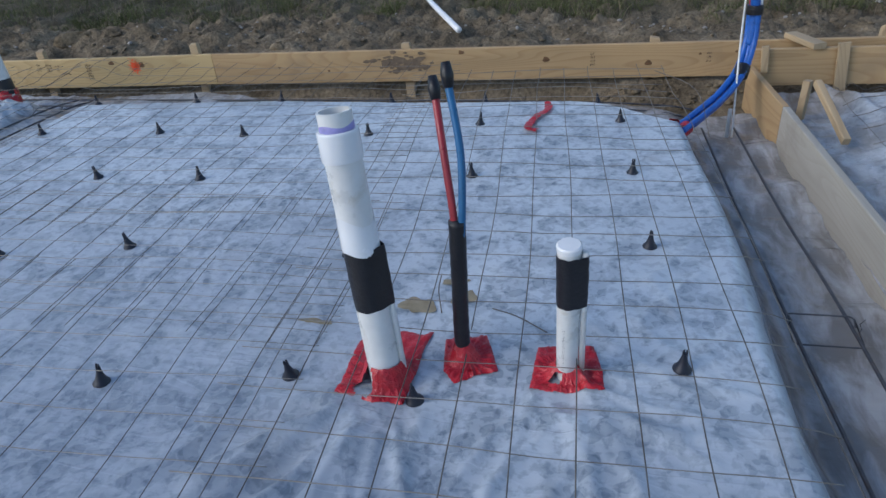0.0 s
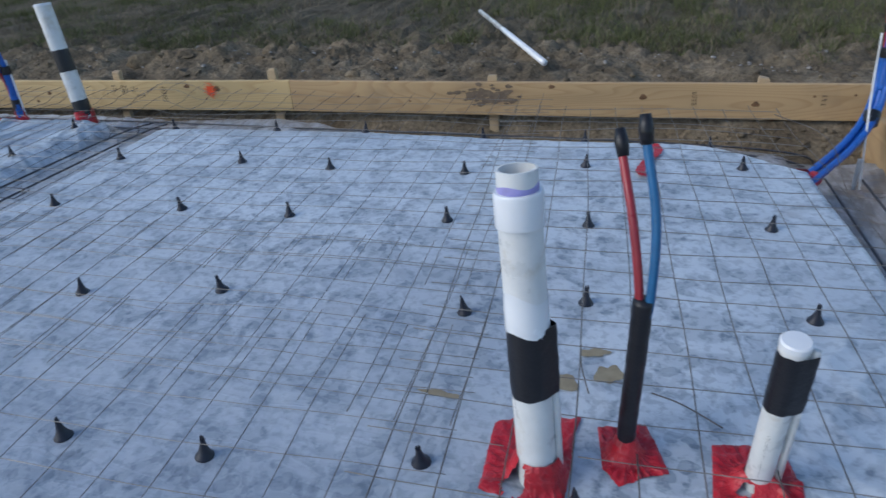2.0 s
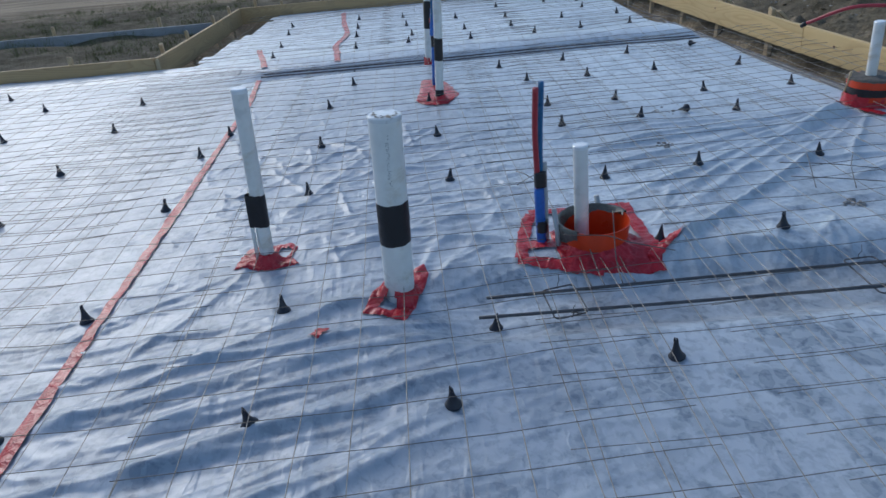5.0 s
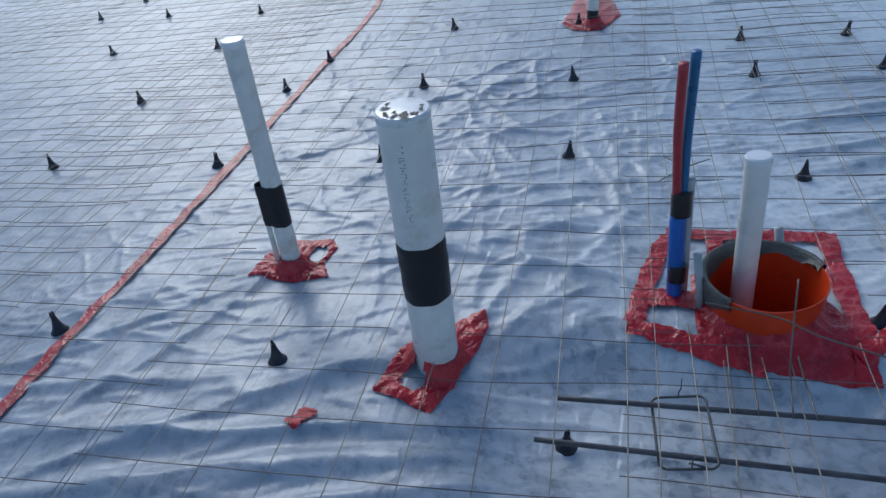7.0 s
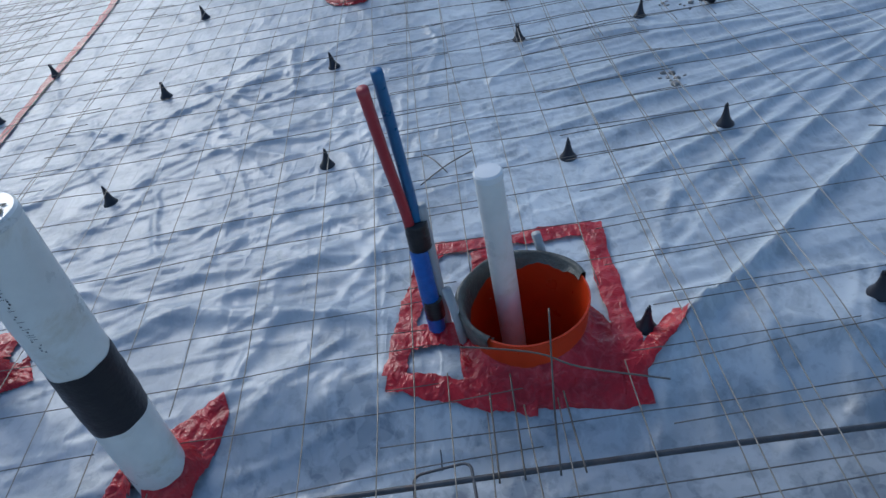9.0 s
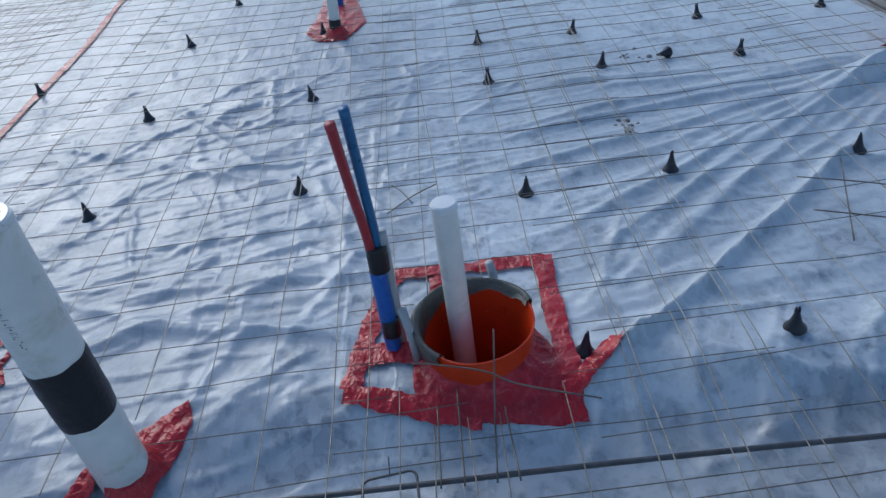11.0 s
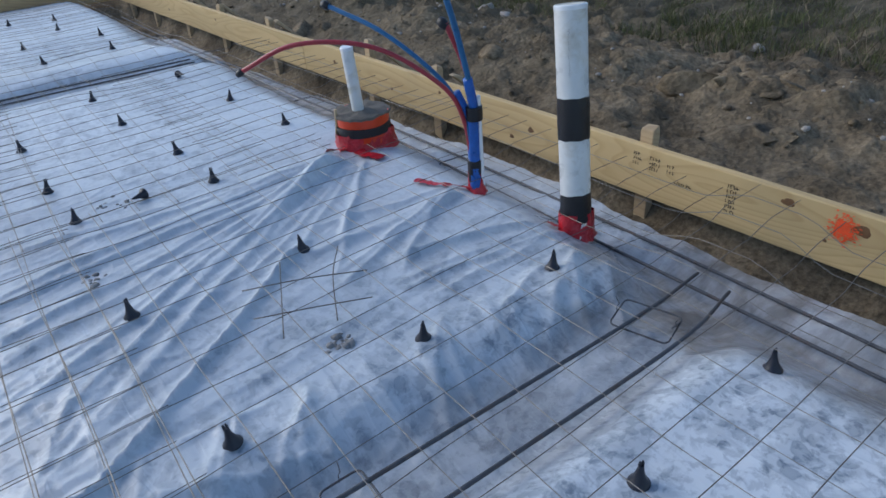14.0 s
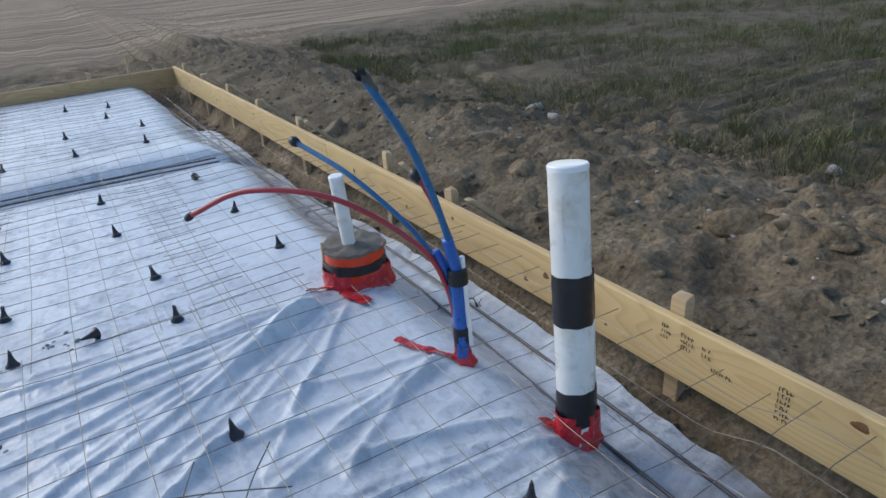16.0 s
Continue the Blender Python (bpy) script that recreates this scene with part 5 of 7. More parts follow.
def tape_strip(line, width, label, lift=0.006, seed=0, mat=None):
    """A crinkled ribbon of tape stuck along the film."""
    pts = bezier([(x, y, 0) for x, y in line], 24)
    r = random.Random(seed)
    cols = 5
    o = pts[0]
    verts, faces = [], []
    for i, p in enumerate(pts):
        d = (pts[min(i + 1, len(pts) - 1)] - pts[max(i - 1, 0)]).normalized()
        s = Vector((-d.y, d.x, 0))
        w = width * (1 + 0.10 * math.sin(i * 0.25 + seed) + 0.05 * math.sin(i * 0.71 + 2 * seed) + 0.05 * r.uniform(-1, 1))
        for c in range(cols):
            q = p + s * (w * (c / (cols - 1) - 0.5))
            verts.append((q.x - o.x, q.y - o.y, lift + 0.003 * r.uniform(0, 1) * (0 < c < cols - 1)))
    va = np.array(verts)
    va[:, 2] += film_height(va[:, 0] + o.x, va[:, 1] + o.y) + 0.009 * np.maximum(0, 0.45 - 2.2 * np.abs(fractal(va[:, 0] * 18, va[:, 1] * 18, seed + 950, 2)))
    verts = [tuple(q) for q in va]
    for i in range(len(pts) - 1):
        for c in range(cols - 1):
            a = i * cols + c
            faces.append((a, a + cols, a + cols + 1, a + 1))
    ob = mesh_object("tape_strip", verts, faces, mat or RED_TAPE, None, True, label, "tape", "red tape strips")
    ob.matrix_basis = Matrix.Translation((o.x, o.y, 0))
    return ob


tape_patch("tape_patch", [(-0.735, 1.405), (-0.742, 1.54), (-0.745, 1.665), (-0.62, 1.722), (-0.55, 1.715), (-0.508, 1.728), (-0.525, 1.665), (-0.522, 1.525), (-0.530, 1.395), (-0.57, 1.402), (-0.62, 1.391), (-0.675, 1.405)], (-0.602, 1.496), 0.0510, 0.075, "torn red tape sealing the leaning vent pipe", hole=(-0.052, -0.064, 0.030, 0.030), seed=1)
tape_patch("tape_patch", [(-0.444, 1.549), (-0.455, 1.62), (-0.467, 1.697), (-0.40, 1.712), (-0.341, 1.734), (-0.31, 1.65), (-0.282, 1.567), (-0.34, 1.543), (-0.402, 1.499)], (-0.392, 1.608), 0.021, 0.060, "red tape square sealing the tubing sleeve", seed=2)
tape_patch("tape_patch", [(-0.175, 1.69), (-0.01, 1.71), (0.01, 1.62), (0.025, 1.51), (-0.08, 1.50), (-0.185, 1.50), (-0.18, 1.60)], (-0.083, 1.575), 0.033, 0.035, "red tape square sealing the capped pipe", hole=(-0.03, -0.042, 0.018, 0.012), seed=3)
tape_patch("tape_patch", [(-3.799, 0.996), (-3.88, 1.013), (-3.956, 1.029), (-4.04, 1.10), (-4.136, 1.228), (-4.072, 1.25), (-3.977, 1.225), (-3.869, 1.195), (-3.757, 1.154), (-3.778, 1.083)], (-3.935, 1.135), 0.058, 0.05, "torn red tape sealing the large capped pipe", hole=(0.082, -0.045, 0.034, 0.034), seed=4)
tape_patch("tape_patch", [(-4.236, 0.415), (-4.348, 0.423), (-4.44, 0.444), (-4.476, 0.628), (-4.424, 0.665), (-4.335, 0.650), (-4.260, 0.695), (-4.225, 0.583)], (-4.302, 0.555), 0.032, 0.045, "torn red tape sealing a capped pipe", hole=(-0.075, 0.055, 0.045, 0.030), seed=5)
tape_patch("tape_patch", [(-6.60, 1.30), (-6.59, 1.46), (-6.85, 1.56), (-7.20, 1.50), (-7.42, 1.43), (-7.42, 1.27), (-7.02, 1.25), (-6.75, 1.22)], (-6.67, 1.405), 0.034, 0.05, "ragged red tape round a far pipe", seed=6)
# the sleeve and bucket share one broad taped panel
tape_patch("tape_patch", [(-4.03, 1.80), (-4.00, 1.98), (-3.98, 2.15), (-4.03, 2.165), (-4.12, 2.16), (-4.20, 2.14), (-4.26, 2.105), (-4.32, 2.07), (-4.365, 2.00), (-4.375, 1.90), (-4.34, 1.79), (-4.22, 1.79), (-4.10, 1.79)], BUCKET, 0.137, 0.020, "broad red tape panel sealing the orange bucket", seed=7)
tape_strip([(-3.98, 2.165), (-4.15, 2.170), (-4.35, 2.172), (-4.555, 2.178)], 0.055, "red tape strip framing the taped panel", 0.009, 22)
tape_strip([(-4.105, 1.62), (-4.075, 1.72), (-4.04, 1.84), (-4.015, 1.95)], 0.055, "red tape strip framing the taped panel", 0.007, 21)
tape_strip([(-4.11, 1.635), (-4.22, 1.655), (-4.33, 1.68), (-4.44, 1.71), (-4.52, 1.74)], 0.055, "red tape strip framing the taped panel", 0.008, 8)
tape_strip([(-4.535, 1.73), (-4.53, 1.90), (-4.535, 2.05), (-4.535, 2.18)], 0.05, "red tape strip framing the taped panel", 0.009, 9)
tape_strip([(-4.50, 1.865), (-4.41, 1.87), (-4.33, 1.88)], 0.05, "short red tape strip beside the bucket", 0.008, 10)
tape_strip([(-4.22, 1.66), (-4.22, 1.74), (-4.21, 1.82)], 0.07, "short red tape strip round the sleeve", 0.010, 11)
tape_strip([(-4.04, 2.15), (-4.10, 2.23), (-4.17, 2.305)], 0.045, "loose red tape end beside the bucket", 0.012, 12)
tape_strip([(-4.475, 4.160), (-4.42, 4.172), (-4.365, 4.19)], 0.055, "torn red tape tail at the stout pipe", 0.012, 23)
# seams
tape_strip([(-2.6, 0.03), (-3.12, 0.0), (-4.49, -0.04), (-6.3, -0.11), (-7.0, -0.13), (-7.82, -0.22), (-8.12, -0.25)], 0.044, "long crinkled red tape seam between two film sheets", 0.006, 13)
tape_strip([(-8.5, -0.28), (-9.0, -0.40), (-9.6, -0.56)], 0.06, "red tape seam on the far pad", 0.008, 14)
tape_strip([(-8.05, -0.25), (-8.12, 0.05), (-8.10, 0.42)], 0.05, "red tape seam along the far trench", 0.008, 15)
tape_strip([(-8.5, 0.45), (-9.0, 0.40), (-9.46, 0.34), (-10.2, 0.40), (-11.0, 0.30), (-12.1, 0.19)], 0.065, "wide red tape seam on the far pad", 0.008, 16)
tape_strip([(-0.31, 3.93), (-0.30, 3.80), (-0.36, 3.66), (-0.385, 3.50), (-0.33, 3.47)], 0.042, "loose curled scrap of red tape", 0.012, 17)
tape_strip([(-3.655, 0.83), (-3.69, 0.855), (-3.72, 0.86)], 0.05, "small torn patch of red tape", 0.006, 18)
tape_strip([(-5.70, 3.925), (-5.685, 3.88), (-5.67, 3.84), (-5.66, 3.805)], 0.04, "torn red tape tail at the filled bucket", 0.012, 24)
tape_strip([(-5.62, 3.955), (-5.57, 3.96), (-5.51, 3.985), (-5.46, 4.00)], 0.06, "torn red tape tail at the filled bucket", 0.012, 25)
tape_strip([(-5.13, 3.97), (-5.00, 4.02), (-4.88, 4.09)], 0.035, "red tape tail trailing from the tubing", 0.012, 19)
tape_strip([(0.34, 3.83), (0.38, 3.76), (0.40, 3.68)], 0.05, "red tape at the tubing bundle", 0.010, 20)
for k, (x, y, rx, ry) in enumerate(((-0.50, 2.03, 0.045, 0.022), (-0.45, 1.93, 0.035, 0.05), (-0.60, 1.87, 0.055, 0.05), (-0.93, 1.75, 0.06, 0.014))):
    n = 26
    v = [(0, 0, float(film_height(x, y)) + 0.004)]
    for i in range(n):
        a = 2 * math.pi * i / n
        w = 1 + 0.25 * math.sin(2 * a + k) + 0.15 * math.sin(5 * a + 2 * k)
        px, py = rx * w * math.cos(a), ry * w * math.sin(a)
        v.append((px, py, float(film_height(x + px, y + py)) + 0.003))
    ob = mesh_object("sand_stain", v, [(0, 1 + i, 1 + (i + 1) % n) for i in range(n)], SAND_STAIN, None, True, "dry sandy smear on the film", "stain", kind="stuff")
    ob.matrix_basis = Matrix.Translation((x, y, 0))


# ---- pipes ----
def tape_wrap(parent, radius, rod, z0, z1):
    """Tape drawn tight round a pipe and, where there is one, the rod beside it; its ends run a little askew."""
    pts = [(radius * math.cos(2 * math.pi * k / 60), radius * math.sin(2 * math.pi * k / 60)) for k in range(60)]
    if rod:
        pts += [(rod[0] + rod[2] * math.cos(2 * math.pi * k / 24), rod[1] + rod[2] * math.sin(2 * math.pi * k / 24)) for k in range(24)]
    pts.sort()
    hull = []
    for seq in (pts, pts[::-1]):
        half = []
        for p in seq:
            while len(half) > 1 and (half[-1][0] - half[-2][0]) * (p[1] - half[-2][1]) - (half[-1][1] - half[-2][1]) * (p[0] - half[-2][0]) <= 0:
                half.pop()
            half.append(p)
        hull += half[:-1]
    # even steps round the outline
    ring = []
    n = 56
    total = [0.0]
    loop = hull + hull[:1]
    for p, q in zip(loop, loop[1:]):
        total.append(total[-1] + math.dist(p, q))
    i = 0
    for k in range(n):
        want = total[-1] * k / n
        while total[i + 1] < want:
            i += 1
        f = (want - total[i]) / max(1e-9, total[i + 1] - total[i])
        ring.append((loop[i][0] + (loop[i + 1][0] - loop[i][0]) * f, loop[i][1] + (loop[i + 1][1] - loop[i][1]) * f))
    r = random.Random(int(z0 * 1000) + int(radius * 1e5))
    ph, tilt = r.uniform(0, 6.28), r.uniform(0.001, 0.004)
    verts, faces = [], []
    rows = 9
    for j in range(rows):
        s = j / (rows - 1)
        for k, (x, y) in enumerate(ring):
            a = math.atan2(y, x)
            edge = 1.0 if j in (0, rows - 1) else 0.0
            swell = 1 + 0.012 * math.sin(3 * s * 6.28 + ph) * (1 - edge) + 0.006 * math.sin(5 * a + 9 * s + ph) * (1 - edge) - 0.02 * edge
            z = z0 + (z1 - z0) * s + tilt * math.sin(a + ph) + (0.0012 * math.sin(7 * a + ph) if edge else 0)
            verts.append((x * swell, y * swell, z))
    for j in range(rows - 1):
        for k in range(n):
            p, q = j * n + k, j * n + (k + 1) % n
            faces.append((p, q, q + n, p + n))
    return mesh_object("tape_band", verts, faces, BLACK_TAPE, parent, True, "black tape band")


def pipe(at, top, radius, name="vent_pipe", label="", bands=(), cap=None, cap_drop=0.012, open_top=False, rod=None, print_bar=None, group="stub pipes", mat=None, bury=0.12):
    """A plastic stub pipe standing between two points. bands: (from, to) along it in metres, wrapped in black tape."""
    a, t = Vector(at), Vector(top)
    length = (t - a).length
    ob = base(name, at, label, "pipe", group)
    ob.matrix_basis = aim(a, t)
    body = [(radius, -bury), (radius, length * 0.5), (radius, length)]
    if open_top:
        body += [(radius - 0.006, length), (radius - 0.006, length - 0.25), (0.0, length - 0.25)]
    else:
        body += [(0.0, length)]
    v, f = lathe_data(body, 36)
    mesh_object("pipe", v, f, mat or PVC, ob)
    if cap:
        r = radius + 0.0016
        v, f = lathe_data([(radius + 0.0006, length - cap_drop), (r, length - cap_drop), (r, length + 0.001), (r - 0.004, length + 0.005), (0, length + 0.006)], 36)
        mesh_object("cap", v, f, PVC_MUDDY if "mud" in cap else PVC_CAP, ob, True, cap)
    side = aim(a, t).to_3x3().inverted() @ Vector((rod[0], rod[1], 0)) if rod else None
    for b0_, b1_ in bands:                                 # the tape also goes round the rod
        tape_wrap(ob, radius + 0.0018, (side.x, side.y, rod[4] + 0.0018) if rod else None, b0_, b1_)
    if rod:
        ox, oy, z0, z1, rr = rod
        dx, dy = side.x, side.y
        tube("rod", [(dx, dy, z0), (dx, dy, (z0 + z1) / 2), (dx, dy, z1)], rr, PVC, ob, 10, "white rod strapped to the pipe")
    if print_bar:
        ang, z0, z1, h = print_bar
        r0 = random.Random(int(z0 * 1000))
        z = z0
        vs, fs = [], []
        while z < z1:
            step = r0.uniform(0.6, 1.2) * h * 0.55
            da = h / radius / 2
            lo, hi, wide = r0.choice(((-1, 1, 0.22), (-1, -0.5, 0.6), (0.5, 1, 0.6), (-0.3, 0.2, 0.5), (-1, 1, 0.16)))
            i = len(vs)
            for aa, zz in ((ang + lo * da, z), (ang + hi * da, z), (ang + hi * da, z + step * wide), (ang + lo * da, z + step * wide)):
                vs.append(((radius + 0.0008) * math.cos(aa), (radius + 0.0008) * math.sin(aa), zz))
            fs.append((i, i + 1, i + 2, i + 3))
            z += step * (1.0 if r0.random() < 0.8 else 2.2)
        mesh_object("print", vs, fs, INK, ob, False, "line of dark printed marks")
    return ob


def mud_smear(parent, spots, z):
    for k, (x, y, r) in enumerate(spots):
        n = 22
        v = [(x, y, z + 0.002)]
        for i in range(n):
            a = 2 * math.pi * i / n
            w = r * (1 + 0.35 * math.sin(2 * a + k * 2.1) + 0.22 * math.sin(5 * a + k) + 0.1 * math.sin(9 * a))
            v.append((x + w * math.cos(a), y + 0.7 * w * math.sin(a), z + 0.0008))
        mesh_object("mud_smear", v, [(0, 1 + i, 1 + (i + 1) % n) for i in range(n)], MUD, parent, True, "dark dried mud")


def local_angle(at, top, toward):
    """The angle, in a pipe's own frame, that faces a place."""
    m = aim(Vector(at), Vector(top)).inverted()
    q = m @ Vector(toward)
    return math.atan2(q.y, q.x)


# leaning pipe with an open coupling
A0, A1 = (-0.598, 1.490, 0.0), (-0.656, 1.560, 0.810)
LA = (Vector(A1) - Vector(A0)).length
vent = pipe(A0, A1, 0.0445, "vent_pipe", "leaning white pipe with open coupling and black tape band", bands=[], open_top=True, rod=(0.055, 0.002, -0.02, 0.44, 0.0095))
side_ = aim(Vector(A0), Vector(A1)).to_3x3().inverted() @ Vector((0.055, 0.002, 0))
v, f = lathe_data([(0.0488, -0.12), (0.0488, 0.2), (0.0486, 0.5), (0.0488, LA - 0.115), (0.0445, LA - 0.113)], 40)
mesh_object("lower_pipe", v, f, PVC, vent, True, "thicker lower length of white pipe")
tape_wrap(vent, 0.0506, (side_.x, side_.y, 0.0113), 0.268, 0.448)
v, f = lathe_data([(0.0488, LA - 0.1235), (0.0538, LA - 0.1235), (0.0545, LA - 0.1215), (0.0538, LA - 0.055), (0.0528, LA - 0.0485), (0.0512, LA - 0.0470), (0.0447, LA - 0.0470)], 40)
mesh_object("coupling", v, f, PVC_CAP, vent, True, "wide white coupling")
v, f = lathe_data([(0.0446, LA - 0.047), (0.0452, LA - 0.046), (0.0452, LA - 0.033), (0.0446, LA - 0.032)], 40, 0.006)
v = [(x, y, z + 0.004 * math.sin(3 * math.atan2(y, x)) * (i > 80)) for i, (x, y, z) in enumerate(v)]
mesh_object("primer_ring", v, f, PURPLE, vent, True, "purple primer stain")
v, f = lathe_data([(0.0496, LA - 0.385), (0.0516, LA - 0.375), (0.0510, LA - 0.345), (0.0506, LA - 0.31), (0.0493, LA - 0.285)], 30, 0.008, 4)
v = [(x, y, z + 0.014 * math.sin(2 * math.atan2(y, x) + 1)) for x, y, z in v]
mesh_object("plastic_wrap", v, f, PVC_CAP, vent, True, "scrap of clear wrap")

stub = pipe((-0.083, 1.575, 0.0), (-0.082, 1.520, 0.475), 0.0305, "stub_pipe", "short capped white pipe with black tape top", bands=[(0.285, 0.452)], cap="clean white cap", rod=(0.040, -0.004, 0.0, 0.462, 0.0085),
            print_bar=(local_angle((-0.083, 1.575, 0), (-0.082, 1.52, 0.475), (-0.5, 0.3, 0.3)), 0.05, 0.22, 0.006))
big_pipe = pipe((-3.935, 1.135, 0.0), (-3.930, 1.158, 0.705), 0.0572, "stub_pipe", "large white capped pipe with a black tape band", bands=[(0.23, 0.395)], cap="white cap scuffed with mud",
     print_bar=(local_angle((-3.935, 1.135, 0), (-3.93, 1.158, 0.705), (-2.3, 1.25, 0.5)), 0.47, 0.655, 0.012))
mud_smear(big_pipe, ((-0.032, -0.022, 0.015), (-0.040, -0.004, 0.009), (-0.012, 0.034, 0.010), (-0.036, 0.020, 0.008), (0.010, 0.040, 0.006), (-0.018, -0.038, 0.009), (0.004, -0.042, 0.007), (-0.024, 0.006, 0.005), (0.022, -0.034, 0.005), (-0.044, 0.010, 0.005)), 0.7115)
pipe((-4.305, 0.552, 0.0), (-4.288, 0.592, 0.758), 0.0305, "stub_pipe", "slim capped white pipe with a black tape band", bands=[(0.18, 0.325)], cap="white cap", rod=(0.018, -0.038, -0.02, 0.315, 0.0085))
pipe((-4.262, 1.925, -0.25), (-4.284, 1.911, 0.408), 0.0305, "stub_pipe", "slim capped white pipe standing in the orange bucket", cap="white cap",)
pipe((-6.668, 1.400, 0.0), (-6.660, 1.443, 0.83), 0.0305, "stub_pipe", "far slim white pipe with black tape bands", bands=[(0.0, 0.10), (0.315, 0.475)], cap="white cap")
pipe((-8.10, 1.36, -0.06), (-8.09, 1.42, 0.98), 0.0445, "stub_pipe", "tall far white pipe with black tape bands", bands=[(0.0, 0.08), (0.38, 0.62)], cap="white cap")
pipe((-4.385, 4.222, -0.06), (-4.490, 4.270, 0.785), 0.0572, "stub_pipe", "stout white capped pipe with black tape bands", bands=[(0.06, 0.175), (0.387, 0.541)], cap="clean white cap", rod=(0.006, 0.066, 0.0, 0.53, 0.0085),
     print_bar=(local_angle((-4.385, 4.222, -0.06), (-4.49, 4.27, 0.785), (-3.6, 3.0, 0.6)), 0.62, 0.78, 0.005))
pipe((-5.735, 4.055, 0.05), (-5.722, 4.028, 0.495), 0.0305, "stub_pipe", "slim capped white pipe rising from the mud-filled bucket", cap="white cap")
# red collars on the northern pipes
def collar(at, r0, r1, height, label, seed=0, lean=(0, 0, 1)):
    v, f = lathe_data([(r1 + 0.018, -0.014), (r1 + 0.008, 0.002), (r0 + 0.006, 0.03), (r0 + 0.004, height * 0.6), (r0 + 0.003, height)], 30, 0.05, seed)
    r = random.Random(seed)
    v = [(x + r.uniform(-0.004, 0.004), y + r.uniform(-0.004, 0.004), z + (r.uniform(-0.012, 0.012) if i < 60 else r.uniform(-0.003, 0.003) if i >= 120 else 0)) for i, (x, y, z) in enumerate(v)]
    ob = mesh_object("tape_collar", v, f, RED_TAPE, None, True, label, "tape", "red tape patches")
    ob.matrix_basis = aim(Vector(at), Vector(at) + Vector(lean))
    return ob


collar((-4.390, 4.2245, float(film_height(-4.39, 4.22)) + 0.012), 0.063, 0.060, 0.095, "red tape collar round the stout pipe", 1, (-0.105, 0.048, 0.845))
collar((-8.10, 1.36, float(film_height(-8.1, 1.36)) + 0.01), 0.0445, 0.05, 0.08, "red tape collar round the far pipe", 2)

# loose length of pipe on the spoil
L0, L1 = (-1.140, 5.510), (-2.38, 8.75)
loose = tube("loose_pipe", [(L0[0], L0[1], 0.075), (L1[0], L1[1], -0.07)], 0.026, PVC_CAP, None, 20)
tagged(loose, "loose length of white pipe lying on the soil", "pipe")


# ---- buckets ----
def orange_bucket(at, rim_z, low, r_low, r_rim, label, filled):
    ob = base("orange_bucket", (at[0], at[1], 0), label, "bucket", "orange buckets")
    if filled:
        prof = [(r_low, low), (r_rim, rim_z - 0.01), (r_rim, rim_z), (r_rim - 0.006, rim_z), (r_rim - 0.01, 0.0)]
    else:
        prof = [(r_low - 0.022, low), (r_low, 0.0), (r_low + 0.006, 0.050), (r_rim - 0.001, rim_z - 0.006), (r_rim, rim_z), (r_rim - 0.004, rim_z + 0.001), (r_rim - 0.006, rim_z - 0.006), (r_low + 0.001, 0.050), (r_low - 0.005, 0.0), (r_low - 0.027, low)]
    v, f = lathe_data(prof, 56, 0.010, 3)
    mesh_object("shell", v, f, ORANGE, ob)
    return ob


b_one = orange_bucket(BUCKET, 0.104, -0.70, 0.138, 0.150, "cut-off orange bucket boxing out a drain", False)
# unseen dark floor, added to soak up light inside the bucket
v, f = lathe_data([(0.16, -0.68), (0.10, -0.69), (0.05, -0.685), (0.0, -0.69)], 40, 0.01, 2)
mesh_object("dark_floor", v, f, CEMENT, b_one, True, "added dark floor, out of view, that dims the bucket's inside")
# grey tape folded over its western rim
vs, fs = [], []
arc = [radians(a) for a in np.linspace(106, 322, 60)]
for k, a in enumerate(arc):
    wob = 0.006 * math.sin(k * 0.21) + 0.004 * math.sin(k * 0.47 + 1) + 0.0012 * math.sin(k * 1.9)
    end = min(1, min(k, 59 - k) / 6)
    out_r = 0.157 + 0.003 * math.sin(k * 0.33)
    for rr, zz in ((out_r - 0.008, 0.050 + 2 * wob + 0.03 * (1 - end)), (out_r - 0.002, 0.085), (out_r, 0.108), (out_r - 0.006, 0.113 + 0.3 * wob), (0.143, 0.109), (0.137, 0.092), (0.131, 0.082 - 0.05 * math.exp(-((math.degrees(a) - 262) / 38) ** 2) + 1.5 * wob + 0.02 * (1 - end))):
        vs.append((rr * math.cos(a), rr * math.sin(a), zz))
for k in range(len(arc) - 1):
    for i in range(6):
        a = k * 7 + i
        fs.append((a, a + 1, a + 8, a + 7))
mesh_object("grey_tape", vs, fs, GREY_TAPE, b_one, True, "grey tape folded over the rim")
for (x, y), r, top in (((-4.185, 1.803), 0.011, 0.175), ((-4.385, 2.03), 0.012, 0.13)):
    ob = tube("grey_stub", [(x, y, 0.0), (x - 0.006, y - 0.006, top / 2), (x - 0.014, y - 0.018, top)], r, GREY_PIPE, None, 12)
    tagged(ob, "thin grey conduit stub beside the bucket", "conduit", "grey conduit stubs")

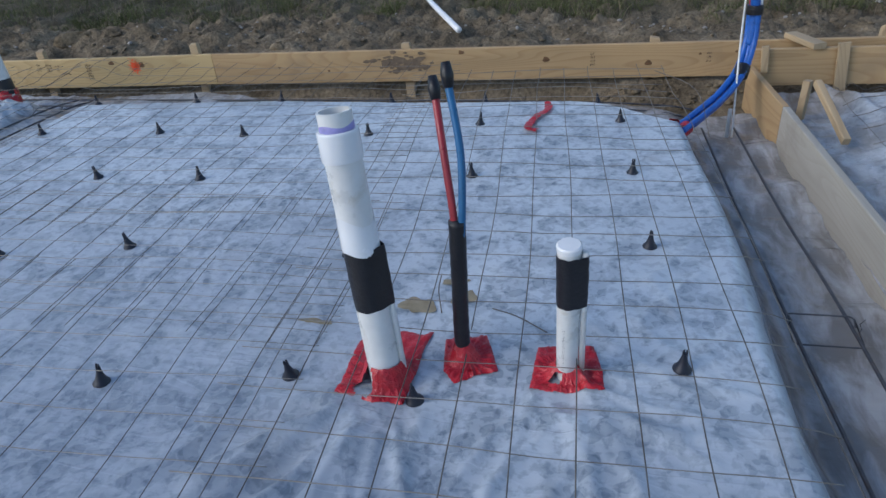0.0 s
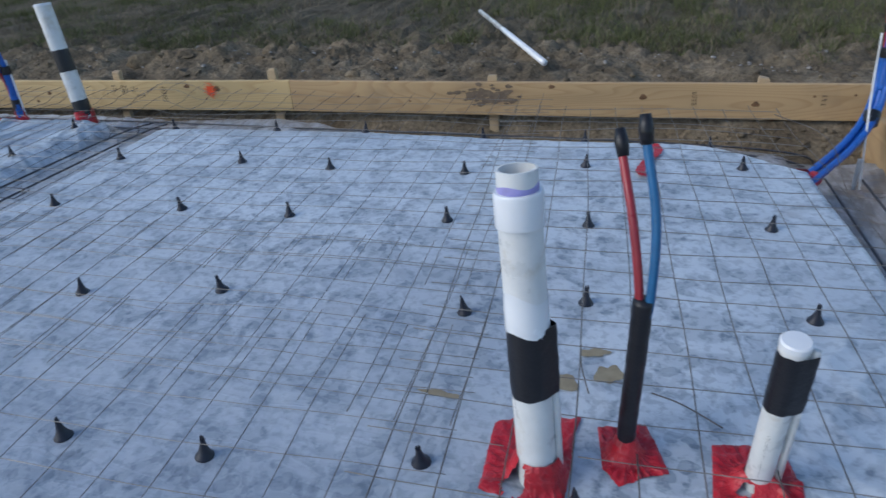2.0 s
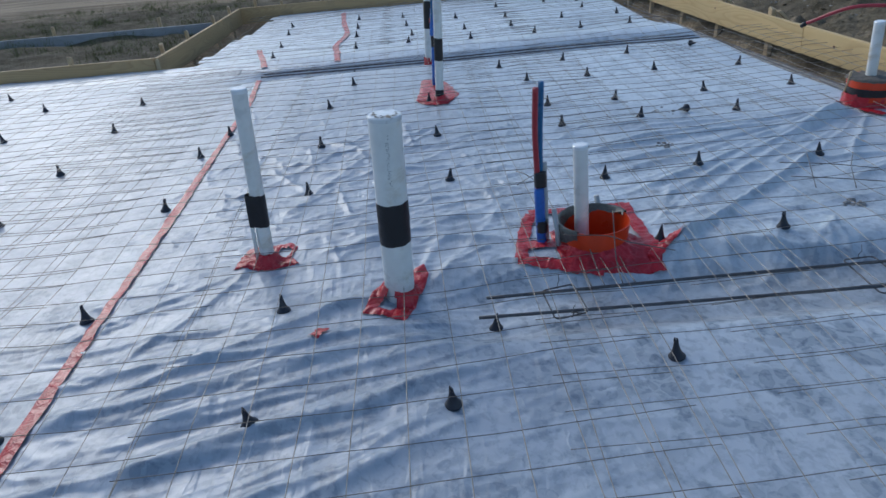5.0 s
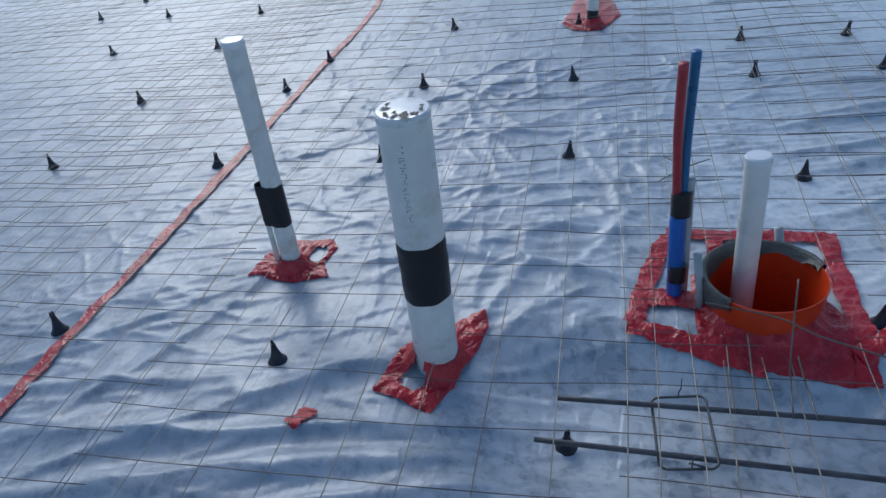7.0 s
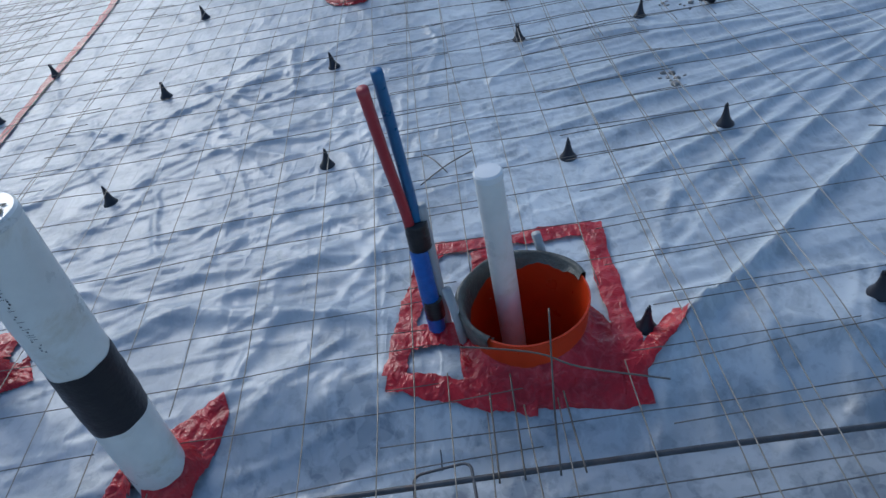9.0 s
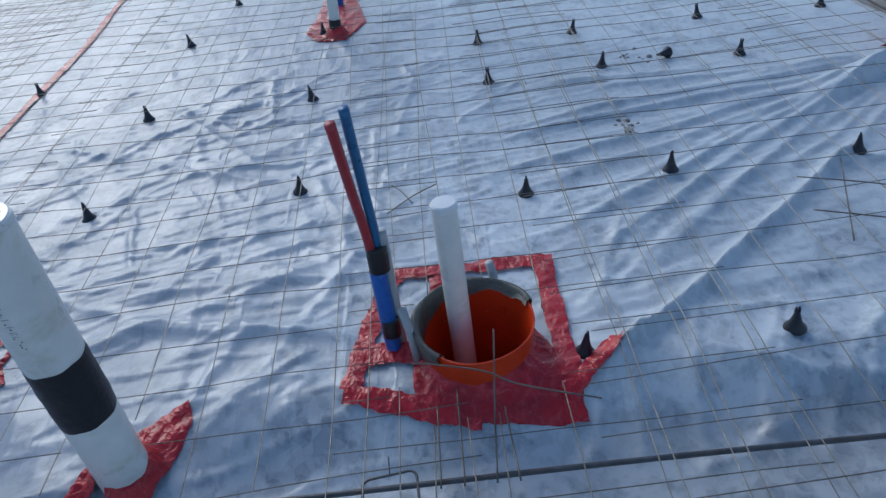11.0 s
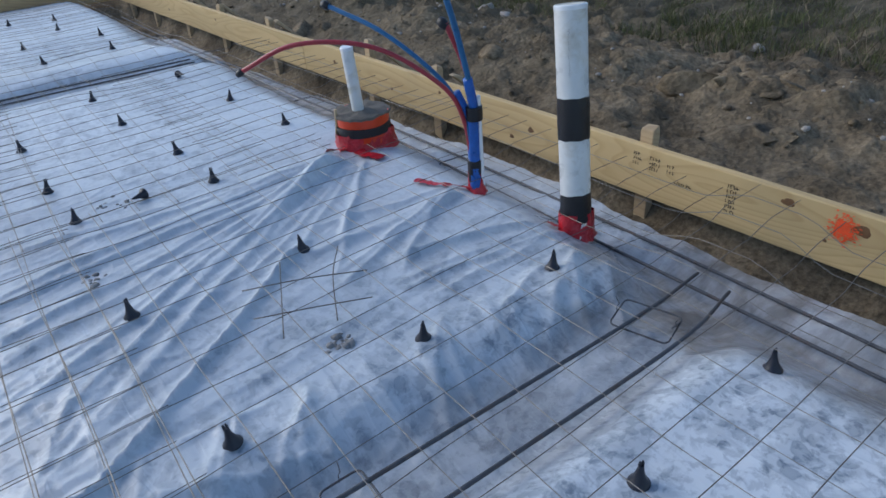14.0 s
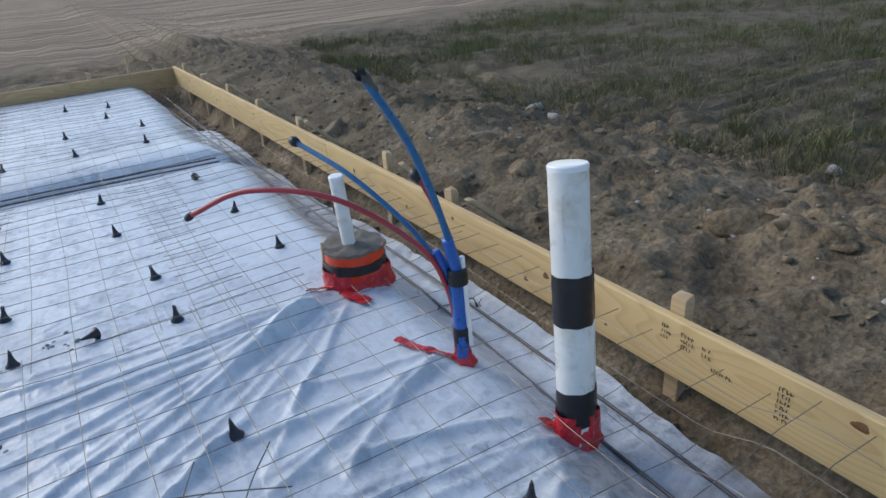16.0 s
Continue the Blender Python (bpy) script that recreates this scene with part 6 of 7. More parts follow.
N_BUCKET = (-5.735, 4.065)
b_two = orange_bucket(N_BUCKET, 0.165, -0.02, 0.130, 0.140, "orange bucket form filled with mud and banded in tape", True)
v, f = lathe_data([(0.1335, 0.066), (0.141, 0.067), (0.1425, 0.112), (0.136, 0.114)], 48, 0.008, 5)
mesh_object("tape_band", v, f, BLACK_TAPE, b_two, True, "black tape band")
v, f = lathe_data([(0.163, -0.022), (0.152, 0.000), (0.146, 0.025), (0.1435, 0.052), (0.1395, 0.078)], 48, 0.05, 6)
rr_ = random.Random(4)
v = [(x + rr_.uniform(-0.007, 0.007), y + rr_.uniform(-0.007, 0.007), z + rr_.uniform(-0.008, 0.008)) for x, y, z in v]
mesh_object("red_tape", v, f, RED_TAPE, b_two, True, "crumpled red tape skirt")
vs, fs = lathe_data([(0.1425, 0.156), (0.145, 0.162), (0.143, 0.170), (0.132, 0.174), (0.09, 0.172), (0.05, 0.176), (0.0, 0.178)], 48, 0.01, 8)
vs = [(x * (1 + 0.09 * noise.noise(Vector((x * 22, y * 22, 3)))), y * (1 + 0.09 * noise.noise(Vector((x * 22, y * 22, 3)))), z + 0.016 * noise.noise(Vector((x * 25, y * 25, z * 9)))) for x, y, z in vs]
mesh_object("mud", vs, fs, CEMENT, b_two, True, "grey mud heaped over the rim")
ob = tube("grey_stub", [(-5.775, 3.925, 0.05), (-5.76, 3.93, 0.12), (-5.745, 3.928, 0.205)], 0.008, STAKE_WOOD, None, 10)
tagged(ob, "thin pale stick standing beside the bucket", "stick")


# ---- tubing ----
def tubing(name, at, label, lines, sleeves=(), ends=()):
    """A bundle of tubes. lines: (points, radius, material, part name); sleeves: (points, radius, material, part name)."""
    ob = base(name, at, label, "tubing", "tubing bundles")
    o = Vector(at)
    for pts, r, mat, nm in lines:
        tube(nm, [p - o for p in bezier(pts, 12)], r, mat, ob, 14)
    for pts, r, mat, nm in sleeves:
        line = bezier(pts, 14)
        q = random.Random(len(line))
        tube(nm, [p - o for p in line], r, mat, ob, 14, radii=[r * (1 + 0.03 * q.uniform(-1, 1)) for _ in line])
    for p, d, r in ends:
        a, b = Vector(p), Vector(p) + Vector(d)
        tube("taped_end", [a - o, (a * 0.5 + b * 0.5) - o, b - o], r, BLACK_TAPE, ob, 10, "end wrapped in black tape", radii=[r * 0.85, r * 1.1, r * 0.75])
    return ob


# beside the leaning pipe
tubing("tubing_bundle", (-0.392, 1.608, 0.0), "red and blue tubes in a black sleeve",
       [([(-0.388, 1.608, 0.40), (-0.392, 1.62, 0.50), (-0.415, 1.67, 0.64), (-0.452, 1.775, 0.775)], 0.0105, RED_PEX, "red_tube"),
        ([(-0.376, 1.602, 0.40), (-0.366, 1.61, 0.50), (-0.368, 1.655, 0.66), (-0.402, 1.722, 0.825)], 0.0105, BLUE_PEX, "blue_tube")],
       [([(-0.392, 1.610, -0.03), (-0.392, 1.608, 0.12), (-0.386, 1.606, 0.30), (-0.381, 1.610, 0.485)], 0.0235, BLACK_TAPE, "sleeve")],
       [((-0.448, 1.765, 0.765), (-0.012, 0.03, 0.055), 0.016), ((-0.400, 1.718, 0.812), (-0.008, 0.018, 0.062), 0.016)])
# beside the orange bucket
tubing("tubing_bundle", (-4.245, 1.738, 0.0), "red and blue tubes taped to a grey conduit by the bucket",
       [([(-4.250, 1.742, 0.03), (-4.262, 1.728, 0.33), (-4.235, 1.718, 0.5), (-4.182, 1.714, 0.685)], 0.0115, RED_PEX, "red_tube"),
        ([(-4.262, 1.752, 0.03), (-4.275, 1.745, 0.33), (-4.255, 1.742, 0.5), (-4.212, 1.741, 0.70)], 0.0115, BLUE_PEX, "blue_tube"),
        ([(-4.262, 1.765, 0.0), (-4.272, 1.762, 0.2), (-4.280, 1.760, 0.355)], 0.012, GREY_PIPE, "conduit")],
       [([(-4.240, 1.742, -0.02), (-4.252, 1.738, 0.12), (-4.262, 1.736, 0.25)], 0.021, BLUE_TAPE, "blue_sleeve"), ([(-4.262, 1.742, 0.255), (-4.268, 1.742, 0.32)], 0.026, BLACK_TAPE, "tape_band"), ([(-4.243, 1.744, 0.055), (-4.248, 1.743, 0.105)], 0.0235, BLACK_TAPE, "tape_band")])
# the northern bundle
north_bundle = tubing("tubing_bundle", (-4.875, 4.12, -0.03), "arching red and blue tubes taped to a conduit",
       [([(-4.875, 4.12, 0.10), (-4.815, 4.08, 0.38), (-4.79, 4.02, 0.62), (-4.74, 3.92, 0.86), (-4.679, 3.79, 1.065)], 0.0115, BLUE_PEX, "blue_tube"),
        ([(-4.878, 4.12, 0.10), (-4.825, 4.09, 0.38), (-4.82, 4.05, 0.56), (-4.832, 3.985, 0.735)], 0.0105, RED_PEX, "red_tube"),
        ([(-4.88, 4.11, 0.10), (-4.845, 4.06, 0.32), (-4.90, 4.00, 0.50), (-5.10, 3.88, 0.68), (-5.345, 3.777, 0.775)], 0.0092, BLUE_PEX, "blue_tube"),
        ([(-4.88, 4.105, 0.10), (-4.845, 4.05, 0.34), (-4.87, 3.97, 0.50), (-5.00, 3.77, 0.665), (-5.20, 3.55, 0.69), (-5.392, 3.390, 0.590)], 0.0092, RED_PEX, "red_tube"),
        ([(-4.865, 4.145, -0.05), (-4.835, 4.12, 0.2), (-4.805, 4.095, 0.44)], 0.0100, PVC_CAP, "conduit")],
       [([(-4.880, 4.120, -0.08), (-4.862, 4.105, 0.15), (-4.828, 4.08, 0.38)], 0.026, BLUE_TAPE, "blue_sleeve"), ([(-4.822, 4.085, 0.345), (-4.818, 4.082, 0.40)], 0.034, BLACK_TAPE, "tape_band"),
        ([(-4.815, 4.078, 0.40), (-4.80, 4.045, 0.52)], 0.019, BLUE_TAPE, "blue_sleeve"), ([(-4.848, 4.07, 0.36), (-4.86, 4.03, 0.46)], 0.018, BLUE_TAPE, "blue_sleeve"), ([(-4.880, 4.12, 0.03), (-4.872, 4.112, 0.10), (-4.862, 4.105, 0.155)], 0.031, BLACK_TAPE, "tape_band")],
       [((-4.83, 3.99, 0.72), (-0.03, -0.015, 0.025), 0.019), ((-5.335, 3.78, 0.772), (-0.035, -0.012, 0.008), 0.017), ((-5.388, 3.395, 0.594), (-0.02, -0.02, -0.02), 0.013)])
o_ = Vector((-4.875, 4.12, -0.03))
rag = random.Random(12)
v, f = [], []
for j, (rr, dz) in enumerate(((0.0125, -0.035), (0.0135, -0.005), (0.019, 0.016), (0.026, 0.034))):
    for k in range(14):
        q = 2 * math.pi * k / 14
        wob_ = 1 + (0.30 * rag.uniform(-1, 1) if j > 1 else 0)
        v.append(Matrix.Translation(Vector((-4.681, 3.795, 1.062)) - o_) @ Vector((0.35, -0.75, 1.0)).to_track_quat("Z", "Y").to_matrix().to_4x4() @ Vector((rr * wob_ * math.cos(q), rr * wob_ * math.sin(q) * (0.7 if j > 1 else 1), dz + (0.012 * rag.uniform(-1, 1) if j == 3 else 0))))
for j in range(3):
    for k in range(14):
        a_, b_ = j * 14 + k, j * 14 + (k + 1) % 14
        f.append((a_, b_, b_ + 14, a_ + 14))
mesh_object("taped_end", v, f, GREY_TAPE, north_bundle, True, "open end wrapped in crumpled grey tape")
collar((-4.878, 4.12, float(film_height(-4.878, 4.12)) + 0.01), 0.028, 0.03, 0.09, "red tape collar round the tubing", 3)
# the far bundle
tubing("tubing_bundle", (-7.22, 1.378, 0.0), "far bundle of blue sleeves and an arching red tube",
       [([(-7.22, 1.385, 0.50), (-7.22, 1.43, 0.62), (-7.22, 1.543, 0.769), (-7.22, 1.727, 0.867), (-7.22, 1.95, 0.872), (-7.22, 2.17, 0.803), (-7.22, 2.30, 0.729)], 0.011, RED_PEX, "red_tube"),
        ([(-7.21, 1.40, 0.50), (-7.20, 1.41, 0.62), (-7.19, 1.415, 0.72)], 0.012, BLUE_PEX, "blue_tube")],
       [([(-7.22, 1.378, -0.02), (-7.22, 1.39, 0.16), (-7.22, 1.40, 0.32)], 0.020, BLUE_TAPE, "blue_sleeve"), ([(-7.22, 1.40, 0.40), (-7.22, 1.41, 0.50), (-7.22, 1.42, 0.60)], 0.027, BLUE_TAPE, "blue_sleeve"), ([(-7.22, 1.40, 0.31), (-7.22, 1.405, 0.41)], 0.024, BLACK_TAPE, "tape_band")])
# the eastern bundle curving up past the forms
E_PATH = [(0.42, 3.72, -0.10), (0.53, 3.88, -0.08), (0.68, 4.10, -0.04), (0.80, 4.28, 0.05), (0.85, 4.38, 0.20), (0.85, 4.40, 0.40), (0.82, 4.38, 0.60), (0.77, 4.34, 0.80)]


def offset_path(dx, dy, dz, stop=None):
    return [(x + dx, y + dy, z + dz) for x, y, z in (E_PATH[:stop] if stop else E_PATH)]


tubing("tubing_bundle", (0.40, 3.62, -0.05), "thick bundle of blue sleeved tubes strapped to a conduit",
       [(offset_path(0.0, 0.0, 0.0)[5:] + [(0.70, 4.30, 0.98), (0.58, 4.2, 1.15)], 0.012, BLUE_PEX, "blue_tube"), (offset_path(-0.02, 0.01, 0.0)[5:] + [(0.72, 4.32, 0.98), (0.64, 4.26, 1.15)], 0.012, RED_PEX, "red_tube"),
        ([(0.756, 4.031, -0.25), (0.765, 4.16, 0.0), (0.775, 4.28, 0.24), (0.785, 4.37, 0.50)], 0.0055, PVC, "conduit"), ([(0.728, 4.04, -0.25), (0.728, 4.04, -0.08)], 0.012, GREY_PIPE, "conduit"),
        (offset_path(0.03, 0.0, 0.02)[5:] + [(0.78, 4.34, 1.0), (0.76, 4.32, 1.15)], 0.010, PVC_CAP, "conduit")],
       [(offset_path(0.0, 0.0, -0.012, 6), 0.021, BLUE_TAPE, "blue_sleeve"), (offset_path(-0.022, 0.018, 0.02, 6), 0.019, BLUE_TAPE, "blue_sleeve"), (offset_path(0.016, -0.018, 0.018, 6), 0.017, BLUE_TAPE, "blue_sleeve"),
        (offset_path(0.0, 0.0, 0.0)[4:7], 0.028, BLUE_TAPE, "blue_sleeve"), ([(0.395, 3.69, -0.125), (0.43, 3.735, -0.10), (0.465, 3.785, -0.092)], 0.040, RED_TAPE, "red_tape"), ([(0.795, 4.265, 0.04), (0.815, 4.31, 0.09)], 0.044, BLACK_TAPE, "tape_band"), ([(0.85, 4.40, 0.37), (0.85, 4.40, 0.42)], 0.046, BLACK_TAPE, "tape_band"), ([(0.838, 4.39, 0.51), (0.833, 4.388, 0.55)], 0.040, BLACK_TAPE, "tape_band")])


# ---- braces and offcuts by the east form ----
def timber(a, b, w, h, label, name="timber_brace", mat=STAKE_WOOD):
    a, b = Vector(a), Vector(b)
    length = (b - a).length
    ob = new(name, board_mesh(name, length, h, w, mat, int(a.x * 100)))
    ob.matrix_basis = Matrix.Translation(a) @ (b - a).to_track_quat("X", "Z").to_matrix().to_4x4() @ Matrix.Translation((0, 0, -h / 2))
    return tagged(ob, label, "timber brace", "timber braces")


timber((1.115, 4.09, -0.16), (1.128, 4.11, 0.06), 0.038, 0.055, "short pine brace standing by the divider")
timber((1.235, 3.65, -0.12), (1.17, 4.08, 0.055), 0.038, 0.042, "pine stake leaning against the brace")
timber((1.470, 4.64, -0.19), (1.442, 4.64, 0.126), 0.02, 0.070, "pine cleat nailed to the inner form board")
timber((1.008, 4.642, -0.05), (0.994, 4.642, 0.115), 0.02, 0.045, "short pine cleat on the inner form board")
timber((1.20, 4.93, 0.112), (1.31, 4.64, 0.107), 0.085, 0.036, "pine offcut lying across the two forms", "wood_offcut")


# ---- clods, stones, rubble and grass ----
def rock_data(count, where, sizes, seed, flat=0.65):
    """Joined angular lumps: where gives (x, y) arrays."""
    r = np.random.default_rng(seed)
    t = (1 + 5 ** 0.5) / 2
    ico = np.array([(-1, t, 0), (1, t, 0), (-1, -t, 0), (1, -t, 0), (0, -1, t), (0, 1, t), (0, -1, -t), (0, 1, -t), (t, 0, -1), (t, 0, 1), (-t, 0, -1), (-t, 0, 1)]) / 1.9
    tri = np.array([(0, 11, 5), (0, 5, 1), (0, 1, 7), (0, 7, 10), (0, 10, 11), (1, 5, 9), (5, 11, 4), (11, 10, 2), (10, 7, 6), (7, 1, 8), (3, 9, 4), (3, 4, 2), (3, 2, 6), (3, 6, 8), (3, 8, 9), (4, 9, 5), (2, 4, 11), (6, 2, 10), (8, 6, 7), (9, 8, 1)])
    x, y = where
    s = sizes[0] * (sizes[1] / sizes[0]) ** (r.random(count) ** 3.0)
    z = terrain_height(x, y)
    jit = 1 + 0.32 * r.uniform(-1, 1, (count, 12, 1))
    v = ico[None] * jit * s[:, None, None] * np.stack([r.uniform(0.7, 1.3, count), r.uniform(0.7, 1.3, count), np.full(count, flat)], 1)[:, None, :]
    a = r.uniform(0, 6.28, count)
    c_, s_ = np.cos(a)[:, None], np.sin(a)[:, None]
    v = np.stack([v[..., 0] * c_ - v[..., 1] * s_, v[..., 0] * s_ + v[..., 1] * c_, v[..., 2]], -1)
    v = v + np.stack([x, y, z + 0.02 * s], 1)[:, None, :]
    f = tri[None] + (np.arange(count) * 12)[:, None, None]
    return v.reshape(-1, 3), f.reshape(-1, 3)


def lump(at, size, seed, name="soil_lump", label="large broken lump of dug soil", mat=None):
    """A half-buried lump, its sides cut by a few planes."""
    r = np.random.default_rng(seed)
    bm = bmesh.new()
    bmesh.ops.create_icosphere(bm, subdivisions=2, radius=1.0)
    v = np.array([q.co for q in bm.verts])
    f = np.array([[q.index for q in g.verts] for g in bm.faces])
    bm.free()
    for _ in range(10):
        d = r.normal(size=3)
        d /= np.linalg.norm(d)
        over = np.maximum(v @ d - r.uniform(0.22, 0.6), 0)
        v = v - over[:, None] * d
    v = v * (1 + 0.05 * fractal(v[:, 0] * 2.5 + v[:, 2], v[:, 1] * 2.5 - v[:, 2], seed, 4, 0.6))[:, None]
    v = v * size * np.array([r.uniform(0.8, 1.4), r.uniform(0.7, 1.1), r.uniform(0.5, 0.8)])
    a = r.uniform(0, 6.28)
    v = np.stack([v[:, 0] * np.cos(a) - v[:, 1] * np.sin(a), v[:, 0] * np.sin(a) + v[:, 1] * np.cos(a), v[:, 2]], 1)
    ob = quick_mesh(name, v, f, mat or CLOD, flat=True)
    ob.matrix_basis = Matrix.Translation((at[0], at[1], float(terrain_height(*at)) - 0.16 * size))
    return tagged(ob, label, "soil lump", "lumps of dug soil")


lr = random.Random(77)
for k in range(150):
    x = lr.uniform(-9.5, -1.6)
    y = float(north(x)) + 0.18 + 2.3 * lr.random() ** 1.4
    lump((x, y), 0.03 + 0.10 * lr.random() ** 3.0, 700 + k)

for k in range(14):
    x = lr.uniform(-9.0, -3.2)
    y = float(north(x)) + 0.30 + 1.1 * lr.random()
    lump((x, y), 0.10 + 0.10 * lr.random(), 900 + k)

n = 3600
cx_ = rng.uniform(-14, 3.0, n)
cy_ = north(cx_) + 0.10 + 2.7 * rng.beta(1.2, 2.0, n)
v, f = rock_data(n, (cx_, cy_), (0.005, 0.029), 5)
ob = quick_mesh("soil_clods", v, f, CLOD, flat=True)
tagged(ob, "scattered brown clods of dug soil", "soil clods", kind="stuff")
n = 420
cx_ = rng.uniform(-12, 3.5, n)
cy_ = north(cx_) + 0.5 + np.abs(rng.normal(0.25, 0.45, n)) + 0.25
v, f = rock_data(n, (cx_, cy_), (0.006, 0.026), 6)
ob = quick_mesh("pale_gravel", v, f, STONE)
tagged(ob, "pale stones scattered on the soil", "gravel", kind="stuff")
# soil crumbs along the foot of the forms
n = 1500
cx_ = rng.uniform(-12, 1.2, n)
cy_ = north(cx_) - 0.22 + 0.2 * rng.random(n)
v, f = rock_data(n, (cx_, cy_), (0.008, 0.035), 8)
ob = quick_mesh("trench_crumbs", v, f, CLOD)
tagged(ob, "crumbled soil on the trench's outer side", "soil crumbs", kind="stuff")
for x, y, s in ((-5.5, 7.3, 0.065), (-8.3, 7.0, 0.075), (-7.9, 6.9, 0.08)):
    v, f = rock_data(1, (np.array([x]), np.array([y])), (s, s + 0.001), int(s * 1000))
    v = v - np.array([x, y, 0])
    ob = quick_mesh("stone", v, f, STONE)
    ob.matrix_basis = Matrix.Translation((x, y, 0))
    tagged(ob, "pale stone on the bare soil", "stone")


def debris(x, y, n, spread, seed):
    r = np.random.default_rng(seed)
    px, py = x + r.normal(0, spread, n), y + r.normal(0, spread, n)
    v, f = rock_data(n, (px, py), (0.007, 0.019), seed)
    v = v.reshape(n, 12, 3)
    v[..., 2] += (film_height(px, py) - terrain_height(px, py))[:, None]
    v = v.reshape(-1, 3) - np.array([x, y, 0])
    ob = quick_mesh("debris", v, f, GREY_STONE)
    ob.matrix_basis = Matrix.Translation((x, y, 0))
    return tagged(ob, "small heap of pale stones and mud crumbs on the film", "debris", kind="stuff")


debris(-4.345, 3.15, 26, 0.024, 31)
debris(-5.28, 2.63, 10, 0.03, 32)
debris(-5.95, 2.85, 10, 0.05, 33)


def grass_mesh(name, x, y, height, blades, mat, seed, label):
    """Tufts of thin bent blades, joined."""
    r = np.random.default_rng(seed)
    n = len(x)
    x, y, height = (np.repeat(np.asarray(q), blades) for q in (x, y, height))
    m = n * blades
    spread = 0.10 * height / 0.25
    x = x + r.normal(0, 1, m) * spread
    y = y + r.normal(0, 1, m) * spread
    z = terrain_height(x, y) - 0.02
    h = height * r.uniform(0.45, 1.25, m)
    a = r.uniform(0, 6.283, m)
    w = (0.0016 + 0.0010 * r.random(m)) * (0.7 + h / 0.4)
    lean = h * r.uniform(0.2, 1.3, m)
    la = r.uniform(0, 6.283, m)
    dx, dy = np.cos(a) * w, np.sin(a) * w
    lx, ly = np.cos(la) * lean, np.sin(la) * lean
    v = np.stack([np.stack([x - dx, y - dy, z], 1), np.stack([x + dx, y + dy, z], 1),
                  np.stack([x + lx * 0.35 + dx * 0.8, y + ly * 0.35 + dy * 0.8, z + h * 0.6], 1), np.stack([x + lx * 0.35 - dx * 0.8, y + ly * 0.35 - dy * 0.8, z + h * 0.6], 1),
                  np.stack([x + lx, y + ly, z + h * 0.95], 1)], 1).reshape(-1, 3)
    b = (np.arange(m) * 5)[:, None]
    f = np.concatenate([b + np.array([[0, 1, 2]]), b + np.array([[0, 2, 3]]), b + np.array([[3, 2, 4]])])
    ob = quick_mesh(name, v, f, mat)
    return tagged(ob, label, "grass", kind="stuff")


def grass_material(name, low, high):
    m, n_, l, b = material(name)
    g = n_.new("ShaderNodeNewGeometry")
    p = place(n_, l)
    patch = noise_tex(n_, l, p, 0.6, 3, 0.6)
    add = n_.new("ShaderNodeMath")
    add.operation = "MULTIPLY_ADD"
    add.inputs[1].default_value = 0.5
    l.new(g.outputs["Random Per Island"], add.inputs[0])
    half = n_.new("ShaderNodeMath")
    half.operation = "MULTIPLY"
    half.inputs[1].default_value = 0.6
    l.new(patch, half.inputs[0])
    l.new(half.outputs[0], add.inputs[2])
    r = ramp(n_, [(0.25, low), (0.65, high), (0.9, tuple(min(1, c * 1.6) for c in high))])
    l.new(add.outputs[0], r.inputs[0])
    l.new(r.outputs[0], b.inputs["Base Color"])
    b.inputs["Roughness"].default_value = 0.8
    b.inputs["Specular IOR Level"].default_value = 0.2
    return m


GREEN = grass_material("dull_green_grass", (0.054, 0.063, 0.022), (0.128, 0.136, 0.054))
DRY = grass_material("dry_straw_grass", (0.085, 0.068, 0.042), (0.21, 0.17, 0.115))


def field(count, y0, y1, seed):
    r = np.random.default_rng(seed)
    y = y0 + (y1 - y0) * r.random(count) ** 1.5
    x = -3 + (r.random(count) - 0.5) * (18 + 1.3 * y)
    gap = y - north(x)
    thick = fractal(x * 0.45, y * 0.45, 301, 3)
    bare = 2.35 + 0.6 * np.exp(-((x + 4.8) / 1.3) ** 2) - 1.5 * smooth(-3.0, -0.5, x) + 1.1 * fractal(x * 0.35, y * 0.25, 111, 4)
    track_ = smooth(-15.0, -17.5, x + 0.12 * (y - 4)) * smooth(22, 14, y + 0.4 * (x + 18))
    ok = (gap > bare) & (thick + 0.35 * r.random(count) + 0.10 * np.minimum(gap - bare, 3) > 0.05) & (track_ < 0.4)
    along = np.clip(((x + 1.14) * -1.24 + (y - 5.51) * 3.24) / 12.03, -0.3, 1)
    ok &= np.hypot(x + 1.14 + 1.24 * along, y - 5.51 - 3.24 * along) > 0.28      # bare beside the loose pipe
    return x[ok], y[ok], thick[ok], r


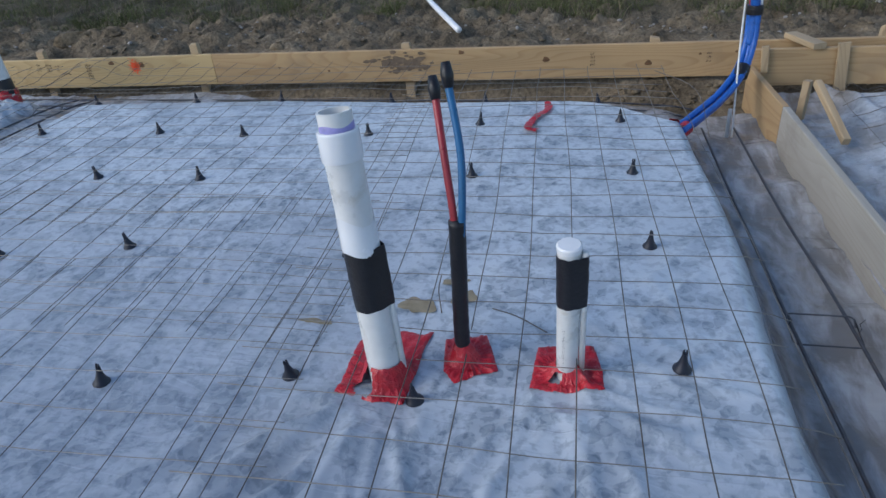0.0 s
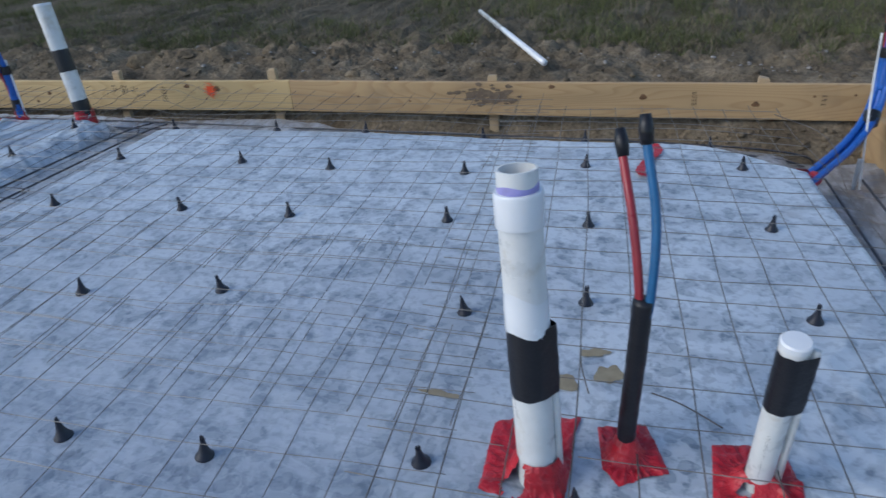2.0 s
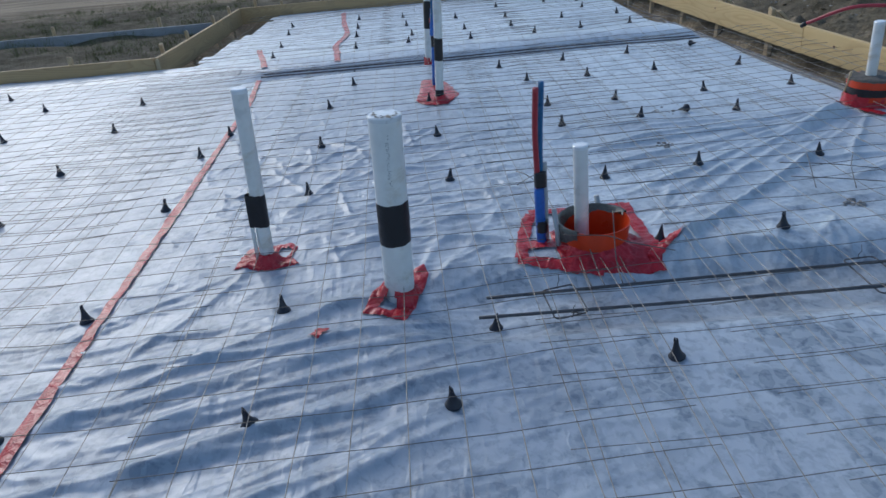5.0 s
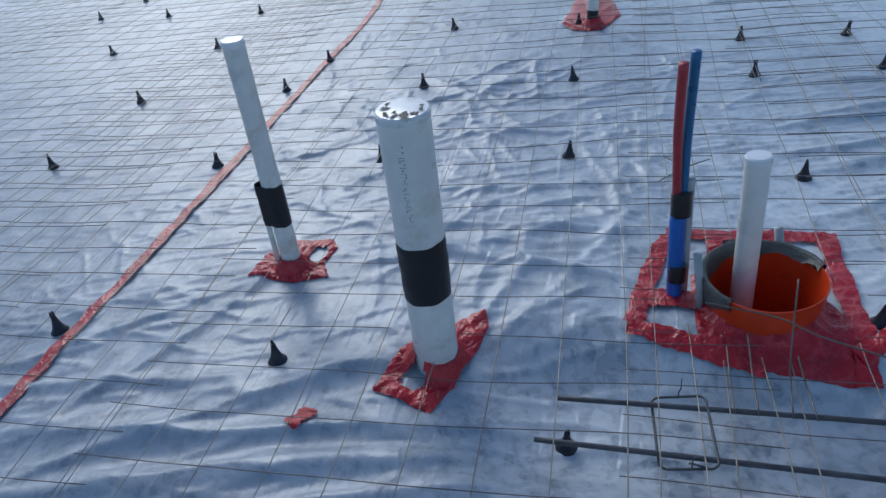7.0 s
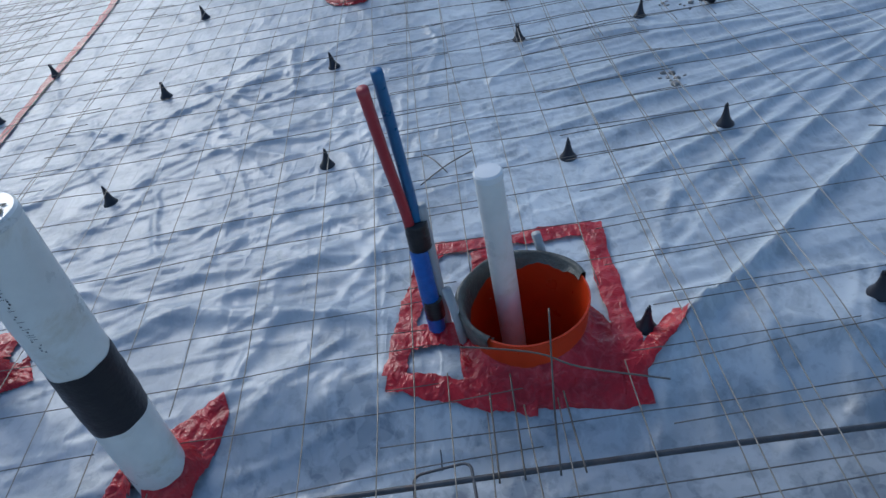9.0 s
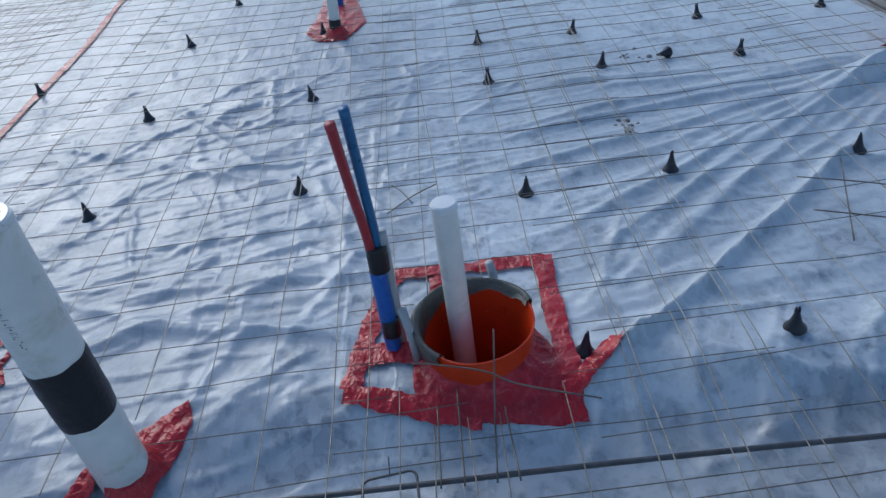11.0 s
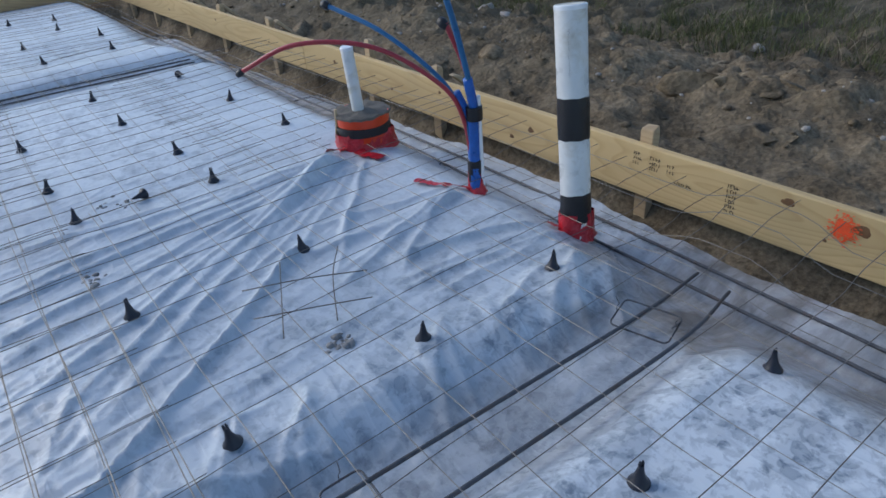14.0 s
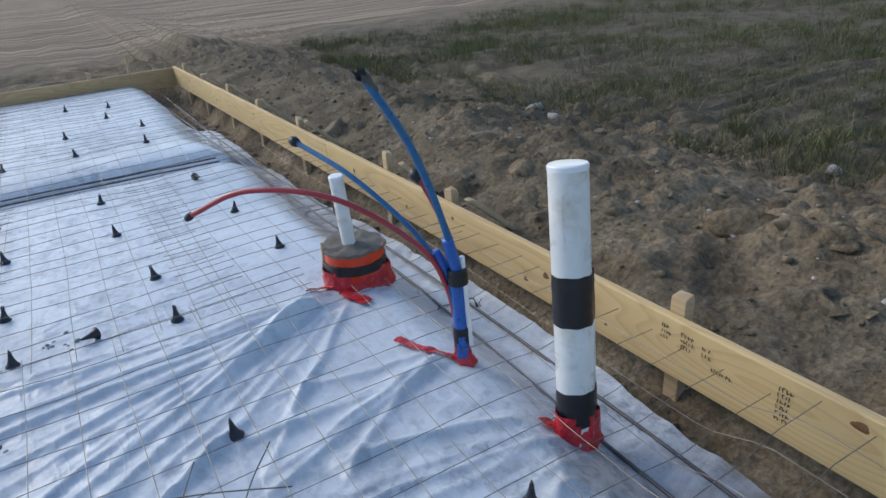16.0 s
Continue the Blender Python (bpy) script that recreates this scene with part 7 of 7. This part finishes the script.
def clump_mesh(name, x, y, radius, tall, blades, mat, seed, label):
    """Low bushy clumps of weeds: short fine blades that make uneven domes."""
    r = np.random.default_rng(seed)
    cx, cy, rad, top = (np.repeat(q, blades) for q in (x, y, radius, tall))
    m = len(cx)
    d = np.sqrt(r.random(m)) * r.uniform(0.6, 1.0, m)
    a = r.uniform(0, 6.283, m)
    px, py = cx + rad * d * np.cos(a), cy + rad * d * np.sin(a)
    lump_ = 0.7 + 0.9 * np.clip(fractal(px * 5, py * 5, seed, 2) + 0.3, 0, 1)
    h = (top * (1 - 0.8 * d ** 2) * lump_ + 0.015) * r.uniform(0.5, 1.1, m)
    z = terrain_height(px, py) - 0.02 + h * r.uniform(0.0, 0.5, m)
    la = a + r.normal(0, 0.9, m)
    lean = (0.25 + 0.7 * d) * 0.09 * r.uniform(0.3, 1.3, m)
    w = r.uniform(0.0015, 0.0035, m)
    wa = r.uniform(0, 6.283, m)
    dx, dy = np.cos(wa) * w, np.sin(wa) * w
    lx, ly = np.cos(la) * lean, np.sin(la) * lean
    up = 0.45 * h + 0.012
    v = np.stack([np.stack([px - dx, py - dy, z], 1), np.stack([px + dx, py + dy, z], 1), np.stack([px + lx, py + ly, z + up], 1)], 1).reshape(-1, 3)
    f = np.arange(m * 3).reshape(-1, 3)
    ob = quick_mesh(name, v, f, mat)
    return tagged(ob, label, "grass", kind="stuff")


x, y, th, r_ = field(5200, 5.6, 24, 401)
pick_ = th > -0.18
x, y, th = x[pick_], y[pick_], th[pick_]
rad_ = (0.14 + 0.35 * np.clip(th, 0, 0.5)) * r_.uniform(0.6, 1.5, len(x))
clump_mesh("field_weeds", x, y, rad_, 0.10 + 0.45 * rad_, 80, GREEN, 411, "low dull green weeds of the field")
x, y, th, r_ = field(6800, 5.6, 20, 402)
pick_ = th > -0.02
x, y, th = x[pick_], y[pick_], th[pick_]
grass_mesh("tall_grass", x, y, (0.15 + 0.26 * np.clip(th + 0.1, 0, 0.6)) * r_.uniform(0.5, 1.2, len(x)), 16, GREEN, 415, "tall dull green grass of the field")
x, y, th, r_ = field(9000, 5.6, 24, 404)
grass_mesh("dry_grass", x, y, 0.17 * r_.uniform(0.5, 1.4, len(x)), 8, DRY, 412, "dry straw-coloured grass of the field")
x, y, th, r_ = field(7000, 20, 80, 403)
grass_mesh("far_grass", x, y, 0.40 * r_.uniform(0.6, 1.4, len(x)), 11, GREEN, 413, "far rough grass of the field")
gr = np.random.default_rng(431)
x, y = gr.uniform(-16.5, -9.1, 2600), gr.uniform(-11, -1.75, 2600)
keep_ = fractal(x * 0.7, y * 0.7, 433, 3) > -0.15
x, y = x[keep_], y[keep_]
grass_mesh("notch_grass", x, y, 0.10 * gr.uniform(0.5, 1.5, len(x)), 12, GREEN, 432, "low rough grass beyond the notch in the forms")
n = 260
x = rng.uniform(-13, 2.5, n)
y = north(x) + rng.uniform(0.7, 2.6, n)
grass_mesh("weed_sprigs", x, y, 0.09 * rng.uniform(0.5, 1.3, n), 9, DRY, 414, "sparse weed sprigs on the spoil")
